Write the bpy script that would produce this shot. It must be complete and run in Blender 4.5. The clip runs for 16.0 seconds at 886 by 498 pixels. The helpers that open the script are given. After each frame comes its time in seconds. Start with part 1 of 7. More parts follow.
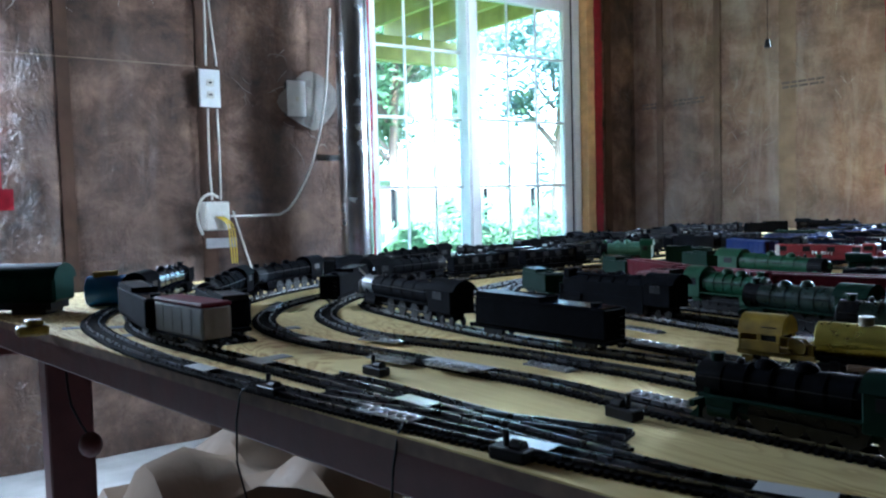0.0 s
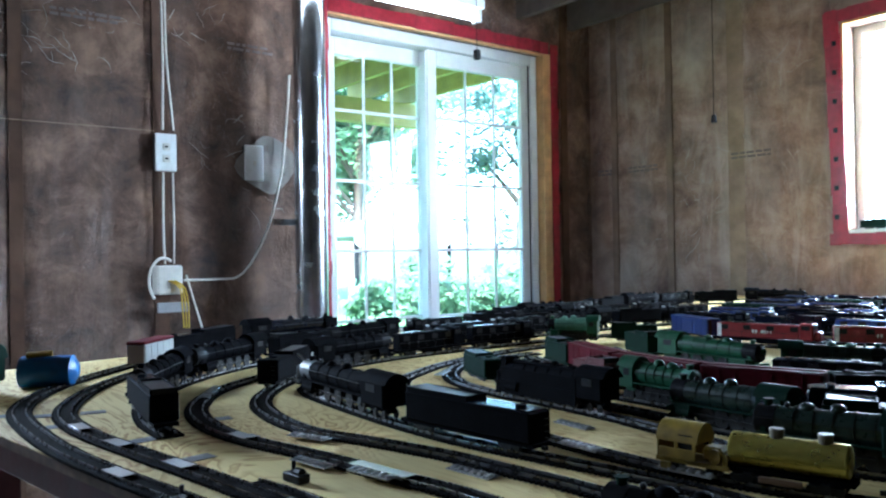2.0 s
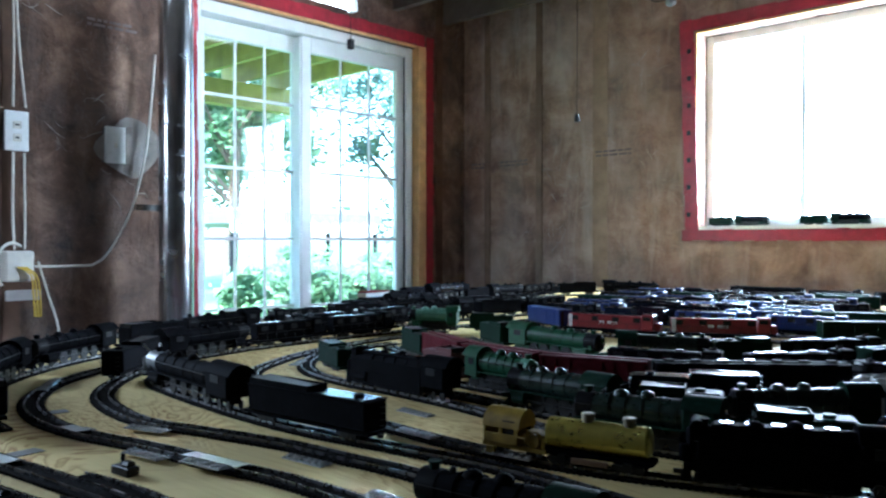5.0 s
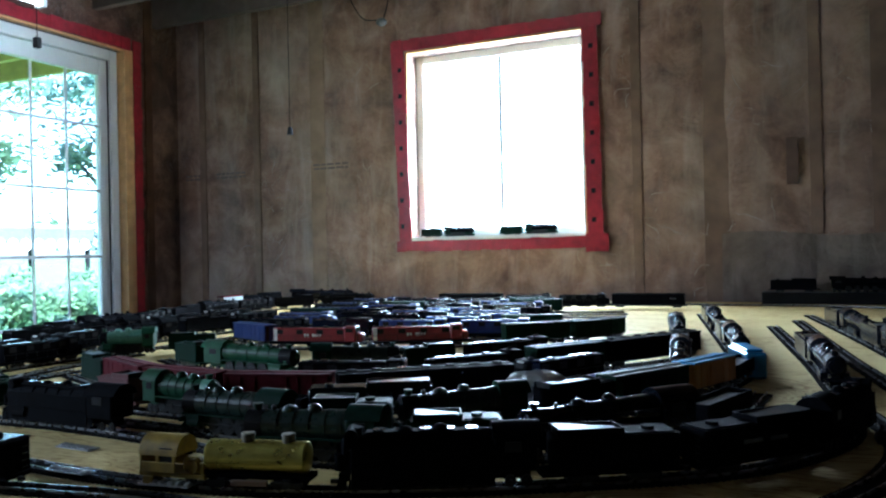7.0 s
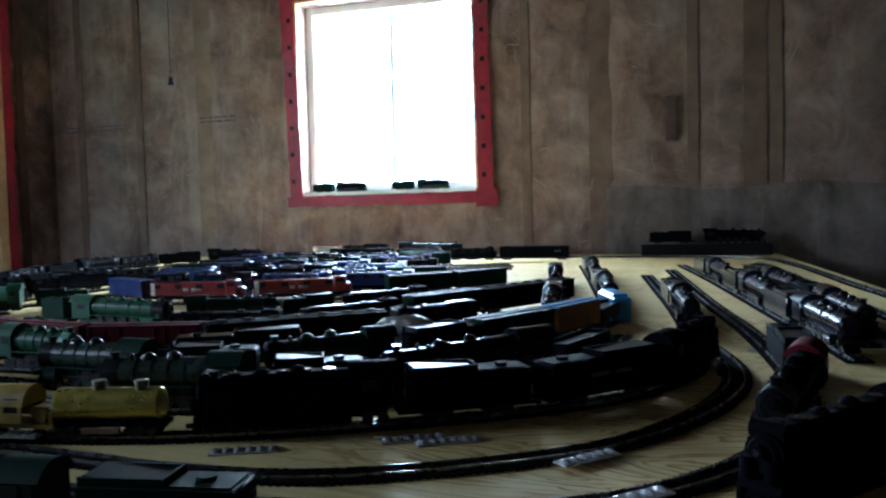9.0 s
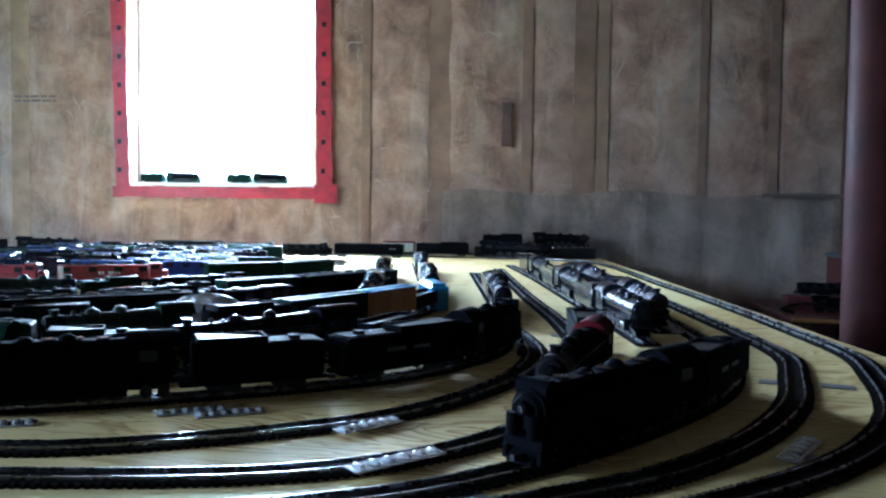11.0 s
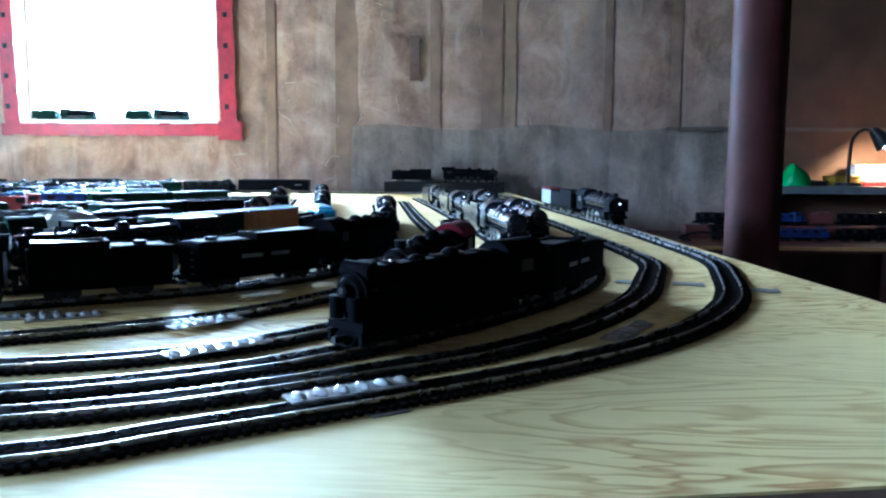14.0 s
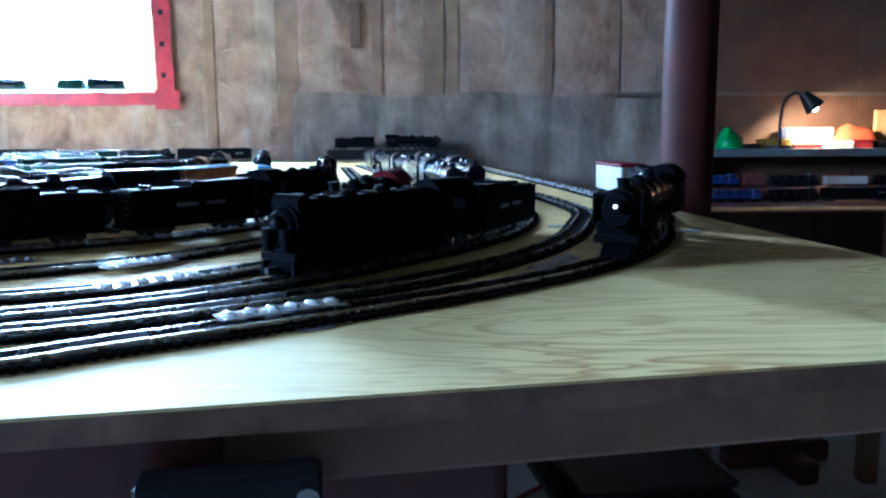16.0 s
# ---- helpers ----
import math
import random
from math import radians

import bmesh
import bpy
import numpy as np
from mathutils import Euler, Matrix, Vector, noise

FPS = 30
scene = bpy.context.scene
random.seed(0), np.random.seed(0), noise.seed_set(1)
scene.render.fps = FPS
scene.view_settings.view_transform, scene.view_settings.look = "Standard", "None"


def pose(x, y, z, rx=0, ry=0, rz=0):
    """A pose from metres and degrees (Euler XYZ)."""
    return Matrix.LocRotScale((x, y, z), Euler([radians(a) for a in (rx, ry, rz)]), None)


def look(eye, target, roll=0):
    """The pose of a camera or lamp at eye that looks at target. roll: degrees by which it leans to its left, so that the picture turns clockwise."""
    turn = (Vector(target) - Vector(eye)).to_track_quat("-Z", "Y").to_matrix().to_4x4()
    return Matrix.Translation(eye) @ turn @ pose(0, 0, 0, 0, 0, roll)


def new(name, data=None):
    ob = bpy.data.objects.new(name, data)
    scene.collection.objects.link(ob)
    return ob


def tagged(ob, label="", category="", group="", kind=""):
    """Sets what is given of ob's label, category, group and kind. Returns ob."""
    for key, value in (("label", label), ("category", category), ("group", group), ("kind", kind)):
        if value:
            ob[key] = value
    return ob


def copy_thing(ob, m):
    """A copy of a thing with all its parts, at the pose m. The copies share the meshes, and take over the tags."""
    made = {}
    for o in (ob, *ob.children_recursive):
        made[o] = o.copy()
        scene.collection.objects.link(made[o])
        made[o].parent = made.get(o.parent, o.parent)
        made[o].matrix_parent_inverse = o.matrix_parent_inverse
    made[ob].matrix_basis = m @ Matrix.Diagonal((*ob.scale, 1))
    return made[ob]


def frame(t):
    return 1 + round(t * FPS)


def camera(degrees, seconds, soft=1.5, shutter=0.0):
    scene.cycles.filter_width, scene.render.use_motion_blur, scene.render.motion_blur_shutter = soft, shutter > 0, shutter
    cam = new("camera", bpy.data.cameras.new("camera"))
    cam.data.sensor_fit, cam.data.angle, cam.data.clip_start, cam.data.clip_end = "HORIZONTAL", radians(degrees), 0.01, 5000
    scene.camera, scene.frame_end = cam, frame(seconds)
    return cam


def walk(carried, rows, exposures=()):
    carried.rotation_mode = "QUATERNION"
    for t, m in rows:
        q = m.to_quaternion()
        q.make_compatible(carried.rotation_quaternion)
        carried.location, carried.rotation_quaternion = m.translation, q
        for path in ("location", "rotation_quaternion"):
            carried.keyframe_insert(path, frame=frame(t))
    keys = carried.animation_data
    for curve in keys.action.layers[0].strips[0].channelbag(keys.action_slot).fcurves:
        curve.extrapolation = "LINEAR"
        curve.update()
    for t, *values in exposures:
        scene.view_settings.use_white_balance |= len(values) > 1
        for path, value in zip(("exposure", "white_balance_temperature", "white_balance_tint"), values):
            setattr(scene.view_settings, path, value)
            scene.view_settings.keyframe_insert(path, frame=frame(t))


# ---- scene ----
cam = camera(58.1, 16.0, soft=2.2, shutter=0.3)
PATH = [
    (0, (0.695, 0.094, 0.935), (1.846, 1.726, 0.817), -1.5),
    (0.5, (0.704, 0.088, 0.952), (1.821, 1.746, 0.902), -1.6),
    (1, (0.706, 0.079, 0.969), (1.84, 1.726, 1.002), -0.7),
    (1.5, (0.723, 0.071, 0.99), (1.897, 1.69, 1.006), -1.9),
    (2, (0.726, 0.063, 0.986), (1.95, 1.645, 1.0), -0.9),
    (2.5, (0.731, 0.06, 0.991), (1.982, 1.62, 1.018), -0.6),
    (3, (0.729, 0.054, 0.994), (1.999, 1.599, 1.028), -0.7),
    (3.2, (0.73, 0.054, 0.99), (2.006, 1.594, 1.015), -0.9),
    (5.3, (0.752, 0.001, 0.991), (2.261, 1.314, 0.966), -0.1),
    (5.5, (0.762, -0.01, 0.989), (2.325, 1.238, 0.96), -0.4),
    (6, (0.771, -0.042, 0.995), (2.487, 0.983, 0.938), -0.7),
    (6.5, (0.79, -0.046, 0.995), (2.59, 0.825, 1.0), -1.1),
    (7, (0.788, -0.047, 0.994), (2.602, 0.795, 1.002), -1.2),
    (7.5, (0.792, -0.049, 0.993), (2.617, 0.769, 0.992), -0.9),
    (8, (0.79, -0.052, 0.99), (2.644, 0.698, 0.927), -0.6),
    (8.5, (0.786, -0.073, 0.986), (2.655, 0.637, 0.917), -1.1),
    (9, (0.797, -0.09, 0.978), (2.698, 0.524, 0.876), -1.4),
    (9.2, (0.802, -0.093, 0.975), (2.716, 0.476, 0.856), -1.3),
    (11.3, (0.821, -0.156, 0.932), (2.808, 0.04, 0.822), 0.2),
    (11.5, (0.822, -0.171, 0.926), (2.809, 0.0, 0.778), -0.6),
    (11.7, (0.822, -0.181, 0.923), (2.81, -0.062, 0.746), -0.3),
    (12, (0.831, -0.19, 0.905), (2.817, -0.117, 0.683), 0.1),
    (12.5, (0.824, -0.208, 0.895), (2.811, -0.203, 0.672), 0.1),
    (13, (0.824, -0.213, 0.892), (2.81, -0.214, 0.656), -0.1),
    (13.5, (0.831, -0.208, 0.897), (2.817, -0.153, 0.672), -0.0),
    (14, (0.83, -0.208, 0.898), (2.817, -0.148, 0.678), 0.3),
    (14.5, (0.818, -0.228, 0.893), (2.804, -0.301, 0.672), -0.6),
    (15, (0.812, -0.237, 0.886), (2.792, -0.367, 0.64), -0.8),
    (15.5, (0.812, -0.23, 0.874), (2.788, -0.36, 0.594), -0.3),
    (16, (0.81, -0.221, 0.87), (2.789, -0.291, 0.586), -0.3),
]
EXPOSURES = [(0, 1.95, 5100, 6), (3.2, 1.85, 5050, 4), (5.5, 1.65, 5150, 6), (7, 1.5, 5100, 4), (9.2, 1.42, 5000, 4), (11.3, 2.95, 4600, 4), (12.5, 3.25, 4500, 3), (16, 3.37, 4200, 2)]
walk(cam, [(t, look(eye, target, roll)) for t, eye, target, roll in PATH], EXPOSURES)

# ---------------------------------------------------------------- light
XW, YW, XB, YB, CEIL = 4.35, 3.29, -4.0, -8.0, 2.46
TOP = 0.765
world = bpy.data.worlds.new("sky")
scene.world = world
world.use_nodes = True
wn = world.node_tree.nodes
sky = wn.new("ShaderNodeTexSky")
sky.sky_type, sky.sun_disc = "NISHITA", False
sky.sun_elevation, sky.sun_rotation = radians(52), radians(228)
sky.air_density, sky.dust_density = 1.0, 3.0
wn["Background"].inputs["Strength"].default_value = 0.75
world.node_tree.links.new(sky.outputs[0], wn["Background"].inputs["Color"])
sun = new("sun", bpy.data.lights.new("sun", "SUN"))
sun.data.energy, sun.data.angle, sun.data.color = 5.0, radians(0.6), (1, 0.95, 0.86)
sun.matrix_world = look((-4, -5, 8), (0, 0, 0))


def area_light(name, m, sx, sy, watts, colour):
    a = new(name, bpy.data.lights.new(name, "AREA"))
    a.data.shape, a.data.size, a.data.size_y, a.data.energy, a.data.color = "RECTANGLE", sx, sy, watts, colour
    a.matrix_world = m
    return a


area_light("window_daylight", look((XW + 0.16, 1.325, 1.525), (2.4, 1.325, 1.22)), 0.86, 0.89, 33, (0.93, 0.97, 1.0))
area_light("second_window_daylight", look((0.55, YW + 0.14, 1.50), (0.55, 2.25, 0.25)), 0.70, 0.75, 21, (0.95, 0.98, 1.0))


# ---------------------------------------------------------------- materials
def node_mat(name):
    m = bpy.data.materials.new(name)
    m.use_nodes = True
    return m, m.node_tree.nodes, m.node_tree.links, m.node_tree.nodes["Principled BSDF"]


def mat(name, c, rough=0.5, metal=0.0, vary=0.25, scale=40.0, bump=0.0, coat=0.0, spread=0.0, coords="Object", spec=0.5):
    """Base colour broken by two scales of noise, with matching gloss variation and fine relief."""
    m, n, l, p = node_mat(name)
    tc = n.new("ShaderNodeTexCoord")
    a = n.new("ShaderNodeTexNoise")
    a.inputs["Scale"].default_value, a.inputs["Detail"].default_value = scale, 6
    b = n.new("ShaderNodeTexNoise")
    b.inputs["Scale"].default_value, b.inputs["Detail"].default_value = scale / 7, 3
    for x in (a, b):
        l.new(tc.outputs[coords], x.inputs["Vector"])
    mix = n.new("ShaderNodeMath")
    mix.operation = "MULTIPLY"
    l.new(a.outputs["Fac"], mix.inputs[0])
    l.new(b.outputs["Fac"], mix.inputs[1])
    ramp = n.new("ShaderNodeValToRGB")
    ramp.color_ramp.elements[0].position, ramp.color_ramp.elements[1].position = 0.1, 0.42
    ramp.color_ramp.elements[0].color = (*[v * (1 - vary) for v in c], 1)
    ramp.color_ramp.elements[1].color = (*[min(1, v * (1 + vary)) for v in c], 1)
    l.new(mix.outputs[0], ramp.inputs["Fac"])
    col = ramp.outputs["Color"]
    if spread:
        oi = n.new("ShaderNodeObjectInfo")
        hs = n.new("ShaderNodeHueSaturation")
        mr = n.new("ShaderNodeMapRange")
        mr.inputs["To Min"].default_value, mr.inputs["To Max"].default_value = 1 - spread, 1 + spread
        l.new(oi.outputs["Random"], mr.inputs["Value"])
        l.new(mr.outputs[0], hs.inputs["Value"])
        l.new(col, hs.inputs["Color"])
        col = hs.outputs["Color"]
    l.new(col, p.inputs["Base Color"])
    rr = n.new("ShaderNodeMapRange")
    rr.inputs["To Min"].default_value, rr.inputs["To Max"].default_value = max(0.02, rough - 0.12), min(1, rough + 0.12)
    l.new(a.outputs["Fac"], rr.inputs["Value"])
    l.new(rr.outputs[0], p.inputs["Roughness"])
    p.inputs["Metallic"].default_value = metal
    p.inputs["Specular IOR Level"].default_value = spec
    p.inputs["Coat Weight"].default_value = coat
    p.inputs["Coat Roughness"].default_value = 0.12
    if bump:
        bp = n.new("ShaderNodeBump")
        bp.inputs["Strength"].default_value, bp.inputs["Distance"].default_value = bump, 0.2 / scale
        l.new(a.outputs["Fac"], bp.inputs["Height"])
        l.new(bp.outputs["Normal"], p.inputs["Normal"])
    return m


def glow_mat(name, c, strength):
    m, n, l, p = node_mat(name)
    p.inputs["Base Color"].default_value = (*c, 1)
    p.inputs["Emission Color"].default_value = (*c, 1)
    p.inputs["Emission Strength"].default_value = strength
    return m


def film_mat(axis, dark, middle, light, milky):
    """Pink-brown glass wool seen through a wrinkled sheet of clear polythene."""
    m, n, l, p = node_mat("polythene over glass wool " + axis)
    tc = n.new("ShaderNodeTexCoord")
    def noise_tex(scale, detail, rough=0.6, dist=0.0, stretch=None):
        t = n.new("ShaderNodeTexNoise")
        t.inputs["Scale"].default_value, t.inputs["Detail"].default_value = scale, detail
        t.inputs["Roughness"].default_value, t.inputs["Distortion"].default_value = rough, dist
        if stretch:
            mp = n.new("ShaderNodeMapping")
            mp.inputs["Scale"].default_value = stretch
            l.new(tc.outputs["Object"], mp.inputs["Vector"])
            l.new(mp.outputs[0], t.inputs["Vector"])
        else:
            l.new(tc.outputs["Object"], t.inputs["Vector"])
        return t
    wool = noise_tex(6, 9, 0.68, 0.35)
    ramp = n.new("ShaderNodeValToRGB")
    e = ramp.color_ramp.elements
    e[0].position, e[0].color = 0.34, (*dark, 1)
    e[1].position, e[1].color = 0.68, (*light, 1)
    mid = e.new(0.5)
    mid.color = (*middle, 1)
    l.new(wool.outputs["Fac"], ramp.inputs["Fac"])
    haze = noise_tex(2.2, 4, 0.55, 1.0, (1, 1, 0.45))
    hr = n.new("ShaderNodeMapRange")
    hr.inputs["From Min"].default_value, hr.inputs["From Max"].default_value = 0.42, 0.75
    hr.inputs["To Min"].default_value, hr.inputs["To Max"].default_value = 0.03, milky
    l.new(haze.outputs["Fac"], hr.inputs["Value"])
    mx = n.new("ShaderNodeMix")
    mx.data_type = "RGBA"
    l.new(hr.outputs[0], mx.inputs["Factor"])
    l.new(ramp.outputs["Color"], mx.inputs["A"])
    mx.inputs["B"].default_value = (0.50, 0.43, 0.37, 1)
    # timber studs 0.4 m apart that show through as dull upright bands
    sep = n.new("ShaderNodeSeparateXYZ")
    l.new(tc.outputs["Object"], sep.inputs[0])
    wob = noise_tex(1.3, 3, 0.5, 0.0)
    sh = n.new("ShaderNodeMath")
    sh.operation = "MULTIPLY_ADD"
    sh.inputs[1].default_value = 0.05
    l.new(wob.outputs["Fac"], sh.inputs[0])
    l.new(sep.outputs[axis], sh.inputs[2])
    md = n.new("ShaderNodeMath")
    md.operation = "PINGPONG"
    md.inputs[1].default_value = 0.2
    l.new(sh.outputs[0], md.inputs[0])
    band = n.new("ShaderNodeMapRange")
    band.inputs["From Min"].default_value, band.inputs["From Max"].default_value = 0.018, 0.036
    band.inputs["To Min"].default_value, band.inputs["To Max"].default_value = 0.0, 0.0
    l.new(md.outputs[0], band.inputs["Value"])
    m2 = n.new("ShaderNodeMix")
    m2.data_type = "RGBA"
    l.new(band.outputs[0], m2.inputs["Factor"])
    l.new(mx.outputs["Result"], m2.inputs["A"])
    m2.inputs["B"].default_value = (0.17, 0.105, 0.065, 1)
    # crease glints of the film, painted as thin pale lines in patches
    cr = noise_tex(4.2, 3, 0.55, 2.6, (1.0, 1.0, 0.8))
    ri = n.new("ShaderNodeMath")
    ri.operation = "PINGPONG"
    ri.inputs[1].default_value = 0.05
    l.new(cr.outputs["Fac"], ri.inputs[0])
    thin = n.new("ShaderNodeMapRange")
    thin.inputs["From Min"].default_value, thin.inputs["From Max"].default_value = 0.0, 0.009
    thin.inputs["To Min"].default_value, thin.inputs["To Max"].default_value = 1.0, 0.0
    l.new(ri.outputs[0], thin.inputs["Value"])
    where = noise_tex(1.7, 2, 0.5, 0.5)
    wm = n.new("ShaderNodeMapRange")
    wm.inputs["From Min"].default_value, wm.inputs["From Max"].default_value = 0.50, 0.66
    wm.inputs["To Min"].default_value, wm.inputs["To Max"].default_value = 0.0, 0.12
    l.new(where.outputs["Fac"], wm.inputs["Value"])
    cm = n.new("ShaderNodeMath")
    cm.operation = "MULTIPLY"
    l.new(thin.outputs[0], cm.inputs[0])
    l.new(wm.outputs[0], cm.inputs[1])
    m3 = n.new("ShaderNodeMix")
    m3.data_type = "RGBA"
    l.new(cm.outputs[0], m3.inputs["Factor"])
    l.new(m2.outputs["Result"], m3.inputs["A"])
    m3.inputs["B"].default_value = (0.72, 0.69, 0.66, 1)
    # long upright pulls of the sheet; their soft sheen is painted as paler streaks
    pull = noise_tex(3.4, 5, 0.62, 0.7, (2.4, 2.4, 0.42))
    pm = n.new("ShaderNodeMapRange")
    pm.inputs["From Min"].default_value, pm.inputs["From Max"].default_value = 0.52, 0.74
    pm.inputs["To Min"].default_value, pm.inputs["To Max"].default_value = 0.0, milky * 0.95
    l.new(pull.outputs["Fac"], pm.inputs["Value"])
    m4 = n.new("ShaderNodeMix")
    m4.data_type = "RGBA"
    l.new(pm.outputs[0], m4.inputs["Factor"])
    l.new(m3.outputs["Result"], m4.inputs["A"])
    m4.inputs["B"].default_value = (0.60, 0.50, 0.43, 1)
    l.new(m4.outputs["Result"], p.inputs["Base Color"])
    p.inputs["Roughness"].default_value = 0.85
    p.inputs["Coat Weight"].default_value = 0.8
    p.inputs["Coat Roughness"].default_value = 0.10
    fold = noise_tex(5.5, 5, 0.6, 2.2, (1.6, 1.6, 0.7))
    fine = noise_tex(26, 4, 0.6, 1.2)
    add = n.new("ShaderNodeMath")
    add.operation = "MULTIPLY_ADD"
    add.inputs[1].default_value = 0.40
    l.new(fine.outputs["Fac"], add.inputs[0])
    ad2 = n.new("ShaderNodeMath")
    ad2.operation = "MULTIPLY_ADD"
    ad2.inputs[1].default_value = 1.5
    l.new(ri.outputs[0], ad2.inputs[0])
    l.new(fold.outputs["Fac"], ad2.inputs[2])
    l.new(ad2.outputs[0], add.inputs[2])
    bp = n.new("ShaderNodeBump")
    bp.inputs["Strength"].default_value, bp.inputs["Distance"].default_value = 1.0, 0.075
    l.new(add.outputs[0], bp.inputs["Height"])
    l.new(bp.outputs["Normal"], p.inputs["Coat Normal"])
    b2 = n.new("ShaderNodeBump")
    b2.inputs["Strength"].default_value, b2.inputs["Distance"].default_value = 0.5, 0.03
    l.new(wool.outputs["Fac"], b2.inputs["Height"])
    l.new(b2.outputs["Normal"], p.inputs["Normal"])
    return m


def plywood_mat():
    m, n, l, p = node_mat("fir plywood")
    tc = n.new("ShaderNodeTexCoord")
    mp = n.new("ShaderNodeMapping")
    mp.inputs["Scale"].default_value = (6.5, 1.5, 1)
    mp.inputs["Rotation"].default_value = (0, 0, radians(-8))
    l.new(tc.outputs["Object"], mp.inputs["Vector"])
    big = n.new("ShaderNodeTexNoise")
    big.inputs["Scale"].default_value, big.inputs["Detail"].default_value, big.inputs["Distortion"].default_value = 1.5, 4, 1.1
    l.new(mp.outputs[0], big.inputs["Vector"])
    mul = n.new("ShaderNodeMath")
    mul.operation = "MULTIPLY"
    mul.inputs[1].default_value = 19.0
    l.new(big.outputs["Fac"], mul.inputs[0])
    fr = n.new("ShaderNodeMath")
    fr.operation = "FRACT"
    l.new(mul.outputs[0], fr.inputs[0])
    ramp = n.new("ShaderNodeValToRGB")
    e = ramp.color_ramp.elements
    e[0].position, e[0].color = 0.0, (0.76, 0.61, 0.27, 1)
    e[1].position, e[1].color = 1.0, (0.74, 0.58, 0.25, 1)
    a = e.new(0.45)
    a.color = (0.75, 0.60, 0.27, 1)
    b = e.new(0.90)
    b.color = (0.40, 0.21, 0.07, 1)
    l.new(fr.outputs[0], ramp.inputs["Fac"])
    zone = n.new("ShaderNodeTexNoise")
    zone.inputs["Scale"].default_value, zone.inputs["Detail"].default_value = 2.1, 2
    l.new(tc.outputs["Object"], zone.inputs["Vector"])
    zm = n.new("ShaderNodeMapRange")
    zm.inputs["From Min"].default_value, zm.inputs["From Max"].default_value = 0.36, 0.52
    zm.inputs["To Min"].default_value, zm.inputs["To Max"].default_value = 0.10, 0.95
    l.new(zone.outputs["Fac"], zm.inputs["Value"])
    fig = n.new("ShaderNodeMix")
    fig.data_type = "RGBA"
    l.new(zm.outputs[0], fig.inputs["Factor"])
    fig.inputs["A"].default_value = (0.78, 0.64, 0.30, 1)
    l.new(ramp.outputs["Color"], fig.inputs["B"])
    grain = n.new("ShaderNodeTexNoise")
    mp2 = n.new("ShaderNodeMapping")
    mp2.inputs["Scale"].default_value = (160, 6, 1)
    mp2.inputs["Rotation"].default_value = (0, 0, radians(-8))
    l.new(tc.outputs["Object"], mp2.inputs["Vector"])
    l.new(mp2.outputs[0], grain.inputs["Vector"])
    grain.inputs["Scale"].default_value, grain.inputs["Detail"].default_value = 1.0, 4
    mx = n.new("ShaderNodeMix")
    mx.data_type = "RGBA"
    mx.blend_type = "MULTIPLY"
    mx.inputs["Factor"].default_value = 0.25
    l.new(fig.outputs["Result"], mx.inputs["A"])
    g2 = n.new("ShaderNodeValToRGB")
    g2.color_ramp.elements[0].position, g2.color_ramp.elements[0].color = 0.3, (0.72, 0.66, 0.55, 1)
    g2.color_ramp.elements[1].position, g2.color_ramp.elements[1].color = 0.62, (1, 1, 1, 1)
    l.new(grain.outputs["Fac"], g2.inputs["Fac"])
    l.new(g2.outputs["Color"], mx.inputs["B"])
    # scattered small dark knots
    vo = n.new("ShaderNodeTexVoronoi")
    vo.inputs["Scale"].default_value = 1.9
    mk = n.new("ShaderNodeMapping")
    mk.inputs["Scale"].default_value = (1.5, 0.9, 0.02)
    l.new(tc.outputs["Object"], mk.inputs["Vector"])
    l.new(mk.outputs[0], vo.inputs["Vector"])
    kn = n.new("ShaderNodeMapRange")
    kn.inputs["From Min"].default_value, kn.inputs["From Max"].default_value = 0.016, 0.034
    kn.inputs["To Min"].default_value, kn.inputs["To Max"].default_value = 0.85, 0.0
    l.new(vo.outputs["Distance"], kn.inputs["Value"])
    mz = n.new("ShaderNodeMix")
    mz.data_type = "RGBA"
    l.new(kn.outputs[0], mz.inputs["Factor"])
    l.new(mx.outputs["Result"], mz.inputs["A"])
    mz.inputs["B"].default_value = (0.16, 0.08, 0.035, 1)
    l.new(mz.outputs["Result"], p.inputs["Base Color"])
    p.inputs["Roughness"].default_value = 0.62
    p.inputs["Specular IOR Level"].default_value = 0.12
    bp = n.new("ShaderNodeBump")
    bp.inputs["Strength"].default_value, bp.inputs["Distance"].default_value = 0.15, 0.001
    l.new(grain.outputs["Fac"], bp.inputs["Height"])
    l.new(bp.outputs["Normal"], p.inputs["Normal"])
    return m


# North wool is browner, and darkened further to paint that wall's dimmer light.
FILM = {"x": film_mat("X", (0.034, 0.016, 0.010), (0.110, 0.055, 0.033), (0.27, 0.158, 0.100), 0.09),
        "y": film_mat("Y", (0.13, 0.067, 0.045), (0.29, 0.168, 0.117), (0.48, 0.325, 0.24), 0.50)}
PLY = plywood_mat()
LOCO_BLACK = mat("black locomotive paint", (0.0040, 0.0043, 0.0060), 0.75, 0, 0.4, 180, 0.1, spec=0.02)
LOCO_FRONT = mat("dark graphite paint", (0.010, 0.010, 0.012), 0.45, 0, 0.3, 160, 0.1, spec=0.05)
LOCO_GLOSS = mat("glossy black paint", (0.006, 0.007, 0.012), 0.2, 0, 0.3, 150, 0, 0.1, spec=0.2)
LOCO_GREY = mat("graphite smokebox", (0.16, 0.17, 0.17), 0.5, 0.2, 0.3, 160, 0.1)
GREEN = mat("green locomotive paint", (0.016, 0.070, 0.032), 0.45, 0, 0.3, 150, spec=0.2)
PALEG = mat("pale green paint", (0.14, 0.30, 0.21), 0.4, 0, 0.3, 150, spec=0.3)
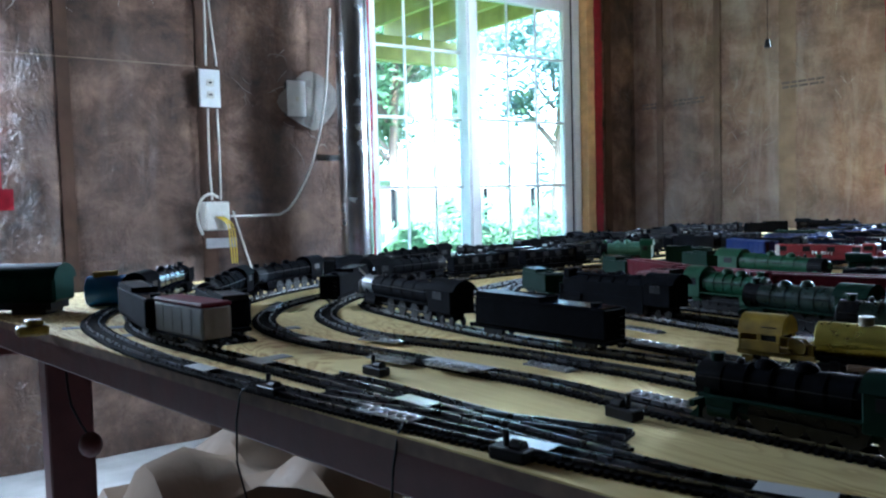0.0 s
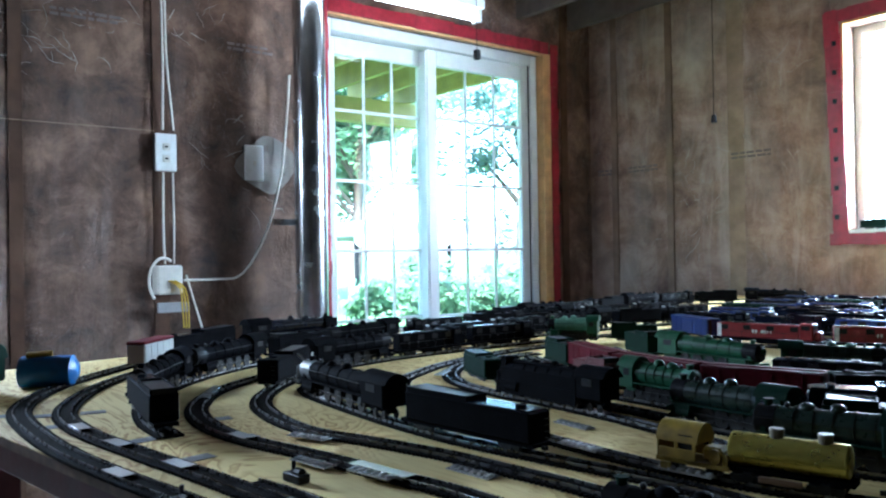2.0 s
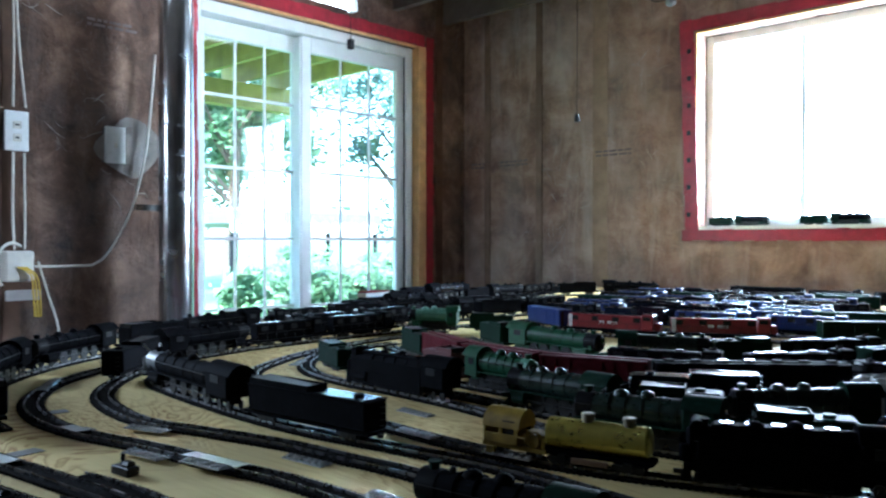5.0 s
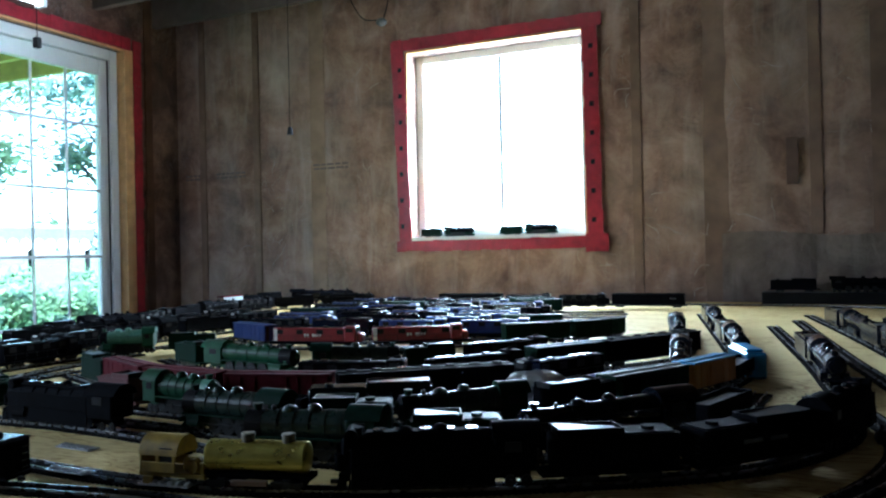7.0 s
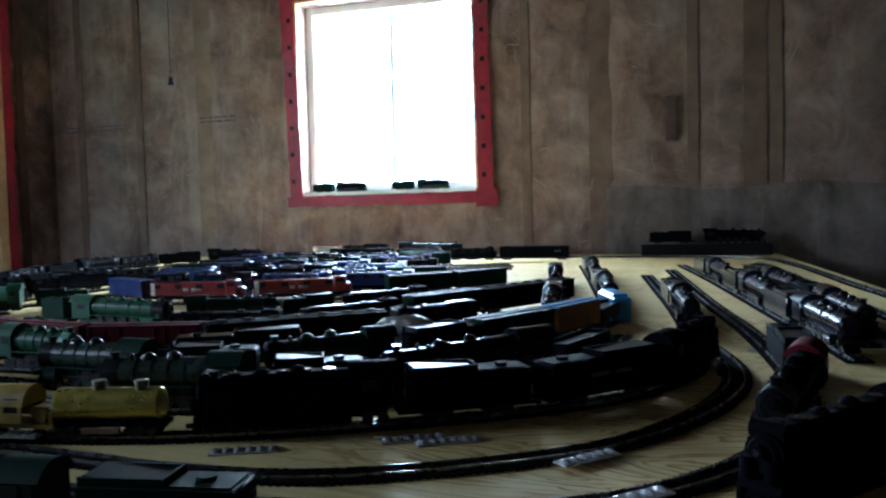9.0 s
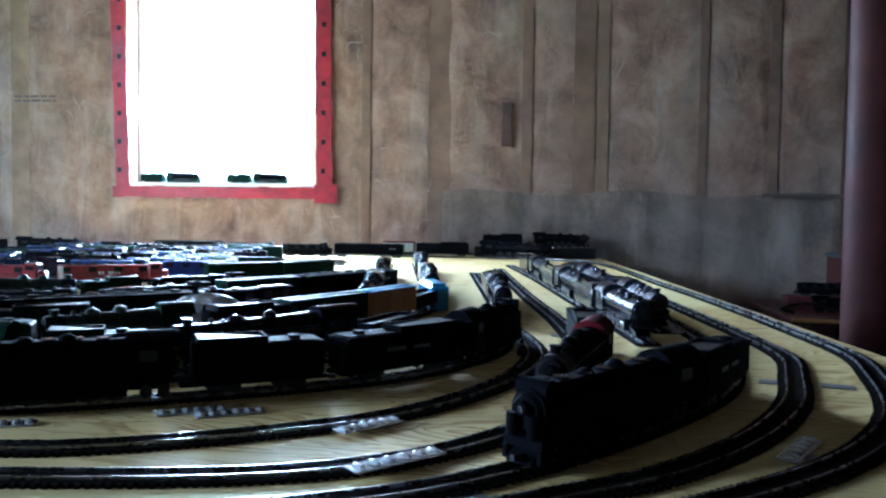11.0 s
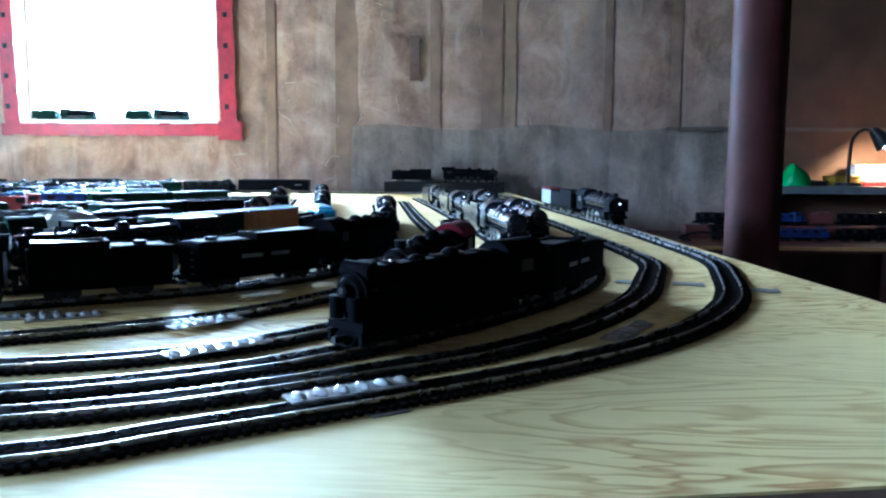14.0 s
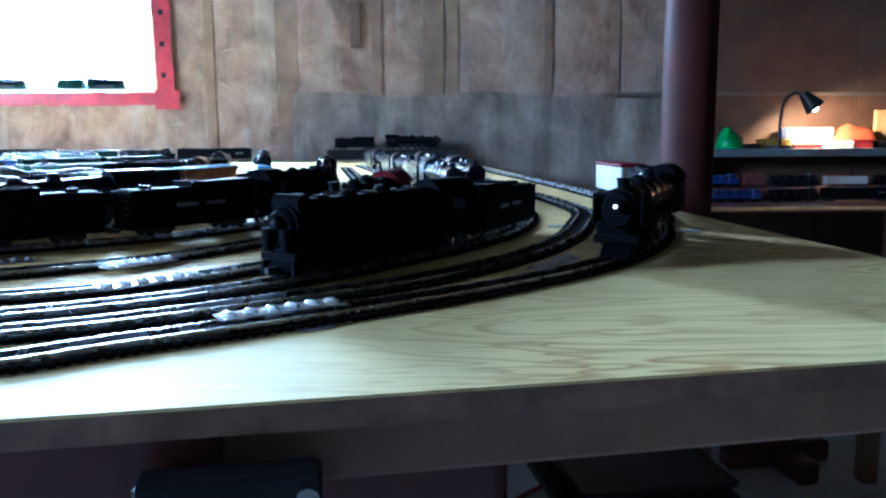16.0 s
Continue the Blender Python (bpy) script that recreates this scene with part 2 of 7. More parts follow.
PALEDG = mat("grey-green boiler paint", (0.013, 0.026, 0.021), 0.3, 0, 0.3, 150, spec=0.4)
DREDT = mat("dull red tender paint", (0.12, 0.035, 0.035), 0.55, 0, 0.3, 120, spec=0.2)
CREAM = mat("white panelled car side", (0.32, 0.34, 0.34), 0.4, 0, 0.12, 90, spec=0.4)
DGREEN = mat("dark green paint", (0.006, 0.022, 0.014), 0.6, 0, 0.3, 150, spec=0.06)
RED = mat("red diesel paint", (0.20, 0.011, 0.018), 0.4, 0, 0.2, 120, 0, 0.1)
DRED = mat("dark red paint", (0.085, 0.006, 0.012), 0.65, 0, 0.25, 120, spec=0.07)
BLUE = mat("blue paint", (0.013, 0.030, 0.13), 0.35, 0, 0.25, 120, 0, 0, spec=0.3)
ROLLB = mat("bright blue plastic", (0.015, 0.13, 0.42), 0.4, 0, 0.25, 60)
LBLUE = mat("light blue plastic", (0.05, 0.27, 0.55), 0.35, 0, 0.2, 120)
ORANGE = mat("orange boxcar paint", (0.42, 0.16, 0.03), 0.5, 0, 0.25, 120)
YELLOW = mat("weathered yellow paint", (0.30, 0.195, 0.012), 0.5, 0, 0.55, 60)
DOMEM = mat("dull olive enamel", (0.16, 0.14, 0.09), 0.5, 0, 0.25, 120)
LIME = mat("pale brass yellow", (0.64, 0.56, 0.13), 0.30, 0.75, 0.15, 120)
WHITE = mat("white plastic", (0.78, 0.79, 0.78), 0.4, 0, 0.08, 60)
SILVER = mat("silver paint", (0.50, 0.52, 0.51), 0.42, 0.15, 0.12, 120)
STEEL = mat("nickel rail", (0.30, 0.30, 0.31), 0.28, 1.0, 0.15, 90)
WHEEL = mat("dull wheel metal", (0.022, 0.022, 0.023), 0.4, 0.6, 0.3, 150)
SLEEPER = mat("dark brown plastic sleepers", (0.009, 0.008, 0.008), 0.7, 0, 0.4, 120, spec=0.02)
TAPE = mat("red sheathing tape", (0.32, 0.010, 0.024), 0.35, 0, 0.35, 30, 0.4, 0.15)
VINYL = mat("white vinyl frame", (0.74, 0.76, 0.76), 0.35, 0, 0.06, 20)
PINE = mat("pine jamb", (0.62, 0.36, 0.14), 0.55, 0, 0.25, 22, 0.15)
DUCT = mat("galvanised duct", (0.55, 0.57, 0.59), 0.24, 1.0, 0.2, 14, 0.05)
CONCRETE = mat("pale painted concrete floor", (0.48, 0.48, 0.475), 0.8, 0, 0.25, 9, 0.3)
JOIST = mat("ceiling joist wood", (0.12, 0.09, 0.07), 0.7, 0, 0.35, 14, 0.2)
HARDB = mat("dark brown hardboard", (0.085, 0.048, 0.032), 0.55, 0, 0.4, 5, 0.2, spec=0.2)
SHELFM = mat("blue-grey painted shelf", (0.10, 0.115, 0.125), 0.5, 0, 0.3, 20, 0.1)
DARKBACK = mat("dark skin of the unseen walls", (0.055, 0.038, 0.03), 0.8, 0, 0.3, 6, 0.2)
CEILM = mat("subfloor boards", (0.10, 0.08, 0.065), 0.8, 0, 0.3, 8, 0.2)
REDWOOD = mat("dark red stained timber", (0.10, 0.026, 0.024), 0.5, 0, 0.4, 18, 0.25)
RAWWOOD = mat("raw sawn timber", (0.24, 0.155, 0.10), 0.6, 0, 0.3, 20, 0.25)
PLYEDGE = mat("plywood edge", (0.19, 0.12, 0.08), 0.65, 0, 0.45, 60, 0.3)
POSTM = mat("red oxide steel post", (0.040, 0.012, 0.011), 0.6, 0, 0.4, 12, 0.15, spec=0.10)
CABLE = mat("white cable sheath", (0.72, 0.69, 0.62), 0.45, 0, 0.1, 40)
BLACKP = mat("black plastic", (0.010, 0.010, 0.012), 0.4, 0, 0.3, 60, spec=0.2)
GREYTAPE = mat("grey tape patch", (0.20, 0.20, 0.21), 0.35, 0, 0.25, 60, 0.1)
YWIRE = mat("yellow wire", (0.65, 0.45, 0.03), 0.45, 0, 0.1, 40)
INK = mat("grey print", (0.16, 0.12, 0.11), 0.6, 0, 0.3, 60)
CARDB = mat("cardboard and plastic sheet", (0.20, 0.145, 0.10), 0.5, 0, 0.25, 6, 0.3)
GRASS = mat("lawn", (0.10, 0.20, 0.05), 0.9, 0, 0.4, 3, 0.5)
LEAF = mat("leaves", (0.11, 0.20, 0.09), 0.6, 0, 0.5, 4)
LEAF2 = mat("blue-green leaves", (0.10, 0.19, 0.14), 0.6, 0, 0.5, 4)
BARK = mat("bark", (0.13, 0.10, 0.08), 0.9, 0, 0.4, 12, 0.5)
DECK = mat("deck timber", (0.42, 0.32, 0.12), 0.7, 0, 0.3, 10, 0.2)
TUBE = glow_mat("fluorescent tube", (1.0, 0.98, 0.95), 3.5)
HEAD = glow_mat("headlight bulb", (1.0, 0.93, 0.8), 0.9)
BULB = glow_mat("desk lamp bulb", (1.0, 0.80, 0.5), 12.0)


def glass_mat(name, rough=0.0, tint=(1, 1, 1)):
    m, n, l, p = node_mat(name)
    p.inputs["Transmission Weight"].default_value = 1
    p.inputs["Roughness"].default_value = rough
    p.inputs["IOR"].default_value = 1.45
    p.inputs["Base Color"].default_value = (*tint, 1)
    return m


GLASS = glass_mat("window glass", 0.0, (0.85, 0.95, 0.96))
BUBBLE = mat("clear ribbed plastic", (0.88, 0.91, 0.94), 0.16, 0.1, 0.15, 90, 0.2, 0.8)
BUBBLE.node_tree.nodes["Principled BSDF"].inputs["Transmission Weight"].default_value = 0.55
# Darker copy of the stud timber: the north wall's shade is in its colour.
STUDN = mat("timber stud darkened for shade behind polythene", (0.105, 0.060, 0.040), 0.8, 0, 0.35, 12, 0.3, 0.0, spec=0.2)
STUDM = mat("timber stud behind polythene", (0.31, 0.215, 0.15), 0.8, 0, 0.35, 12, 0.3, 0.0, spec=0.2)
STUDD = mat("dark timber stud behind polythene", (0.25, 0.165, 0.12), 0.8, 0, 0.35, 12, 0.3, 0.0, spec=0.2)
# Pale base colour of the folds paints the glints along them.
CREASE = mat("polythene crease pale for glints", (0.52, 0.45, 0.40), 0.2, 0, 0.2, 50, 0.1, 0.8)
# Near-white base colour stands in for the glints on the joint tapes.
FOIL = mat("foil tape whitened for glints", (0.93, 0.95, 0.97), 0.22, 0.0, 0.1, 60, 0.1, 1.0)


# ---------------------------------------------------------------- mesh helpers
def bx(bm, x0, x1, y0, y1, z0, z1, bev=0.0):
    m = Matrix.LocRotScale(((x0 + x1) / 2, (y0 + y1) / 2, (z0 + z1) / 2), None, (x1 - x0, y1 - y0, z1 - z0))
    g = bmesh.ops.create_cube(bm, size=1, matrix=m)
    if bev:
        es = list({e for v in g["verts"] for e in v.link_edges})
        bmesh.ops.bevel(bm, geom=es, offset=bev, segments=1, affect="EDGES")
    return bm


def cy(bm, p0, p1, r0, r1=None, seg=14, caps=True):
    p0, p1 = Vector(p0), Vector(p1)
    d = p1 - p0
    m = Matrix.Translation((p0 + p1) / 2) @ d.to_track_quat("Z", "Y").to_matrix().to_4x4()
    bmesh.ops.create_cone(bm, cap_ends=caps, segments=seg, radius1=r0, radius2=r0 if r1 is None else r1, depth=d.length, matrix=m)
    return bm


def ball(bm, c, r, sx=1, sy=1, sz=1, u=12, v=8):
    bmesh.ops.create_uvsphere(bm, u_segments=u, v_segments=v, radius=r, matrix=Matrix.LocRotScale(c, None, (sx, sy, sz)))
    return bm


def wedge(bm, x0, x1, y, z0, za, zb):
    """A block between x0 and x1 whose top slopes from za to zb."""
    vs = [bm.verts.new(c) for c in ((x0, -y, z0), (x1, -y, z0), (x1, y, z0), (x0, y, z0), (x0, -y, za), (x1, -y, zb), (x1, y, zb), (x0, y, za))]
    for f in ((3, 2, 1, 0), (4, 5, 6, 7), (0, 1, 5, 4), (1, 2, 6, 5), (2, 3, 7, 6), (3, 0, 4, 7)):
        bm.faces.new([vs[i] for i in f])
    return bm


def B():
    return bmesh.new()


SIZE = [Matrix.Identity(4)]
STOCK = Matrix.Diagonal((1.04, 1.08, 1.14, 1))


def finish(name, bm, material):
    me = bpy.data.meshes.new(name)
    bm.transform(SIZE[0])
    bmesh.ops.recalc_face_normals(bm, faces=bm.faces[:])
    bm.to_mesh(me)
    bm.free()
    for p in me.polygons:
        p.use_smooth = True
    me.set_sharp_from_angle(angle=radians(35))
    me.materials.append(material)
    return me


def part(name, bm, material, parent, label=""):
    ob = new(name, finish(name, bm, material))
    ob.parent = parent
    return tagged(ob, label)


def piece(name, me, parent, m):
    ob = new(name, me)
    ob.parent = parent
    ob.matrix_basis = m
    return ob


def thing(name, label, category, m=None, group="", kind=""):
    ob = new(name)
    ob.empty_display_size = 0.05
    if m is not None:
        ob.matrix_basis = m
    return tagged(ob, label, category, group, kind)


def solid(name, bm, material, label="", category="", kind="", group=""):
    return tagged(new(name, finish(name, bm, material)), label, category, group, kind)


def spline(pts, step=0.02, closed=False):
    """Dense points along a Catmull-Rom curve."""
    ps = [Vector((*p, 0)) if len(p) == 2 else Vector(p) for p in pts]
    n = len(ps)
    out = []
    for i in range(n if closed else n - 1):
        a, b = ps[i], ps[(i + 1) % n]
        z = ps[i - 1] if i or closed else a * 2 - b
        c = ps[(i + 2) % n] if i + 2 < n or closed else b * 2 - a
        k = max(2, int((b - a).length / step))
        for j in range(k):
            t = j / k
            out.append(0.5 * (2 * a + (b - z) * t + (2 * z - 5 * a + 4 * b - c) * t * t + (3 * a - z - 3 * b + c) * t ** 3))
    out.append(ps[0] if closed else ps[-1])
    return out


class Way:
    """A curve by its arc length."""
    def __init__(self, pts, closed=False):
        self.p = spline(pts, 0.02, closed)
        self.s = [0.0]
        for a, b in zip(self.p, self.p[1:]):
            self.s.append(self.s[-1] + (b - a).length)
        self.length = self.s[-1]

    def at(self, s):
        s = min(max(s, 0), self.length)
        i = int(np.searchsorted(self.s, s, side="right")) - 1
        i = min(max(i, 0), len(self.p) - 2)
        d = self.s[i + 1] - self.s[i]
        return self.p[i].lerp(self.p[i + 1], (s - self.s[i]) / d if d else 0)

    def stand(self, s, bogie, z=TOP, back=False):
        """The pose of a vehicle whose middle is at s, on bogies that far apart."""
        a, b = self.at(s - bogie / 2), self.at(s + bogie / 2)
        if back:
            a, b = b, a
        c, d = (a + b) / 2, b - a
        return Matrix.Translation((c.x, c.y, z)) @ Matrix.Rotation(math.atan2(d.y, d.x), 4, "Z")





def loop_pose(way, s, bogie):
    """As pose, round a closed way."""
    a, b = way.at((s - bogie / 2) % way.length), way.at((s + bogie / 2) % way.length)
    c, d = (a + b) / 2, b - a
    return Matrix.Translation((c.x, c.y, TOP)) @ Matrix.Rotation(math.atan2(d.y, d.x), 4, "Z")


def wire(name, pts, r, material, label="", category="", parent=None):
    cu = bpy.data.curves.new(name, "CURVE")
    cu.dimensions, cu.bevel_depth, cu.bevel_resolution = "3D", r, 2
    sp = cu.splines.new("POLY")
    pp = spline(pts, 0.03)
    sp.points.add(len(pp) - 1)
    for q, v in zip(sp.points, pp):
        q.co = (*v, 1)
    cu.materials.append(material)
    ob = new(name, cu)
    ob.parent = parent
    return tagged(ob, label, category)


# ---------------------------------------------------------------- room
def quad_sheet(name, corners, material, label, category, thick):
    bm = B()
    v = [bm.verts.new(c) for c in corners]
    f = bm.faces.new(v)
    g = bmesh.ops.extrude_face_region(bm, geom=[f])
    bmesh.ops.translate(bm, verts=[x for x in g["geom"] if isinstance(x, bmesh.types.BMVert)], vec=(0, 0, -thick))
    return solid(name, bm, material, label, category, "structure")


SURFACE = {}


def bat_wall(name, along, fixed, lo, hi, holes, inward, label, studs=None, step=0.035, skin=None):
    """A wall of insulation bats that bulge between studs 0.4 m apart under the sheet; holes are (a0, a1, z0, z1)."""
    cuts_a = sorted({lo, hi, *(h[0] for h in holes), *(h[1] for h in holes)})
    cuts_z = sorted({0.0, CEIL, *(h[2] for h in holes), *(h[3] for h in holes)})
    def fill(c, step):
        out = []
        for a, b in zip(c, c[1:]):
            k = max(1, round((b - a) / step))
            out += [a + (b - a) * i / k for i in range(k)]
        return out + [c[-1]]
    bays = studs or [(lo + 0.4 * i, 0.04) for i in range(int((hi - lo) / 0.4) + 1)]
    A, Z = fill(cuts_a, step), fill(cuts_z, step * 1.4)
    verts, faces = [], []
    def bulge(a, z):
        lo_s = max([s for s, w in bays if s <= a], default=lo)
        hi_s = min([s for s, w in bays if s > a], default=hi)
        gap = max(0.0, min(a - lo_s, hi_s - a) - 0.022)
        soft = min(1.0, gap / 0.05)
        puff = 0.013 * soft ** 0.6
        lap = 1.0
        if studs:
            joint = 1.22 + 0.13 * math.sin(lo_s * 37) + 0.01 * math.sin(a * 23)
            lap = min(1.0, abs(z - joint) / 0.03) * 0.7 + 0.3
        puff *= lap
        n1 = noise.noise(Vector((a * 3.1, z * 3.1, fixed))) * 0.012 + noise.noise(Vector((a * 9, z * 5, fixed + 7))) * 0.006
        edge = min([1.0] + [max(abs(a - (h[0] + h[1]) / 2) - (h[1] - h[0]) / 2, abs(z - (h[2] + h[3]) / 2) - (h[3] - h[2]) / 2, 0) / 0.12 for h in holes])
        return (puff + n1 * soft) * edge
    SURFACE[name] = lambda a, z: fixed + inward * bulge(a, z)
    for a in A:
        for z in Z:
            d = fixed + inward * bulge(a, z)
            verts.append((a, d, z) if along == "x" else (d, a, z))
    nz = len(Z)
    for i in range(len(A) - 1):
        for j in range(nz - 1):
            am, zm = (A[i] + A[i + 1]) / 2, (Z[j] + Z[j + 1]) / 2
            if any(h[0] < am < h[1] and h[2] < zm < h[3] for h in holes):
                continue
            faces.append((i * nz + j, (i + 1) * nz + j, (i + 1) * nz + j + 1, i * nz + j + 1))
    # the outer face and the reveals
    back = fixed - inward * 0.2
    base = len(verts)
    for a in A:
        for z in Z:
            verts.append((a, back, z) if along == "x" else (back, a, z))
    edges = {}
    for f in list(faces):
        for k in range(4):
            e = (f[k], f[(k + 1) % 4])
            edges[tuple(sorted(e))] = edges.get(tuple(sorted(e)), 0) + 1
        faces.append(tuple(base + q for q in reversed(f)))
    for (p, q), c in edges.items():
        if c == 1:
            faces.append((p, q, base + q, base + p))
    me = bpy.data.meshes.new(name)
    me.from_pydata(verts, [], faces)
    bm = bmesh.new()
    bm.from_mesh(me)
    bmesh.ops.recalc_face_normals(bm, faces=bm.faces[:])
    bm.to_mesh(me)
    bm.free()
    for p in me.polygons:
        p.use_smooth = True
    me.set_sharp_from_angle(angle=radians(50))
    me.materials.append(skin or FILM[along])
    return tagged(new(name, me), label, "wall", kind="structure")


DOOR = (2.55, 3.96, 0.06, 2.10)
WIN2 = (0.12, 0.99, 1.035, 1.97)
WIN = (0.88, 1.77, 1.065, 1.985)
STUDS_N = [(-1.2, 0.04), (-0.8, 0.04), (-0.4, 0.04), (0.06, 0.04), (1.27, 0.045), (1.79, 0.06), (2.44, 0.04), (4.12, 0.05)]
STUDS_E = [(-3.0, 0.04), (-2.6, 0.04), (-2.2, 0.04), (-1.8, 0.04), (-1.4, 0.04), (-1.1, 0.04), (-0.81, 0.035), (-0.39, 0.05), (-0.31, 0.09), (-0.065, 0.045), (0.32, 0.10), (0.65, 0.04), (1.87, 0.05), (2.32, 0.09), (2.72, 0.04), (3.1, 0.04)]
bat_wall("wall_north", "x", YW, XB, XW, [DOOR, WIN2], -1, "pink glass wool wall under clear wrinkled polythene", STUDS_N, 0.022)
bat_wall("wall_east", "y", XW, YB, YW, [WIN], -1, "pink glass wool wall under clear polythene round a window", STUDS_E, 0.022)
# The west and south walls are never in view; dark skin cuts bounced light.
bat_wall("wall_west", "y", XB, YB, YW, [], 1, "unseen basement wall, made dark to cut bounced light", skin=DARKBACK)
bat_wall("wall_south", "x", YB, XB, XW, [], 1, "unseen basement wall, made dark to cut bounced light", skin=DARKBACK)
solid("floor", bx(B(), XB - 0.2, XW + 0.2, YB - 0.2, YW + 0.2, -0.15, 0.0), CONCRETE, "bare grey concrete basement floor", "floor", "structure")
cb = bx(B(), XB - 0.2, XW + 0.2, YB - 0.2, YW + 0.2, CEIL, CEIL + 0.05)
solid("ceiling", cb, CEILM, "unfinished ceiling of dark subfloor boards", "ceiling", "structure")
for i in range(22):
    jx = XB + 0.1 + i * 0.4
    if jx < XW - 0.06:
        solid("ceiling_joist", bx(B(), jx, jx + 0.04, YB + 0.03, YW - 0.06, CEIL - 0.20, CEIL - 0.003, 0.002), JOIST, "dark bare timber ceiling joist", "joist", "structure", "ceiling joists")


for studs, wall in ((STUDS_N, "x"), (STUDS_E, "y")):
    r = random.Random(len(studs))
    for a, w in studs:
        hole = [h for h in ((DOOR, WIN2) if wall == "x" else (WIN,)) if h[0] - 0.09 < a + w / 2 and a - w / 2 < h[1] + 0.09]
        if hole:
            continue
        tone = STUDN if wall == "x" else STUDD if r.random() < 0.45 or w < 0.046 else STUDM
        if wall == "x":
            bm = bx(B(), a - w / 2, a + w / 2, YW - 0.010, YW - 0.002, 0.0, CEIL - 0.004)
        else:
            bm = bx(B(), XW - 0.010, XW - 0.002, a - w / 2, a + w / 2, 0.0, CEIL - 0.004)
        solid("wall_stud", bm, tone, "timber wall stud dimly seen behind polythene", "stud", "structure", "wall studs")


def creases(wall, a, z, count, spread, heading, seed, length=0.10):
    """Sharp folds where the sheet is pulled tight, coloured pale to paint their glints."""
    r = random.Random(seed)
    verts, faces = [], []
    for _ in range(count):
        pa, pz, h = a + r.gauss(0, spread), z + r.gauss(0, spread), heading + r.gauss(0, 0.7)
        n = r.randint(3, 6)
        step = length * r.uniform(0.4, 1.3) / n
        width = r.uniform(0.0004, 0.0019)
        base = len(verts)
        for i in range(n + 1):
            k = width * math.sin(math.pi * (i + 0.3) / (n + 0.6)) * r.uniform(0.4, 1.3)
            na, nz = -math.sin(h) * k, math.cos(h) * k
            for da, dz, up in ((na, nz, 0.0045), (0, 0, 0.0055), (-na, -nz, 0.0045)):
                qa, qz = pa + da, pz + dz
                d = SURFACE[wall](qa, qz) - up
                verts.append((qa, d, qz) if wall == "wall_north" else (d, qa, qz))
            if i:
                m = base + i * 3
                faces += [(m - 3, m - 2, m + 1, m), (m - 2, m - 1, m + 2, m + 1)]
            pa, pz = pa + math.cos(h) * step, pz + math.sin(h) * step
            h += r.gauss(0, 0.45)
    me = bpy.data.meshes.new("film_crease")
    me.from_pydata(verts, [], faces)
    me.materials.append(CREASE)
    tagged(new("film_crease", me), "sharp creases in the clear polythene sheet, coloured pale as glints", "crease", "film creases", "structure")


for k, (a, z, c, sp, hd) in enumerate(((0.77, 1.84, 14, 0.06, 1.0), (0.74, 1.70, 8, 0.05, 2.2), (0.60, 2.01, 5, 0.05, 0.3), (0.19, 1.58, 7, 0.05, 0.6), (0.07, 1.70, 6, 0.05, 1.3), (-0.12, 1.70, 10, 0.07, 1.5), (-0.17, 1.45, 6, 0.08, 1.5),
                                       (0.60, 1.14, 9, 0.06, 2.9), (0.44, 0.96, 16, 0.06, 2.6), (0.08, 1.0, 6, 0.04, 1.5), (-0.07, 0.95, 8, 0.04, 1.5), (0.86, 0.86, 10, 0.07, 1.2), (0.74, 0.92, 8, 0.05, 0.2), (0.25, 1.06, 7, 0.06, 0.1), (-0.46, 1.5, 9, 0.06, 1.0), (-0.45, 1.05, 8, 0.06, 0.2),
                                       (2.05, 1.85, 9, 0.05, 1.8), (2.62, 1.32, 16, 0.07, 1.3), (2.50, 1.30, 14, 0.07, 1.8), (2.60, 1.0, 10, 0.08, 1.5), (2.30, 1.45, 6, 0.05, 1.5), (2.02, 1.4, 5, 0.04, 1.4), (2.8, 1.9, 5, 0.10, 1.5), (-0.65, 1.9, 5, 0.1, 1.2))):
    creases("wall_east", a, z, c, sp, hd, 50 + k)
for k, (a, z, c, sp, hd) in enumerate(((1.22, 1.84, 16, 0.06, -0.7), (1.32, 1.76, 12, 0.05, -0.6), (1.42, 1.90, 7, 0.05, -0.3), (1.58, 1.96, 9, 0.05, 0.3), (1.86, 1.93, 5, 0.03, -0.9), (2.02, 2.0, 6, 0.04, 1.2), (1.95, 1.42, 6, 0.03, -0.5), (1.7, 1.7, 3, 0.06, 1.0), (2.14, 1.5, 4, 0.04, 0.6), (2.15, 1.28, 4, 0.04, -0.9))):
    creases("wall_north", a, z, c, sp, hd, 90 + k)


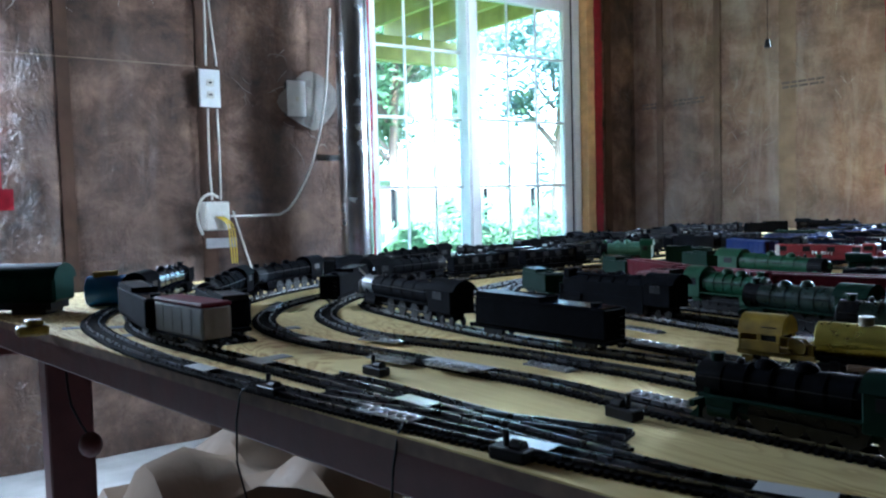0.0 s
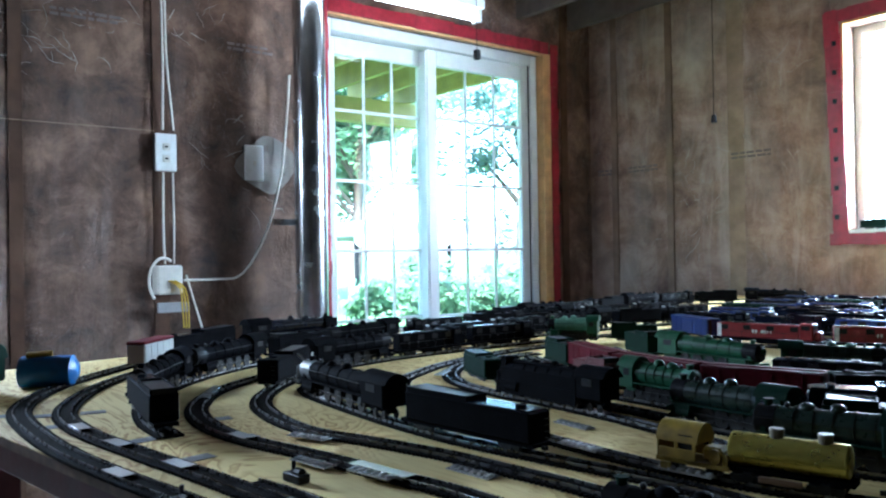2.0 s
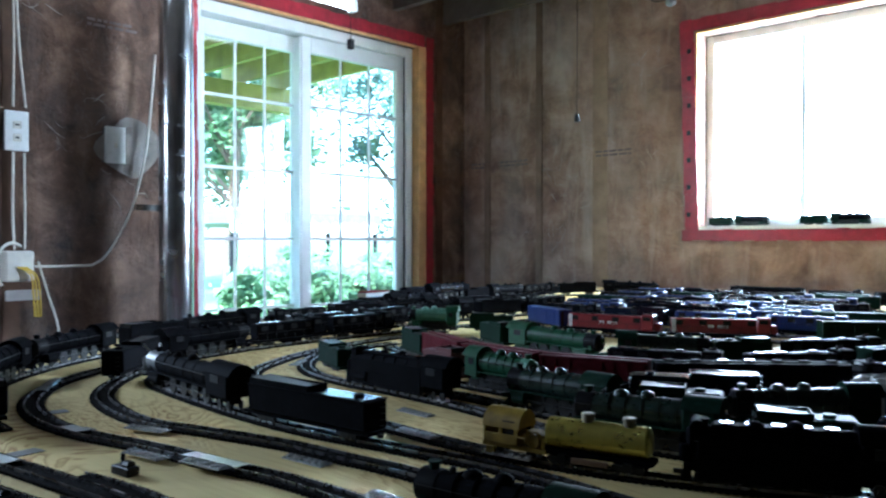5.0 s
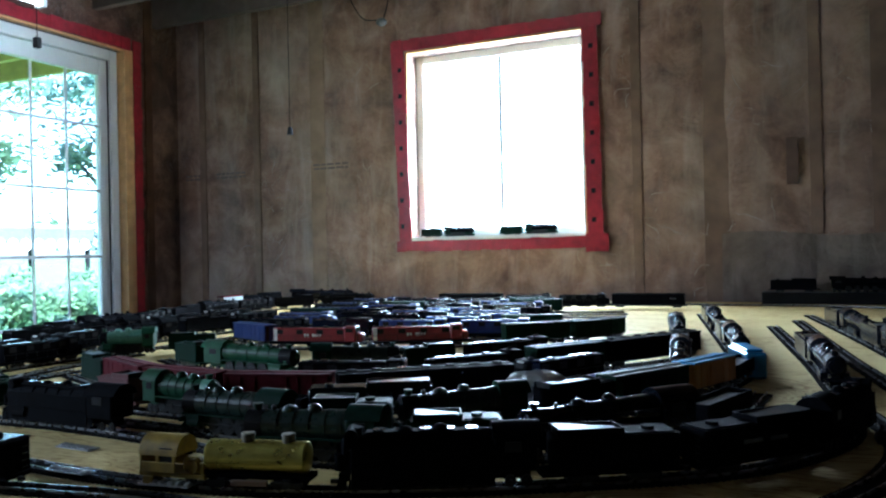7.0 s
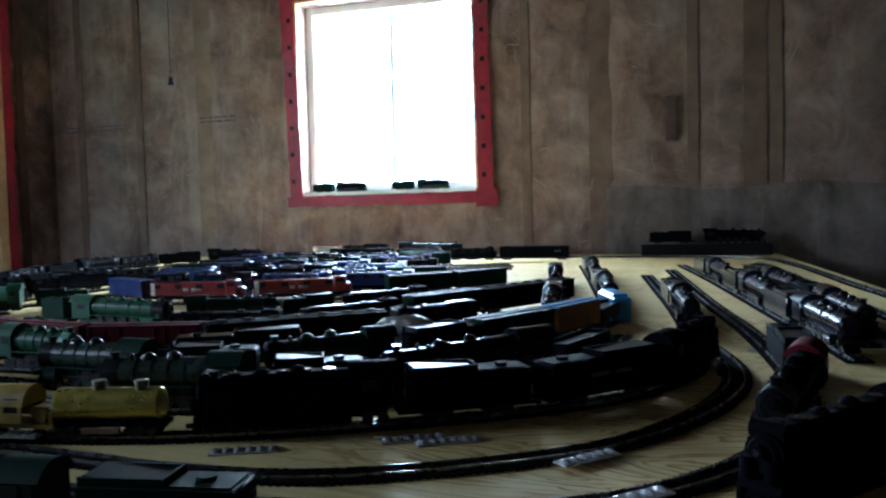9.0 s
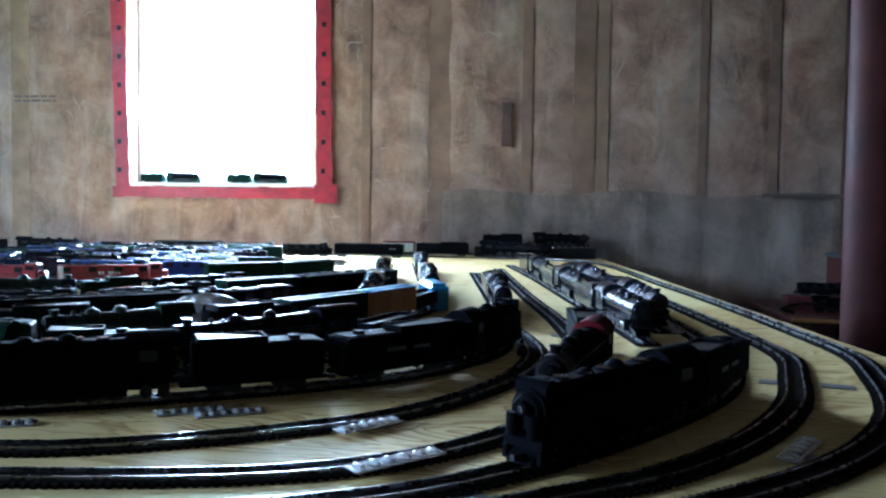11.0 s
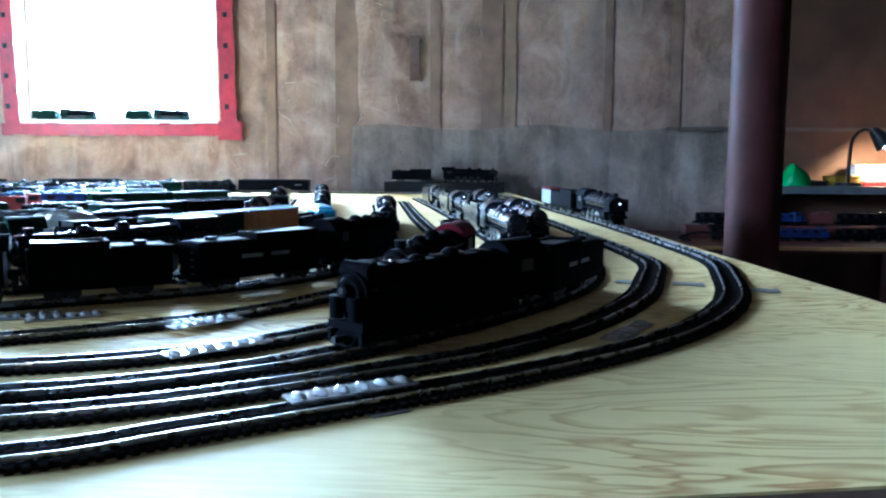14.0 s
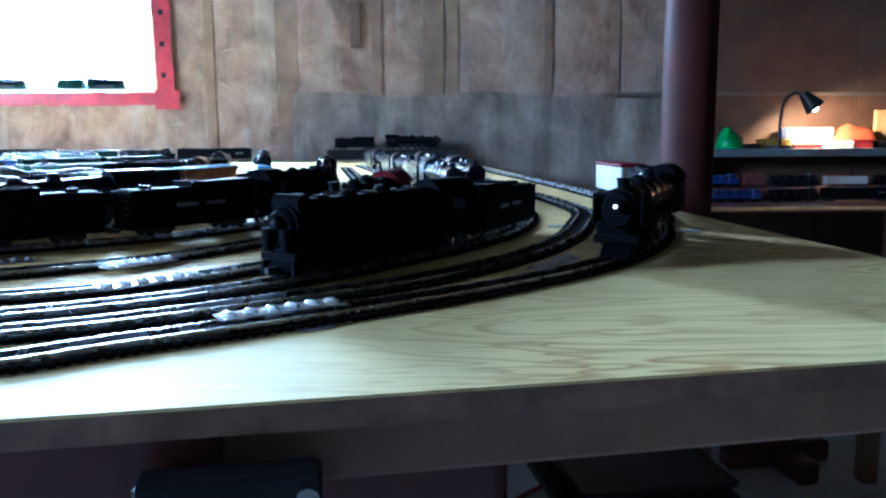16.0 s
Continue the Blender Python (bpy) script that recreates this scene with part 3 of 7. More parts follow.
# ---------------------------------------------------------------- sliding door
def sliding_door():
    d = thing("door_1", "white sliding patio door with grilles, closed", "door", kind="structure")
    x0, x1, z0, z1 = DOOR
    y = YW + 0.07
    fw = 0.05
    part("door_frame", bx(B(), x0, x0 + fw, y - 0.05, y + 0.07, z0, z1, 0.004), VINYL, d)
    part("door_frame", bx(B(), x1 - fw - 0.03, x1 - 0.03, y - 0.05, y + 0.07, z0, z1, 0.004), VINYL, d)
    part("door_frame", bx(B(), x0 + fw, x1 - fw - 0.03, y - 0.05, y + 0.07, z1 - 0.055, z1, 0.004), VINYL, d)
    part("door_sill", bx(B(), x0 + fw, x1 - fw - 0.03, y - 0.05, y + 0.09, z0, z0 + 0.05, 0.004), VINYL, d)
    part("door_track", bx(B(), x1 - 0.105, x1 - 0.095, y - 0.052, y - 0.0505, z0 + 0.05, z1 - 0.06), BLACKP, d, "dark weather seal")
    def leaf(a0, a1, yy, stile, label):
        l = part("door_leaf", bx(B(), a0, a0 + stile, yy - 0.02, yy + 0.02, z0 + 0.05, z1 - 0.06, 0.004), VINYL, d, label)
        part("stile", bx(B(), a1 - stile, a1, yy - 0.02, yy + 0.02, z0 + 0.05, z1 - 0.06, 0.004), VINYL, l)
        part("rail", bx(B(), a0 + stile, a1 - stile, yy - 0.019, yy + 0.019, z1 - 0.14, z1 - 0.06, 0.003), VINYL, l)
        part("rail", bx(B(), a0 + stile, a1 - stile, yy - 0.019, yy + 0.019, z0 + 0.05, z0 + 0.20, 0.003), VINYL, l)
        g = part("pane", bx(B(), a0 + stile, a1 - stile, yy - 0.003, yy + 0.003, z0 + 0.20, z1 - 0.14), GLASS, l)
        g.visible_shadow = False
        w = (a1 - a0 - 2 * stile) / 3
        for i in (1, 2):
            part("muntin", bx(B(), a0 + stile + w * i - 0.006, a0 + stile + w * i + 0.006, yy - 0.012, yy - 0.004, z0 + 0.20, z1 - 0.14), VINYL, l)
        for zz in (0.67, 1.01, 1.35, 1.69):
            part("muntin", bx(B(), a0 + stile, a1 - stile, yy - 0.014, yy - 0.0045, zz - 0.007, zz + 0.007), VINYL, l)
    leaf(x0 + fw, 3.21, y + 0.04, 0.055, "fixed glazed leaf")
    leaf(3.165, x1 - fw - 0.03, y - 0.015, 0.06, "sliding glazed leaf")
    part("lock_stile", bx(B(), 3.155, 3.164, y - 0.03, y + 0.02, z0 + 0.06, z1 - 0.07), VINYL, d)
    part("jamb", bx(B(), x1 - 0.028, x1 + 0.030, YW - 0.03, YW + 0.14, z0, z1 + 0.012), PINE, d, "bare pine jamb")
    part("jamb", bx(B(), x0 - 0.01, x1 - 0.03, YW - 0.028, YW + 0.018, z1 + 0.001, z1 + 0.012), PINE, d, "bare pine head")
    def tape(a0, a1, b0, b1):
        bm = B()
        n = max(2, int(max(a1 - a0, b1 - b0) / 0.06))
        horiz = a1 - a0 > b1 - b0
        r = random.Random(int(a0 * 100 + b0 * 10))
        for i in range(n):
            t0, t1 = i / n, (i + 1) / n
            j0, j1 = r.uniform(-.004, .004), r.uniform(-.004, .004)
            if horiz:
                bx(bm, a0 + (a1 - a0) * t0, a0 + (a1 - a0) * t1, YW - 0.034 + j0 * .4, YW - 0.0305, b0 + j0, b1 + j1)
            else:
                bx(bm, a0 + j0, a1 + j1, YW - 0.034 + j0 * .4, YW - 0.0305, b0 + (b1 - b0) * t0, b0 + (b1 - b0) * t1)
        part("tape", bm, TAPE, d, "red sheathing tape")
    tape(x1 + 0.031, x1 + 0.085, 0.0, z1 + 0.07)
    tape(x0 - 0.07, x0 + 0.001, 0.0, z1 + 0.07)
    tape(x0 + 0.002, x1 + 0.012, z1 + 0.013, z1 + 0.075)


sliding_door()


# ---------------------------------------------------------------- window
def side_window():
    w = thing("window_1", "white sliding window edged with red tape", "window", kind="structure")
    y0, y1, z0, z1 = WIN
    x = XW + 0.10
    for a in ((y0, y0 + 0.04, z0, z1), (y1 - 0.04, y1, z0, z1), (y0 + 0.04, y1 - 0.04, z1 - 0.04, z1), (y0 + 0.04, y1 - 0.04, z0, z0 + 0.04)):
        part("window_frame", bx(B(), x - 0.03, x + 0.04, a[0], a[1], a[2], a[3], 0.003), VINYL, w)
    part("meeting_rail", bx(B(), x - 0.012, x + 0.012, 1.313, 1.332, z0 + 0.04, z1 - 0.04, 0.003), VINYL, w)
    for a, b in ((y0 + 0.04, 1.30), (1.345, y1 - 0.04)):
        part("pane", bx(B(), x - 0.002, x + 0.002, a, b, z0 + 0.04, z1 - 0.04), GLASS, w).visible_shadow = False
    part("blind_cord", cy(B(), (x - 0.04, 1.10, z0 + 0.05), (x - 0.04, 1.115, z1 - 0.13), 0.0022, seg=6), CABLE, w)
    for a in ((y0 - 0.012, y0 - 0.001, z0 - 0.012, z1 + 0.012), (y1 + 0.001, y1 + 0.012, z0 - 0.012, z1 + 0.012)):
        part("jamb", bx(B(), XW - 0.03, x - 0.031, a[0] , a[1], a[2], a[3]), PINE, w, "bare pine jamb")
    part("jamb", bx(B(), XW - 0.03, x - 0.031, y0, y1, z1 + 0.001, z1 + 0.012), PINE, w)
    part("window_sill", bx(B(), XW - 0.034, x - 0.031, y0, y1, z0 - 0.012, z0 + 0.004), WHITE, w)
    r = random.Random(4)
    def tape(a0, a1, b0, b1, tilt=0.0):
        bm = B()
        horiz = a1 - a0 > b1 - b0
        n = max(2, int(max(a1 - a0, b1 - b0) / 0.05))
        for i in range(n):
            t0, t1 = i / n, (i + 1) / n
            j0, j1 = r.uniform(-.003, .003), r.uniform(-.003, .003)
            q = XW - 0.036 + j0 * 0.4
            if horiz:
                dz = tilt * (t0 - 0.5)
                bx(bm, q, XW - 0.031, a0 + (a1 - a0) * t0, a0 + (a1 - a0) * t1, b0 + j0 + dz, b1 + j1 + dz)
            else:
                dy = tilt * (t0 - 0.5)
                bx(bm, q, XW - 0.031, a0 + j0 + dy, a1 + j1 + dy, b0 + (b1 - b0) * t0, b0 + (b1 - b0) * t1)
        part("tape", bm, TAPE, w, "red sheathing tape")
    tape(y0 - 0.075, y0 - 0.003, z0 - 0.05, z1 + 0.06, 0.012)
    tape(y1 + 0.003, y1 + 0.072, z0 - 0.05, z1 + 0.065, 0.03)
    tape(y0 - 0.09, y1 + 0.072, z0 - 0.064, z0 - 0.013, 0.0)
    tape(y0 - 0.09, y1 + 0.08, z1 + 0.013, z1 + 0.07, 0.0)
    part("tape", bx(B(), XW - 0.040, XW - 0.0365, y0 - 0.105, y0 + 0.0, z0 - 0.082, z0 - 0.0), TAPE, w, "loose end of red tape")
    for i in range(7):
        zz = z0 + 0.05 + i * 0.13
        for yy in (y0 - 0.04, y1 + 0.038):
            part("staple_mark", bx(B(), XW - 0.0385, XW - 0.0375, yy - 0.010, yy + 0.010, zz, zz + 0.022), BLACKP, w)


side_window()


# ---------------------------------------------------------------- layout table
CORNERS = [(1.195, -0.64), (4.24, -0.385), (4.24, 2.42), (0.795, 1.86)]


def table():
    t = thing("layout_table", "large plywood layout table on dark red timber legs", "table")
    bm = B()
    vs = [bm.verts.new((x, y, TOP)) for x, y in CORNERS]
    f = bm.faces.new(vs)
    g = bmesh.ops.extrude_face_region(bm, geom=[f])
    bmesh.ops.translate(bm, verts=[v for v in g["geom"] if isinstance(v, bmesh.types.BMVert)], vec=(0, 0, -0.0015))
    part("tabletop", bm, PLY, t, "pale fir plywood top with figured grain")
    bm = B()
    vs = [bm.verts.new((x, y, TOP - 0.0016)) for x, y in CORNERS]
    f = bm.faces.new(vs)
    g = bmesh.ops.extrude_face_region(bm, geom=[f])
    bmesh.ops.translate(bm, verts=[v for v in g["geom"] if isinstance(v, bmesh.types.BMVert)], vec=(0, 0, -0.0115))
    part("core", bm, PLYEDGE, t, "brown plywood edge")
    def beam(a, b, z0, z1, w, material, name="apron", inset=0.012):
        a, b = Vector((*a, 0)), Vector((*b, 0))
        d = b - a
        n = Vector((-d.y, d.x, 0)).normalized() * inset
        o = part(name, bx(B(), 0, d.length, 0, w, z0, z1, 0.003), material, t)
        o.matrix_basis = Matrix.Translation(a + n) @ Matrix.Rotation(math.atan2(d.y, d.x), 4, "Z")
    c = [Vector(p) for p in CORNERS]
    u = TOP - 0.0135
    mid = c[3].lerp(c[0], 0.80)
    beam(c[3], mid, u - 0.040, u, 0.038, REDWOOD)
    beam(mid, c[3].lerp(c[0], 0.945), u - 0.030, u, 0.038, RAWWOOD, inset=0.016)
    beam(c[0].lerp(c[1], 0.12), c[1], u - 0.030, u, 0.038, RAWWOOD, inset=0.10)
    beam(c[1], c[2], u - 0.09, u, 0.038, REDWOOD)
    beam(c[2], c[3], u - 0.09, u, 0.038, REDWOOD)
    for x, y, w in ((0.955, 1.66, 0.075), (3.9, -0.3, 0.07), (3.9, 2.15, 0.07), (2.4, 1.95, 0.07), (2.6, -0.4, 0.06), (1.16, 0.55, 0.05)):
        part("leg", bx(B(), x - w / 2, x + w / 2, y - w / 2, y + w / 2, 0, u - 0.056, 0.003), REDWOOD, t)
    return t


table()


# ---------------------------------------------------------------- tracks
def way_mesh(way, offset, half, z0, z1):
    """A square bar along the way, to one side of it."""
    verts, faces = [], []
    ps = way.p
    for i, p in enumerate(ps):
        a, b = ps[max(i - 1, 0)], ps[min(i + 1, len(ps) - 1)]
        d = (b - a).normalized()
        n = Vector((-d.y, d.x, 0))
        for o, z in ((offset - half, z0), (offset + half, z0), (offset + half, z1), (offset - half, z1)):
            verts.append((p.x + n.x * o, p.y + n.y * o, TOP + z))
        if i:
            k = i * 4
            for j in range(4):
                faces.append((k - 4 + j, k - 4 + (j + 1) % 4, k + (j + 1) % 4, k + j))
    faces.append((3, 2, 1, 0))
    k = len(verts)
    faces.append((k - 4, k - 3, k - 2, k - 1))
    return verts, faces


def raw(name, verts, faces, material, parent, label="", kind=""):
    me = bpy.data.meshes.new(name)
    me.from_pydata(verts, [], faces)
    me.materials.append(material)
    ob = new(name, me)
    ob.parent = parent
    return tagged(ob, label, kind=kind)


def track(pts, closed=False, label="model railway track with dark sleepers and bright rails"):
    w = Way(pts, closed)
    t = thing("track", label, "track", group="layout tracks")
    for o in (-0.0085, 0.0085):
        v, f = way_mesh(w, o, 0.0007, 0.003, 0.0060)
        raw("rail", v, f, STEEL, t, "bright nickel rail")
    verts, faces = [], []
    r = random.Random(int(w.length * 1000))
    for i in range(int(w.length / 0.0066)):
        s = i * 0.0066
        p, q = w.at(s), w.at(s + 0.004)
        d = (q - p).normalized() if (q - p).length > 1e-6 else Vector((1, 0, 0))
        n = Vector((-d.y, d.x, 0))
        k = len(verts)
        h = 0.0172 + r.uniform(-.0004, .0004)
        for zz in (0.0002, 0.003):
            for a, b in ((-0.0017, -h), (0.0017, -h), (0.0017, h), (-0.0017, h)):
                verts.append((p.x + d.x * a + n.x * b, p.y + d.y * a + n.y * b, TOP + zz))
        faces += [(k + 4, k + 5, k + 6, k + 7), (k, k + 1, k + 5, k + 4), (k + 1, k + 2, k + 6, k + 5), (k + 2, k + 3, k + 7, k + 6), (k + 3, k, k + 4, k + 7)]
    raw("sleeper_bed", verts, faces, SLEEPER, t, "dark plastic sleepers", "stuff")
    v, f = way_mesh(w, 0, 0.0140, 0.0001, 0.0027)
    raw("web", v, f, SLEEPER, t, "dark plastic web between the sleepers")
    return w


MAIN = track([(1.00, 1.02), (0.985, 1.15), (0.99, 1.28), (1.03, 1.40), (1.11, 1.54), (1.22, 1.665), (1.36, 1.79), (1.60, 1.89), (2.0, 1.97), (2.7, 2.10), (3.3, 2.22), (3.75, 2.20), (3.96, 1.95), (4.05, 1.5),
              (4.06, 0.8), (4.05, 0.25), (4.02, -0.08), (3.9, -0.31), (3.6, -0.385), (3.29, -0.42), (2.94, -0.45), (2.69, -0.48), (2.42, -0.505), (2.14, -0.525), (1.90, -0.535), (1.74, -0.505), (1.60, -0.465), (1.49, -0.41),
              (1.40, -0.34), (1.32, -0.25), (1.25, -0.15), (1.20, -0.07), (1.16, 0.0), (1.12, 0.18), (1.075, 0.42), (1.05, 0.66), (1.03, 0.82)], True, "outer loop of model railway track on the plywood")
OUTER = track([(1.225, 0.0), (1.18, 0.14), (1.12, 0.28), (1.06, 0.44), (1.0, 0.68), (0.97, 0.84), (0.955, 0.93), (0.94, 1.05), (0.935, 1.19), (0.94, 1.32), (0.96, 1.41), (1.0, 1.50), (1.06, 1.59), (1.18, 1.72), (1.32, 1.84), (1.6, 1.94), (2.0, 2.02), (2.7, 2.16), (3.3, 2.28)])
B2 = track([(1.225, 0.0), (1.242, -0.04), (1.272, -0.09), (1.313, -0.15), (1.375, -0.23), (1.475, -0.31), (1.60, -0.375), (1.73, -0.415), (1.86, -0.445), (2.02, -0.44), (2.23, -0.42), (2.6, -0.385), (3.15, -0.34), (3.7, -0.28)])
C1 = track([(3.1, 1.50), (2.4, 1.58), (1.9, 1.57), (1.60, 1.53), (1.42, 1.46), (1.29, 1.38), (1.21, 1.305), (1.145, 1.19), (1.12, 1.07), (1.125, 0.96), (1.15, 0.85), (1.17, 0.72), (1.185, 0.62), (1.19, 0.46), (1.21, 0.28), (1.24, 0.12), (1.275, 0.0), (1.35, -0.11), (1.50, -0.235), (1.66, -0.325), (1.85, -0.365), (2.1, -0.36), (2.5, -0.32), (3.3, -0.22)])
D1 = track([(2.6, 1.42), (2.1, 1.48), (1.75, 1.475), (1.55, 1.44), (1.42, 1.385), (1.31, 1.285), (1.24, 1.18), (1.21, 1.07), (1.205, 0.96), (1.23, 0.87), (1.26, 0.75), (1.27, 0.66), (1.28, 0.57), (1.28, 0.40), (1.29, 0.22), (1.33, 0.03), (1.41, -0.08), (1.54, -0.155), (1.75, -0.195), (2.11, -0.17), (2.60, -0.10), (3.4, 0.0)])
E1 = track([(1.36, 1.26), (1.335, 1.19), (1.32, 1.05), (1.312, 0.90), (1.315, 0.78), (1.335, 0.65), (1.355, 0.5), (1.345, 0.34), (1.36, 0.2), (1.44, 0.05), (1.53, -0.04), (1.68, -0.11), (1.85, -0.13), (2.12, -0.08), (2.46, -0.04), (3.2, 0.06)])
I1 = track([(2.2, 1.41), (1.92, 1.385), (1.73, 1.335), (1.60, 1.27), (1.50, 1.19), (1.44, 1.05), (1.41, 0.9), (1.40, 0.77), (1.392, 0.62), (1.40, 0.51), (1.425, 0.40), (1.475, 0.28), (1.53, 0.18), (1.59, 0.085), (1.65, 0.015), (1.73, -0.040), (1.84, -0.080), (1.97, -0.080), (2.1, -0.04)])
H1 = track([(1.95, 1.32), (1.76, 1.305), (1.65, 1.235), (1.58, 1.13), (1.555, 1.0), (1.555, 0.88), (1.545, 0.75), (1.525, 0.62), (1.515, 0.5), (1.53, 0.40), (1.575, 0.29), (1.66, 0.18), (1.77, 0.10), (1.92, 0.05), (2.1, 0.03)])
T2 = track([(1.06, 1.05), (1.07, 1.17), (1.115, 1.31), (1.22, 1.45), (1.38, 1.57), (1.6, 1.66), (1.85, 1.72), (2.3, 1.75), (2.8, 1.70), (3.2, 1.62)])
T3 = track([(2.25, 1.86), (2.7, 1.93), (3.15, 2.02), (3.5, 2.02), (3.72, 1.85), (3.80, 1.55)])
G1 = track([(1.80, 1.24), (1.70, 1.15), (1.63, 1.05), (1.608, 0.95), (1.605, 0.84), (1.597, 0.72), (1.585, 0.62), (1.59, 0.52), (1.64, 0.41), (1.73, 0.30), (1.84, 0.225), (1.93, 0.175), (2.02, 0.13), (2.14, 0.085), (2.3, 0.06)])
ROWS_IN = [
    Way([(1.79, 1.12), (1.72, 1.02), (1.68, 0.92), (1.668, 0.80), (1.665, 0.70), (1.675, 0.60), (1.72, 0.49), (1.79, 0.385), (1.88, 0.30), (2.0, 0.235), (2.14, 0.175)]),
    Way([(1.90, 1.28), (1.855, 1.18), (1.80, 1.04), (1.755, 0.93), (1.737, 0.82), (1.737, 0.72), (1.765, 0.62), (1.81, 0.53), (1.87, 0.45), (1.97, 0.37), (2.1, 0.30), (2.25, 0.25)]),
    Way([(2.14, 1.27), (2.07, 1.14), (2.02, 1.0), (2.005, 0.86), (2.04, 0.75), (2.11, 0.64), (2.2, 0.54), (2.32, 0.45), (2.45, 0.37)]),
    Way([(1.90, 0.76), (1.90, 0.66), (1.94, 0.57), (2.02, 0.49), (2.12, 0.42), (2.25, 0.335), (2.39, 0.235), (2.5, 0.19)]),
    Way([(2.50, 1.40), (2.45, 1.30), (2.40, 1.17), (2.41, 1.03), (2.455, 0.90), (2.575, 0.69), (2.68, 0.55)]),
]
for w in ROWS_IN:
    track([tuple(q)[:2] for q in w.p[::6]])
for pts in ([(2.05, 0.14), (2.6, 0.225), (3.5, 0.38)], [(2.35, 0.07), (2.9, 0.17), (3.6, 0.30)], [(1.93, -0.285), (2.45, -0.21), (3.0, -0.13), (3.6, -0.03)], [(2.05, -0.325), (2.6, -0.26), (3.2, -0.17)]):
    track(pts)

# ---------------------------------------------------------------- rolling stock
PROTO = {}
SIZE[0] = STOCK


def wheels(ob, xs, r, y=0.0083, name="wheel"):
    key = (r, name)
    if key not in PROTO:
        bm = B()
        cy(bm, (0, -0.0012, 0), (0, 0.0012, 0), r, seg=14)
        cy(bm, (0, -0.0022, 0), (0, 0.0022, 0), r * 0.35, seg=8)
        PROTO[key] = finish(name, bm, WHEEL)
    for x in xs:
        for s in (-1, 1):
            piece(name, PROTO[key], ob, Matrix.Translation((x * 1.04, s * y * 1.08, 0.0060 + r * 1.09)))


def bogie(ob, x, name="bogie"):
    bm = B()
    for s in (-1, 1):
        bx(bm, x - 0.015, x + 0.015, s * 0.0118 - 0.0012, s * 0.0118 + 0.0012, 0.0085, 0.0125)
        bx(bm, x - 0.004, x + 0.004, s * 0.0118 - 0.0016, s * 0.0118 + 0.0016, 0.007, 0.0145)
    bx(bm, x - 0.003, x + 0.003, -0.011, 0.011, 0.010, 0.014)
    frame_ = part(name, bm, WHEEL, ob)
    wheels(frame_, (x - 0.0095, x + 0.0095), 0.0052)


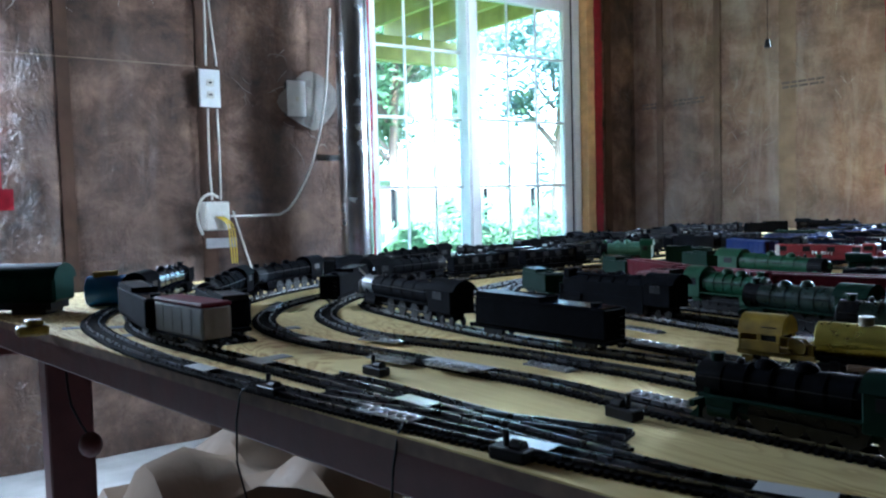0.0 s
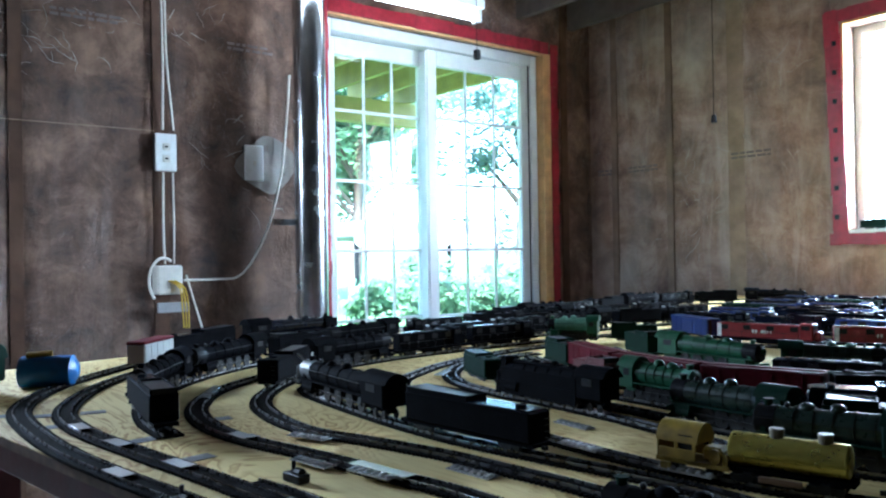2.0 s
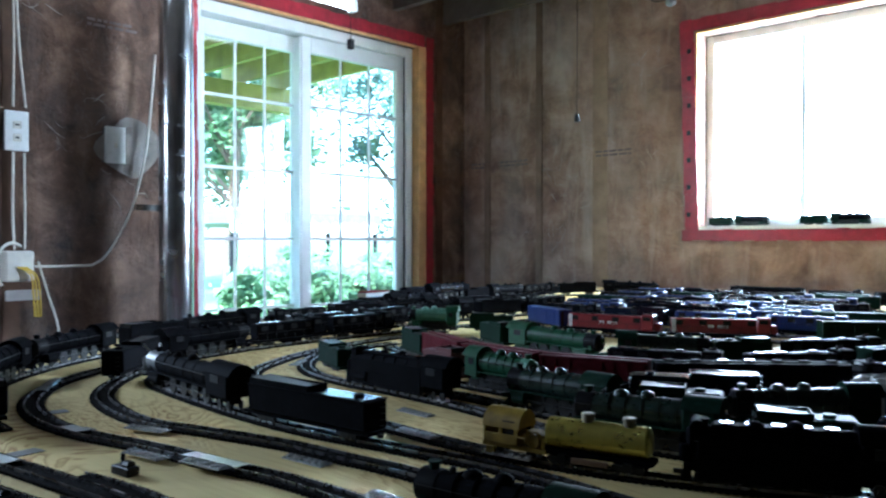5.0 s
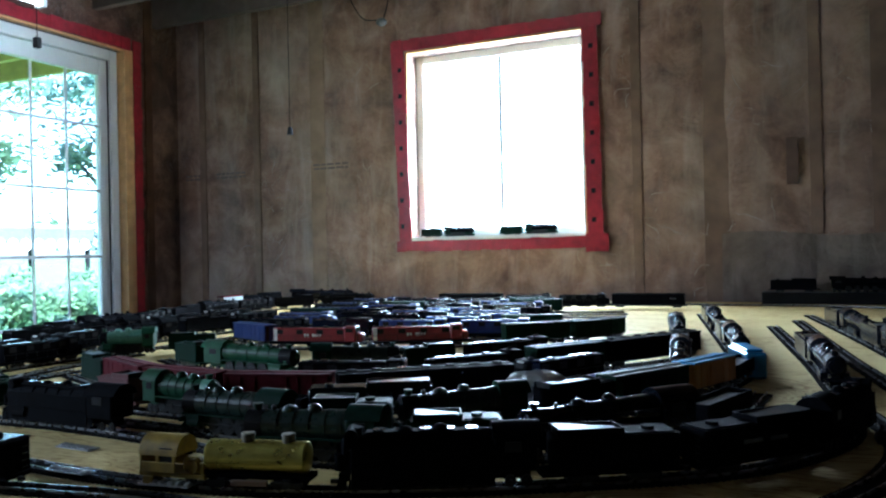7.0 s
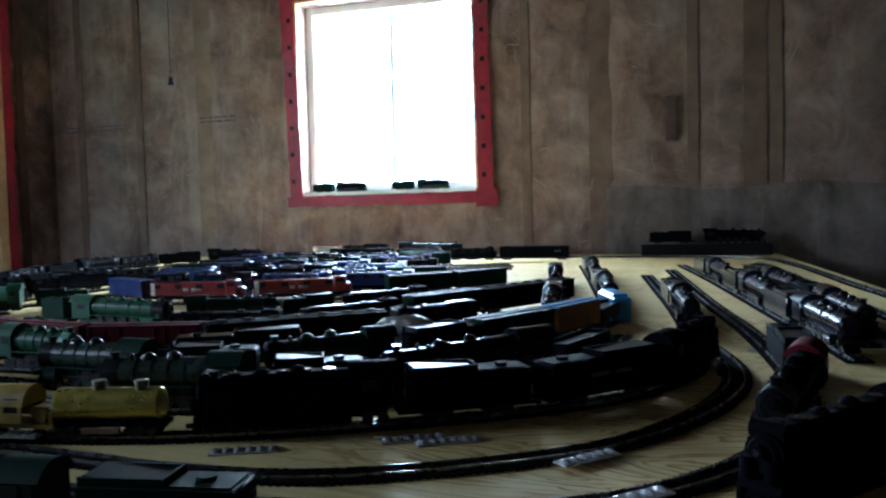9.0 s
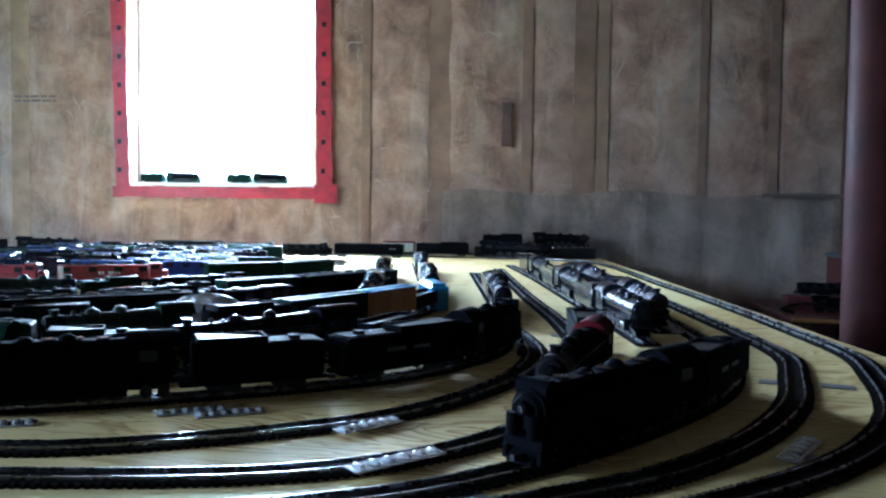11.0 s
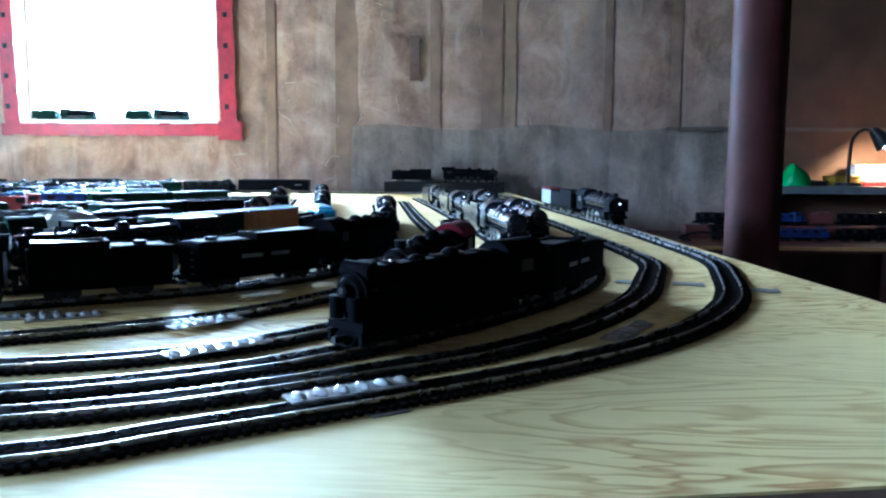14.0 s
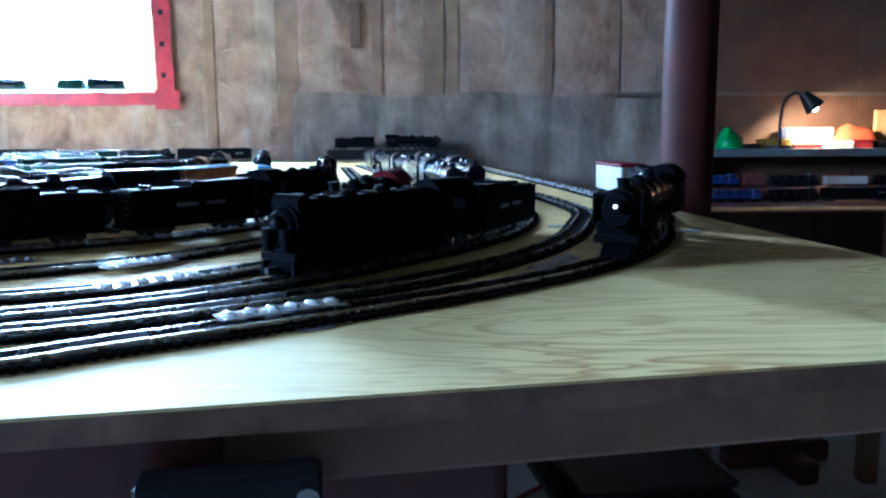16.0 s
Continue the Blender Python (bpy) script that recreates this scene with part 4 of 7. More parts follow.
def steam(paint, boiler, label, length=0.245, front=None, red_cab=False, skirt=False):
    """A steam locomotive that faces along x."""
    k = length / 0.245
    ob = thing("steam_locomotive", label, "locomotive", group="locomotives")
    x = lambda v: v * k
    bm = B()
    cy(bm, (x(-0.055), 0, 0.0385), (x(0.035), 0, 0.0375), 0.0152, 0.0138, 20)
    cy(bm, (x(0.035), 0, 0.0375), (x(0.085), 0, 0.037), 0.0138, 0.0135, 20)
    part("boiler", bm, boiler, ob)
    for i in range(5):
        xx = x(-0.045 + i * 0.026)
        part("boiler_band", cy(B(), (xx, 0, 0.0382), (xx + 0.0012, 0, 0.0382), 0.0156 - i * 0.00032, seg=20), boiler, ob)
    bm = B()
    cy(bm, (x(0.085), 0, 0.037), (x(0.112), 0, 0.037), 0.0139, 0.0139, 20)
    cy(bm, (x(0.112), 0, 0.037), (x(0.1155), 0, 0.037), 0.0125, 0.010, 20)
    part("smokebox", bm, front or LOCO_FRONT, ob, "graphite smokebox")
    part("chimney", cy(cy(B(), (x(0.098), 0, 0.049), (x(0.098), 0, 0.0555), 0.0042, 0.0046, 12), (x(0.098), 0, 0.0555), (x(0.098), 0, 0.0565), 0.0054, seg=12), paint, ob)
    part("sand_dome", ball(B(), (x(0.045), 0, 0.0505), 0.0068, 1.3, 1, 0.9), boiler, ob)
    part("steam_dome", ball(B(), (x(0.005), 0, 0.0525), 0.0072, 1.1, 1, 0.8), boiler, ob)
    bm = B()
    cy(bm, (x(0.116), 0, 0.040), (x(0.121), 0, 0.040), 0.0042, seg=10)
    part("headlamp", bm, paint, ob)
    part("lens", cy(B(), (x(0.1212), 0, 0.040), (x(0.1218), 0, 0.040), 0.0024, seg=10), LOCO_GLOSS, ob)
    bm = B()
    bx(bm, x(-0.100), x(-0.054), -0.0175, 0.0175, 0.020, 0.0475, 0.0012)
    part("cab", bm, paint, ob)
    for s in (-1, 1):
        part("cab_window", bx(B(), x(-0.084), x(-0.066), s * 0.0178 - 0.0003, s * 0.0178 + 0.0003, 0.036, 0.0445), BLACKP, ob)
    bm = B()
    cy(bm, (x(-0.106), 0, 0.0395), (x(-0.052), 0, 0.0395), 0.0195, seg=24)
    geom = [v for v in bm.verts if v.co.z < 0.0468]
    for v in geom:
        v.co.z = 0.0468
        v.co.y = max(-0.0186, min(0.0186, v.co.y))
    part("cab_roof", bm, DRED if red_cab else paint, ob, "dark red cab roof" if red_cab else "")
    for s in (-1, 1):
        part("running_board", bx(B(), x(-0.054), x(0.108), s * 0.0145 - 0.0035, s * 0.0145 + 0.0035, 0.0262, 0.0274), paint, ob)
    bx_ = B()
    bx(bx_, x(-0.095), x(0.105), -0.006, 0.006, 0.012, 0.026)
    part("frame", bx_, paint, ob)
    for s in (-1, 1):
        bm = cy(B(), (x(0.068), s * 0.0145, 0.0175), (x(0.094), s * 0.0145, 0.0175), 0.0055, seg=12)
        bx(bm, x(0.066), x(0.096), s * 0.0145 - 0.005, s * 0.0145 + 0.005, 0.021, 0.0265)
        part("cylinder_block", bm, paint, ob)
        part("side_rod", bx(B(), x(-0.045), x(0.045), s * 0.0118 - 0.0005, s * 0.0118 + 0.0005, 0.0150, 0.0168), WHEEL, ob, "dull side rod")
        part("main_rod", bx(B(), x(0.0), x(0.07), s * 0.0128 - 0.0005, s * 0.0128 + 0.0005, 0.0160, 0.0176), WHEEL, ob, "dull main rod")
    bm = B()
    bx(bm, x(0.112), x(0.118), -0.0155, 0.0155, 0.0165, 0.0215)
    wedge(bm, x(0.112), x(0.122), 0.010, 0.0075, 0.0165, 0.009)
    for s in (-1, 1):
        bx(bm, x(0.096), x(0.103), s * 0.010 - 0.003, s * 0.010 + 0.003, 0.0275, 0.034)
    part("pilot", bm, paint, ob)
    for s in (-1, 1):
        part("handrail", cy(B(), (x(-0.05), s * 0.0168, 0.0415), (x(0.108), s * 0.0152, 0.0405), 0.0004, seg=5), WHEEL, ob)
    part("bell", ball(B(), (x(0.072), 0, 0.0525), 0.0028), WHEEL, ob)
    if skirt:
        for s in (-1, 1):
            part("side_skirt", bx(B(), x(-0.054), x(0.104), s * 0.0168 - 0.0006, s * 0.0168 + 0.0006, 0.0095, 0.0435, 0.0005), paint, ob)
            part("ladder", bx(B(), x(0.105), x(0.107), s * 0.0135 - 0.003, s * 0.0135 + 0.003, 0.0095, 0.030), paint, ob)
        part("front_beam", bx(B(), x(0.106), x(0.1165), -0.0155, 0.0155, 0.0165, 0.0225, 0.001), paint, ob)
        for s in (-1, 1):
            part("air_pump", cy(B(), (x(0.1175), s * 0.0085, 0.0230), (x(0.1175), s * 0.0085, 0.0365), 0.0045, seg=12), paint, ob)
            part("front_step", bx(B(), x(0.110), x(0.119), s * 0.0140 - 0.0015, s * 0.0140 + 0.0015, 0.0080, 0.0160), paint, ob)
        part("front_coupler", bx(B(), x(0.119), x(0.129), -0.0018, 0.0018, 0.0100, 0.0135), WHEEL, ob)
        part("heater", cy(B(), (x(0.104), -0.0125, 0.0505), (x(0.104), 0.0125, 0.0505), 0.0062, seg=14), paint, ob, "black feedwater heater drum")
        part("casing", bx(B(), x(-0.04), x(0.09), -0.0085, 0.0085, 0.0485, 0.0530, 0.002), paint, ob)
        for i in range(5):
            part("casing_lid", cy(B(), (x(-0.03 + i * 0.026), 0, 0.0530), (x(-0.03 + i * 0.026), 0, 0.0545), 0.0060, seg=14), LOCO_GLOSS, ob)
    wheels(ob, [x(v) for v in (-0.042, -0.014, 0.014, 0.042)], 0.0105, name="driving_wheel")
    wheels(ob, [x(0.075), x(0.100), x(-0.072), x(-0.090)], 0.0052)
    if front is LOCO_GREY:
        for s in (-1, 1):
            part("air_pump", cy(B(), (x(0.118), s * 0.009, 0.022), (x(0.118), s * 0.009, 0.040), 0.0052, seg=12), LOCO_GREY, ob, "grey air pump")
            part("pump_cap", cy(B(), (x(0.118), s * 0.009, 0.0402), (x(0.118), s * 0.009, 0.0425), 0.0035, seg=10), LOCO_GREY, ob)
            part("white_hose", cy(B(), (x(0.112), s * 0.006, 0.049), (x(0.120), s * 0.012, 0.058), 0.0013, seg=6), WHITE, ob, "white hose stub")
        part("front_platform", bx(B(), x(0.108), x(0.126), -0.0165, 0.0165, 0.0195, 0.0225), LOCO_GREY, ob, "grey front platform")
    return ob


def tender(paint, label, length=0.17, bars=False):
    ob = thing("tender", label, "tender", group="locomotives")
    h = length / 2
    part("tank", bx(B(), -h, h - 0.012, -0.0168, 0.0168, 0.0165, 0.0455, 0.0015), paint, ob)
    bm = B()
    bx(bm, -0.01, h - 0.014, -0.0155, -0.0135, 0.0455, 0.0515)
    bx(bm, -0.01, h - 0.014, 0.0135, 0.0155, 0.0455, 0.0515)
    bx(bm, -0.012, -0.010, -0.0155, 0.0155, 0.0455, 0.0515)
    part("bunker", bm, paint, ob)
    bm = B()
    wedge(bm, -0.009, h - 0.016, 0.0133, 0.0456, 0.049, 0.052)
    part("coal", bm, BLACKP, ob, "heaped model coal")
    part("deck", bx(B(), -h + 0.004, -0.014, -0.014, 0.014, 0.0457, 0.0467), LOCO_GLOSS if length > 0.2 else paint, ob)
    part("hatch", cy(B(), (-h + 0.025, 0, 0.0467), (-h + 0.025, 0, 0.0495), 0.006, seg=12), paint, ob)
    for s in (-1, 1):
        part("top_rail", bx(B(), -h, h - 0.012, s * 0.0172 - 0.0004, s * 0.0172 + 0.0004, 0.0442, 0.0456), paint, ob)
        if bars:
            part("lettering", bx(bx(B(), -0.030, -0.006, s * 0.0171 - 0.0002, s * 0.0171 + 0.0002, 0.030, 0.0335), 0.004, 0.026, s * 0.0171 - 0.0002, s * 0.0171 + 0.0002, 0.030, 0.0335), LOCO_GREY, ob, "dull grey lettering bars")
    bm = B()
    for i in range(4):
        bx(bm, -h - 0.0012, -h - 0.0004, -0.012, -0.006, 0.019 + i * 0.006, 0.0198 + i * 0.006)
    part("rear_ladder", bm, WHEEL, ob)
    part("frame", bx(B(), -h - 0.003, h, -0.014, 0.014, 0.0125, 0.0163), paint, ob)
    part("coupler", bx(B(), -h - 0.009, -h - 0.003, -0.002, 0.002, 0.010, 0.0138), WHEEL, ob)
    bogie(ob, -h + 0.032)
    bogie(ob, h - 0.038)
    return ob


def diesel(paint, label, length=0.20, stripe=None, mark=False):
    """A hood diesel whose short hood points along x."""
    ob = thing("diesel_locomotive", label, "locomotive", group="locomotives")
    h = length / 2
    part("underframe", bx(B(), -h, h, -0.0165, 0.0165, 0.0135, 0.0175, 0.0008), LOCO_BLACK, ob)
    part("hood", bx(B(), -h + 0.008, h - 0.048, -0.0125, 0.0125, 0.0177, 0.0465, 0.0022), paint, ob)
    part("cab", bx(B(), h - 0.048, h - 0.020, -0.0165, 0.0165, 0.0177, 0.0505, 0.0025), paint, ob)
    part("nose", bx(B(), h - 0.020, h - 0.006, -0.0115, 0.0115, 0.0177, 0.036, 0.003), paint, ob)
    bm = B()
    for s in (-1, 1):
        bx(bm, h - 0.043, h - 0.026, s * 0.0167 - 0.0002, s * 0.0167 + 0.0002, 0.038, 0.046)
    bx(bm, h - 0.0203, h - 0.0196, -0.012, 0.012, 0.039, 0.046)
    part("window", bm, BLACKP, ob)
    for i in range(3):
        part("fan", cy(B(), (-h + 0.03 + i * 0.018, 0, 0.0465), (-h + 0.03 + i * 0.018, 0, 0.0485), 0.0075, seg=14), LOCO_GLOSS, ob)
    for i in range(4):
        xx = -h + 0.018 + i * (length - 0.085) / 3
        for s in (-1, 1):
            bm = B()
            bx(bm, xx, xx + 0.016, s * 0.0126 - 0.0003, s * 0.0126 + 0.0003, 0.033, 0.043)
            part("louvre", bm, BLACKP, ob)
    part("roof_walk", bx(B(), -h + 0.012, h - 0.055, -0.0022, 0.0022, 0.0466, 0.0476), BLACKP, ob)
    part("horn", cy(B(), (h - 0.040, 0.006, 0.0515), (h - 0.028, 0.006, 0.0525), 0.0016, 0.0026, 8), WHEEL, ob)
    part("bell", ball(B(), (h - 0.045, -0.005, 0.052), 0.0022), WHEEL, ob)
    part("number_board", bx(B(), h - 0.0195, h - 0.0188, -0.006, 0.006, 0.0472, 0.0495), WHITE, ob, "pale number board")
    part("coupler", bx(B(), -h - 0.008, h + 0.008, -0.0018, 0.0018, 0.0105, 0.0134), WHEEL, ob)
    part("exhaust", bx(B(), 0.012, 0.024, -0.004, 0.004, 0.0465, 0.0495), BLACKP, ob)
    bm = B()
    for s in (-1, 1):
        cy(bm, (-h + 0.006, s * 0.0155, 0.030), (h - 0.05, s * 0.0155, 0.030), 0.0004, seg=5)
        for i in range(7):
            xx = -h + 0.006 + i * (length - 0.056) / 6
            cy(bm, (xx, s * 0.0155, 0.0176), (xx, s * 0.0155, 0.030), 0.0004, seg=5)
    part("handrail", bm, stripe or WHEEL, ob)
    part("fuel_tank", bx(B(), -0.025, 0.025, -0.012, 0.012, 0.0075, 0.0134, 0.001), LOCO_BLACK, ob)
    if mark:
        bm = B()
        for s in (-1, 1):
            for i, w in enumerate((0.004, 0.004, 0.0, 0.005, 0.003, 0.002, 0.002)):
                if w:
                    bx(bm, -0.03 + i * 0.0065, -0.03 + i * 0.0065 + w, s * 0.0127 - 0.0002, s * 0.0127 + 0.0002, 0.028, 0.034)
        part("lettering", bm, WHITE, ob, "white lettering bars")
        for s in (-1, 1):
            part("end_flash", bx(B(), -h + 0.010, -h + 0.019, s * 0.0128 - 0.0002, s * 0.0128 + 0.0002, 0.019, 0.045), WHITE, ob, "white end flash")
    bogie(ob, -h + 0.036)
    bogie(ob, h - 0.036)
    return ob


def boxcar(paint, label, length=0.155, roof=None, machine=False):
    ob = thing("boxcar", label, "boxcar", group="freight cars")
    h = length / 2
    part("body", bx(B(), -h, h, -0.0165, 0.0165, 0.0165, 0.0485, 0.0006), paint, ob)
    bm = B()
    wedge(bm, -h - 0.001, h + 0.001, 0.0172, 0.0486, 0.0505, 0.0505)
    bx(bm, -h, h, -0.004, 0.004, 0.0505, 0.0518)
    part("roof", bm, roof or paint, ob)
    for s in (-1, 1):
        part("sliding_door", bx(B(), -0.016, 0.016, s * 0.0169 - 0.0005, s * 0.0169 + 0.0005, 0.018, 0.047), paint, ob)
        for i in range(8):
            xx = -h + 0.004 + i * (length - 0.008) / 7
            part("rib", bx(B(), xx - 0.0006, xx + 0.0006, s * 0.0168 - 0.0004, s * 0.0168 + 0.0004, 0.017, 0.048), paint, ob)
    if machine:
        for i in range(7):
            xx = -h + 0.02 + i * (length - 0.04) / 6
            if i % 3 == 1:
                part("roof_hatch", bx(B(), xx - 0.007, xx + 0.007, -0.006, 0.006, 0.0519, 0.0535, 0.0008), LOCO_GLOSS if i == 4 else LOCO_BLACK, ob)
            else:
                part("roof_fan", cy(B(), (xx, 0, 0.0519), (xx, 0, 0.0538), 0.0078, 0.0066, 14), LOCO_GLOSS if i == 3 else LOCO_BLACK, ob)
        for s in (-1, 1):
            part("grab_rail", cy(B(), (-h + 0.01, s * 0.0135, 0.0525), (h - 0.01, s * 0.0135, 0.0525), 0.0005, seg=5), WHEEL, ob)
            part("lettering", bx(bx(bx(B(), h - 0.05, h - 0.044, s * 0.0175 - 0.0003, s * 0.0175 + 0.0003, 0.034, 0.038), h - 0.041, h - 0.036, s * 0.0175 - 0.0003, s * 0.0175 + 0.0003, 0.034, 0.038), h - 0.033, h - 0.028, s * 0.0175 - 0.0003, s * 0.0175 + 0.0003, 0.034, 0.038), LOCO_GREY, ob, "dull grey lettering bars")
    part("ladder", bx(B(), h, h + 0.0008, -0.013, -0.006, 0.017, 0.048), WHEEL, ob)
    part("coupler", bx(B(), -h - 0.007, h + 0.007, -0.0018, 0.0018, 0.0105, 0.0145), WHEEL, ob)
    bogie(ob, -h + 0.026)
    bogie(ob, h - 0.026)
    return ob


def tank_car(label):
    ob = thing("tank_car", label, "tank car")
    h = 0.048
    bm = B()
    cy(bm, (-h, 0, 0.031), (h, 0, 0.031), 0.0135, seg=26)
    ball(bm, (-h, 0, 0.031), 0.0135, 0.18, 1, 1, 20, 12)
    ball(bm, (h, 0, 0.031), 0.0135, 0.18, 1, 1, 20, 12)
    part("tank", bm, LIME, ob, "pale yellow tank")
    for xx in (-0.030, 0.010):
        part("dome", cy(cy(B(), (xx, 0, 0.042), (xx, 0, 0.0495), 0.0062, seg=16), (xx, 0, 0.0495), (xx, 0, 0.0508), 0.0067, 0.0062, 16), DOMEM, ob, "dull olive dome cap")
    for xx in (-0.044, 0.0, 0.044):
        part("tank_band", cy(B(), (xx, 0, 0.031), (xx + 0.0015, 0, 0.031), 0.01365, seg=26), LIME, ob)
    for s in (-1, 1):
        part("side_rail", cy(B(), (-h, s * 0.0143, 0.028), (h, s * 0.0143, 0.028), 0.0004, seg=5), LIME, ob)
        part("side_tank", bx(B(), -0.014, 0.022, s * 0.0125 - 0.002, s * 0.0125 + 0.002, 0.0085, 0.0134, 0.0006), RAWWOOD, ob, "tan box under the frame")
    part("underframe", bx(B(), -h - 0.006, h + 0.006, -0.010, 0.010, 0.0135, 0.0175), LOCO_BLACK, ob)
    bogie(ob, -h + 0.016)
    bogie(ob, h - 0.016)
    return ob


def yard_engine(label):
    """The small yellow cab unit before the tank car."""
    ob = thing("yellow_switcher", label, "locomotive")
    bm = B()
    cy(bm, (-0.010, 0, 0.031), (0.032, 0, 0.031), 0.0165, seg=28)
    for v in bm.verts:
        v.co.z = max(0.031, 0.031 + (v.co.z - 0.031) * 0.98)
    part("roof", bm, YELLOW, ob, "rounded yellow roof")
    part("back_wall", bx(B(), 0.029, 0.0315, -0.0162, 0.0162, 0.0165, 0.0308, 0.0006), YELLOW, ob)
    for s in (-1, 1):
        part("side_sheet", bx(B(), -0.008, 0.0288, s * 0.0157 - 0.0008, s * 0.0157 + 0.0008, 0.0165, 0.0255, 0.0005), YELLOW, ob)
        for xx in (-0.008, 0.010):
            part("cab_post", bx(B(), xx, xx + 0.003, s * 0.0157 - 0.0008, s * 0.0157 + 0.0008, 0.0256, 0.0312), YELLOW, ob)
        part("opening", bx(B(), -0.0045, 0.0095, s * 0.0150 - 0.0004, s * 0.0150 + 0.0004, 0.0256, 0.0375), BLACKP, ob, "dark side opening")
        part("step", bx(B(), 0.018, 0.028, s * 0.0150 - 0.0014, s * 0.0150 + 0.0014, 0.0070, 0.0124), YELLOW, ob)
        part("bracket", bx(B(), -0.036, -0.031, s * 0.010 - 0.0015, s * 0.010 + 0.0015, 0.0126, 0.026, 0.0006), YELLOW, ob)
    part("window", bx(bx(B(), 0.0316, 0.0321, -0.0115, -0.0015, 0.0315, 0.0415), 0.0316, 0.0321, 0.0015, 0.0115, 0.0315, 0.0415), CREAM, ob, "pale end windows")
    part("bonnet", bx(B(), -0.030, -0.0102, -0.0095, 0.0095, 0.0165, 0.0295, 0.003), YELLOW, ob)
    part("drum", cy(B(), (-0.024, -0.0125, 0.0225), (-0.024, 0.0125, 0.0225), 0.0062, seg=14), YELLOW, ob, "yellow winch drum")
    part("underframe", bx(B(), -0.038, 0.034, -0.0135, 0.0135, 0.0125, 0.0163), YELLOW, ob)
    wheels(ob, (-0.020, 0.018), 0.0056)
    return ob


def gondola(paint, label, length=0.13):
    ob = thing("gondola", label, "gondola car", group="freight cars")
    h = length / 2
    part("floor", bx(B(), -h, h, -0.0165, 0.0165, 0.0145, 0.0175), paint, ob)
    for y in (-1, 1):
        part("side", bx(B(), -h, h, y * 0.0157 - 0.0008, y * 0.0157 + 0.0008, 0.0176, 0.034), paint, ob)
        part("end", bx(B(), y * h - 0.0008, y * h + 0.0008, -0.0148, 0.0148, 0.0176, 0.034), paint, ob)
    part("load", bx(B(), -h + 0.005, h - 0.005, -0.0143, 0.0143, 0.0177, 0.030, 0.002), BLACKP, ob)
    bogie(ob, -h + 0.024)
    bogie(ob, h - 0.024)
    return ob


def low(make, *given, **named):
    """A smaller model, lower than the rest of the stock."""
    SIZE[0] = Matrix.Diagonal((1.04, 1.04, 0.98, 1))
    ob = make(*given, **named)
    SIZE[0] = STOCK
    return ob


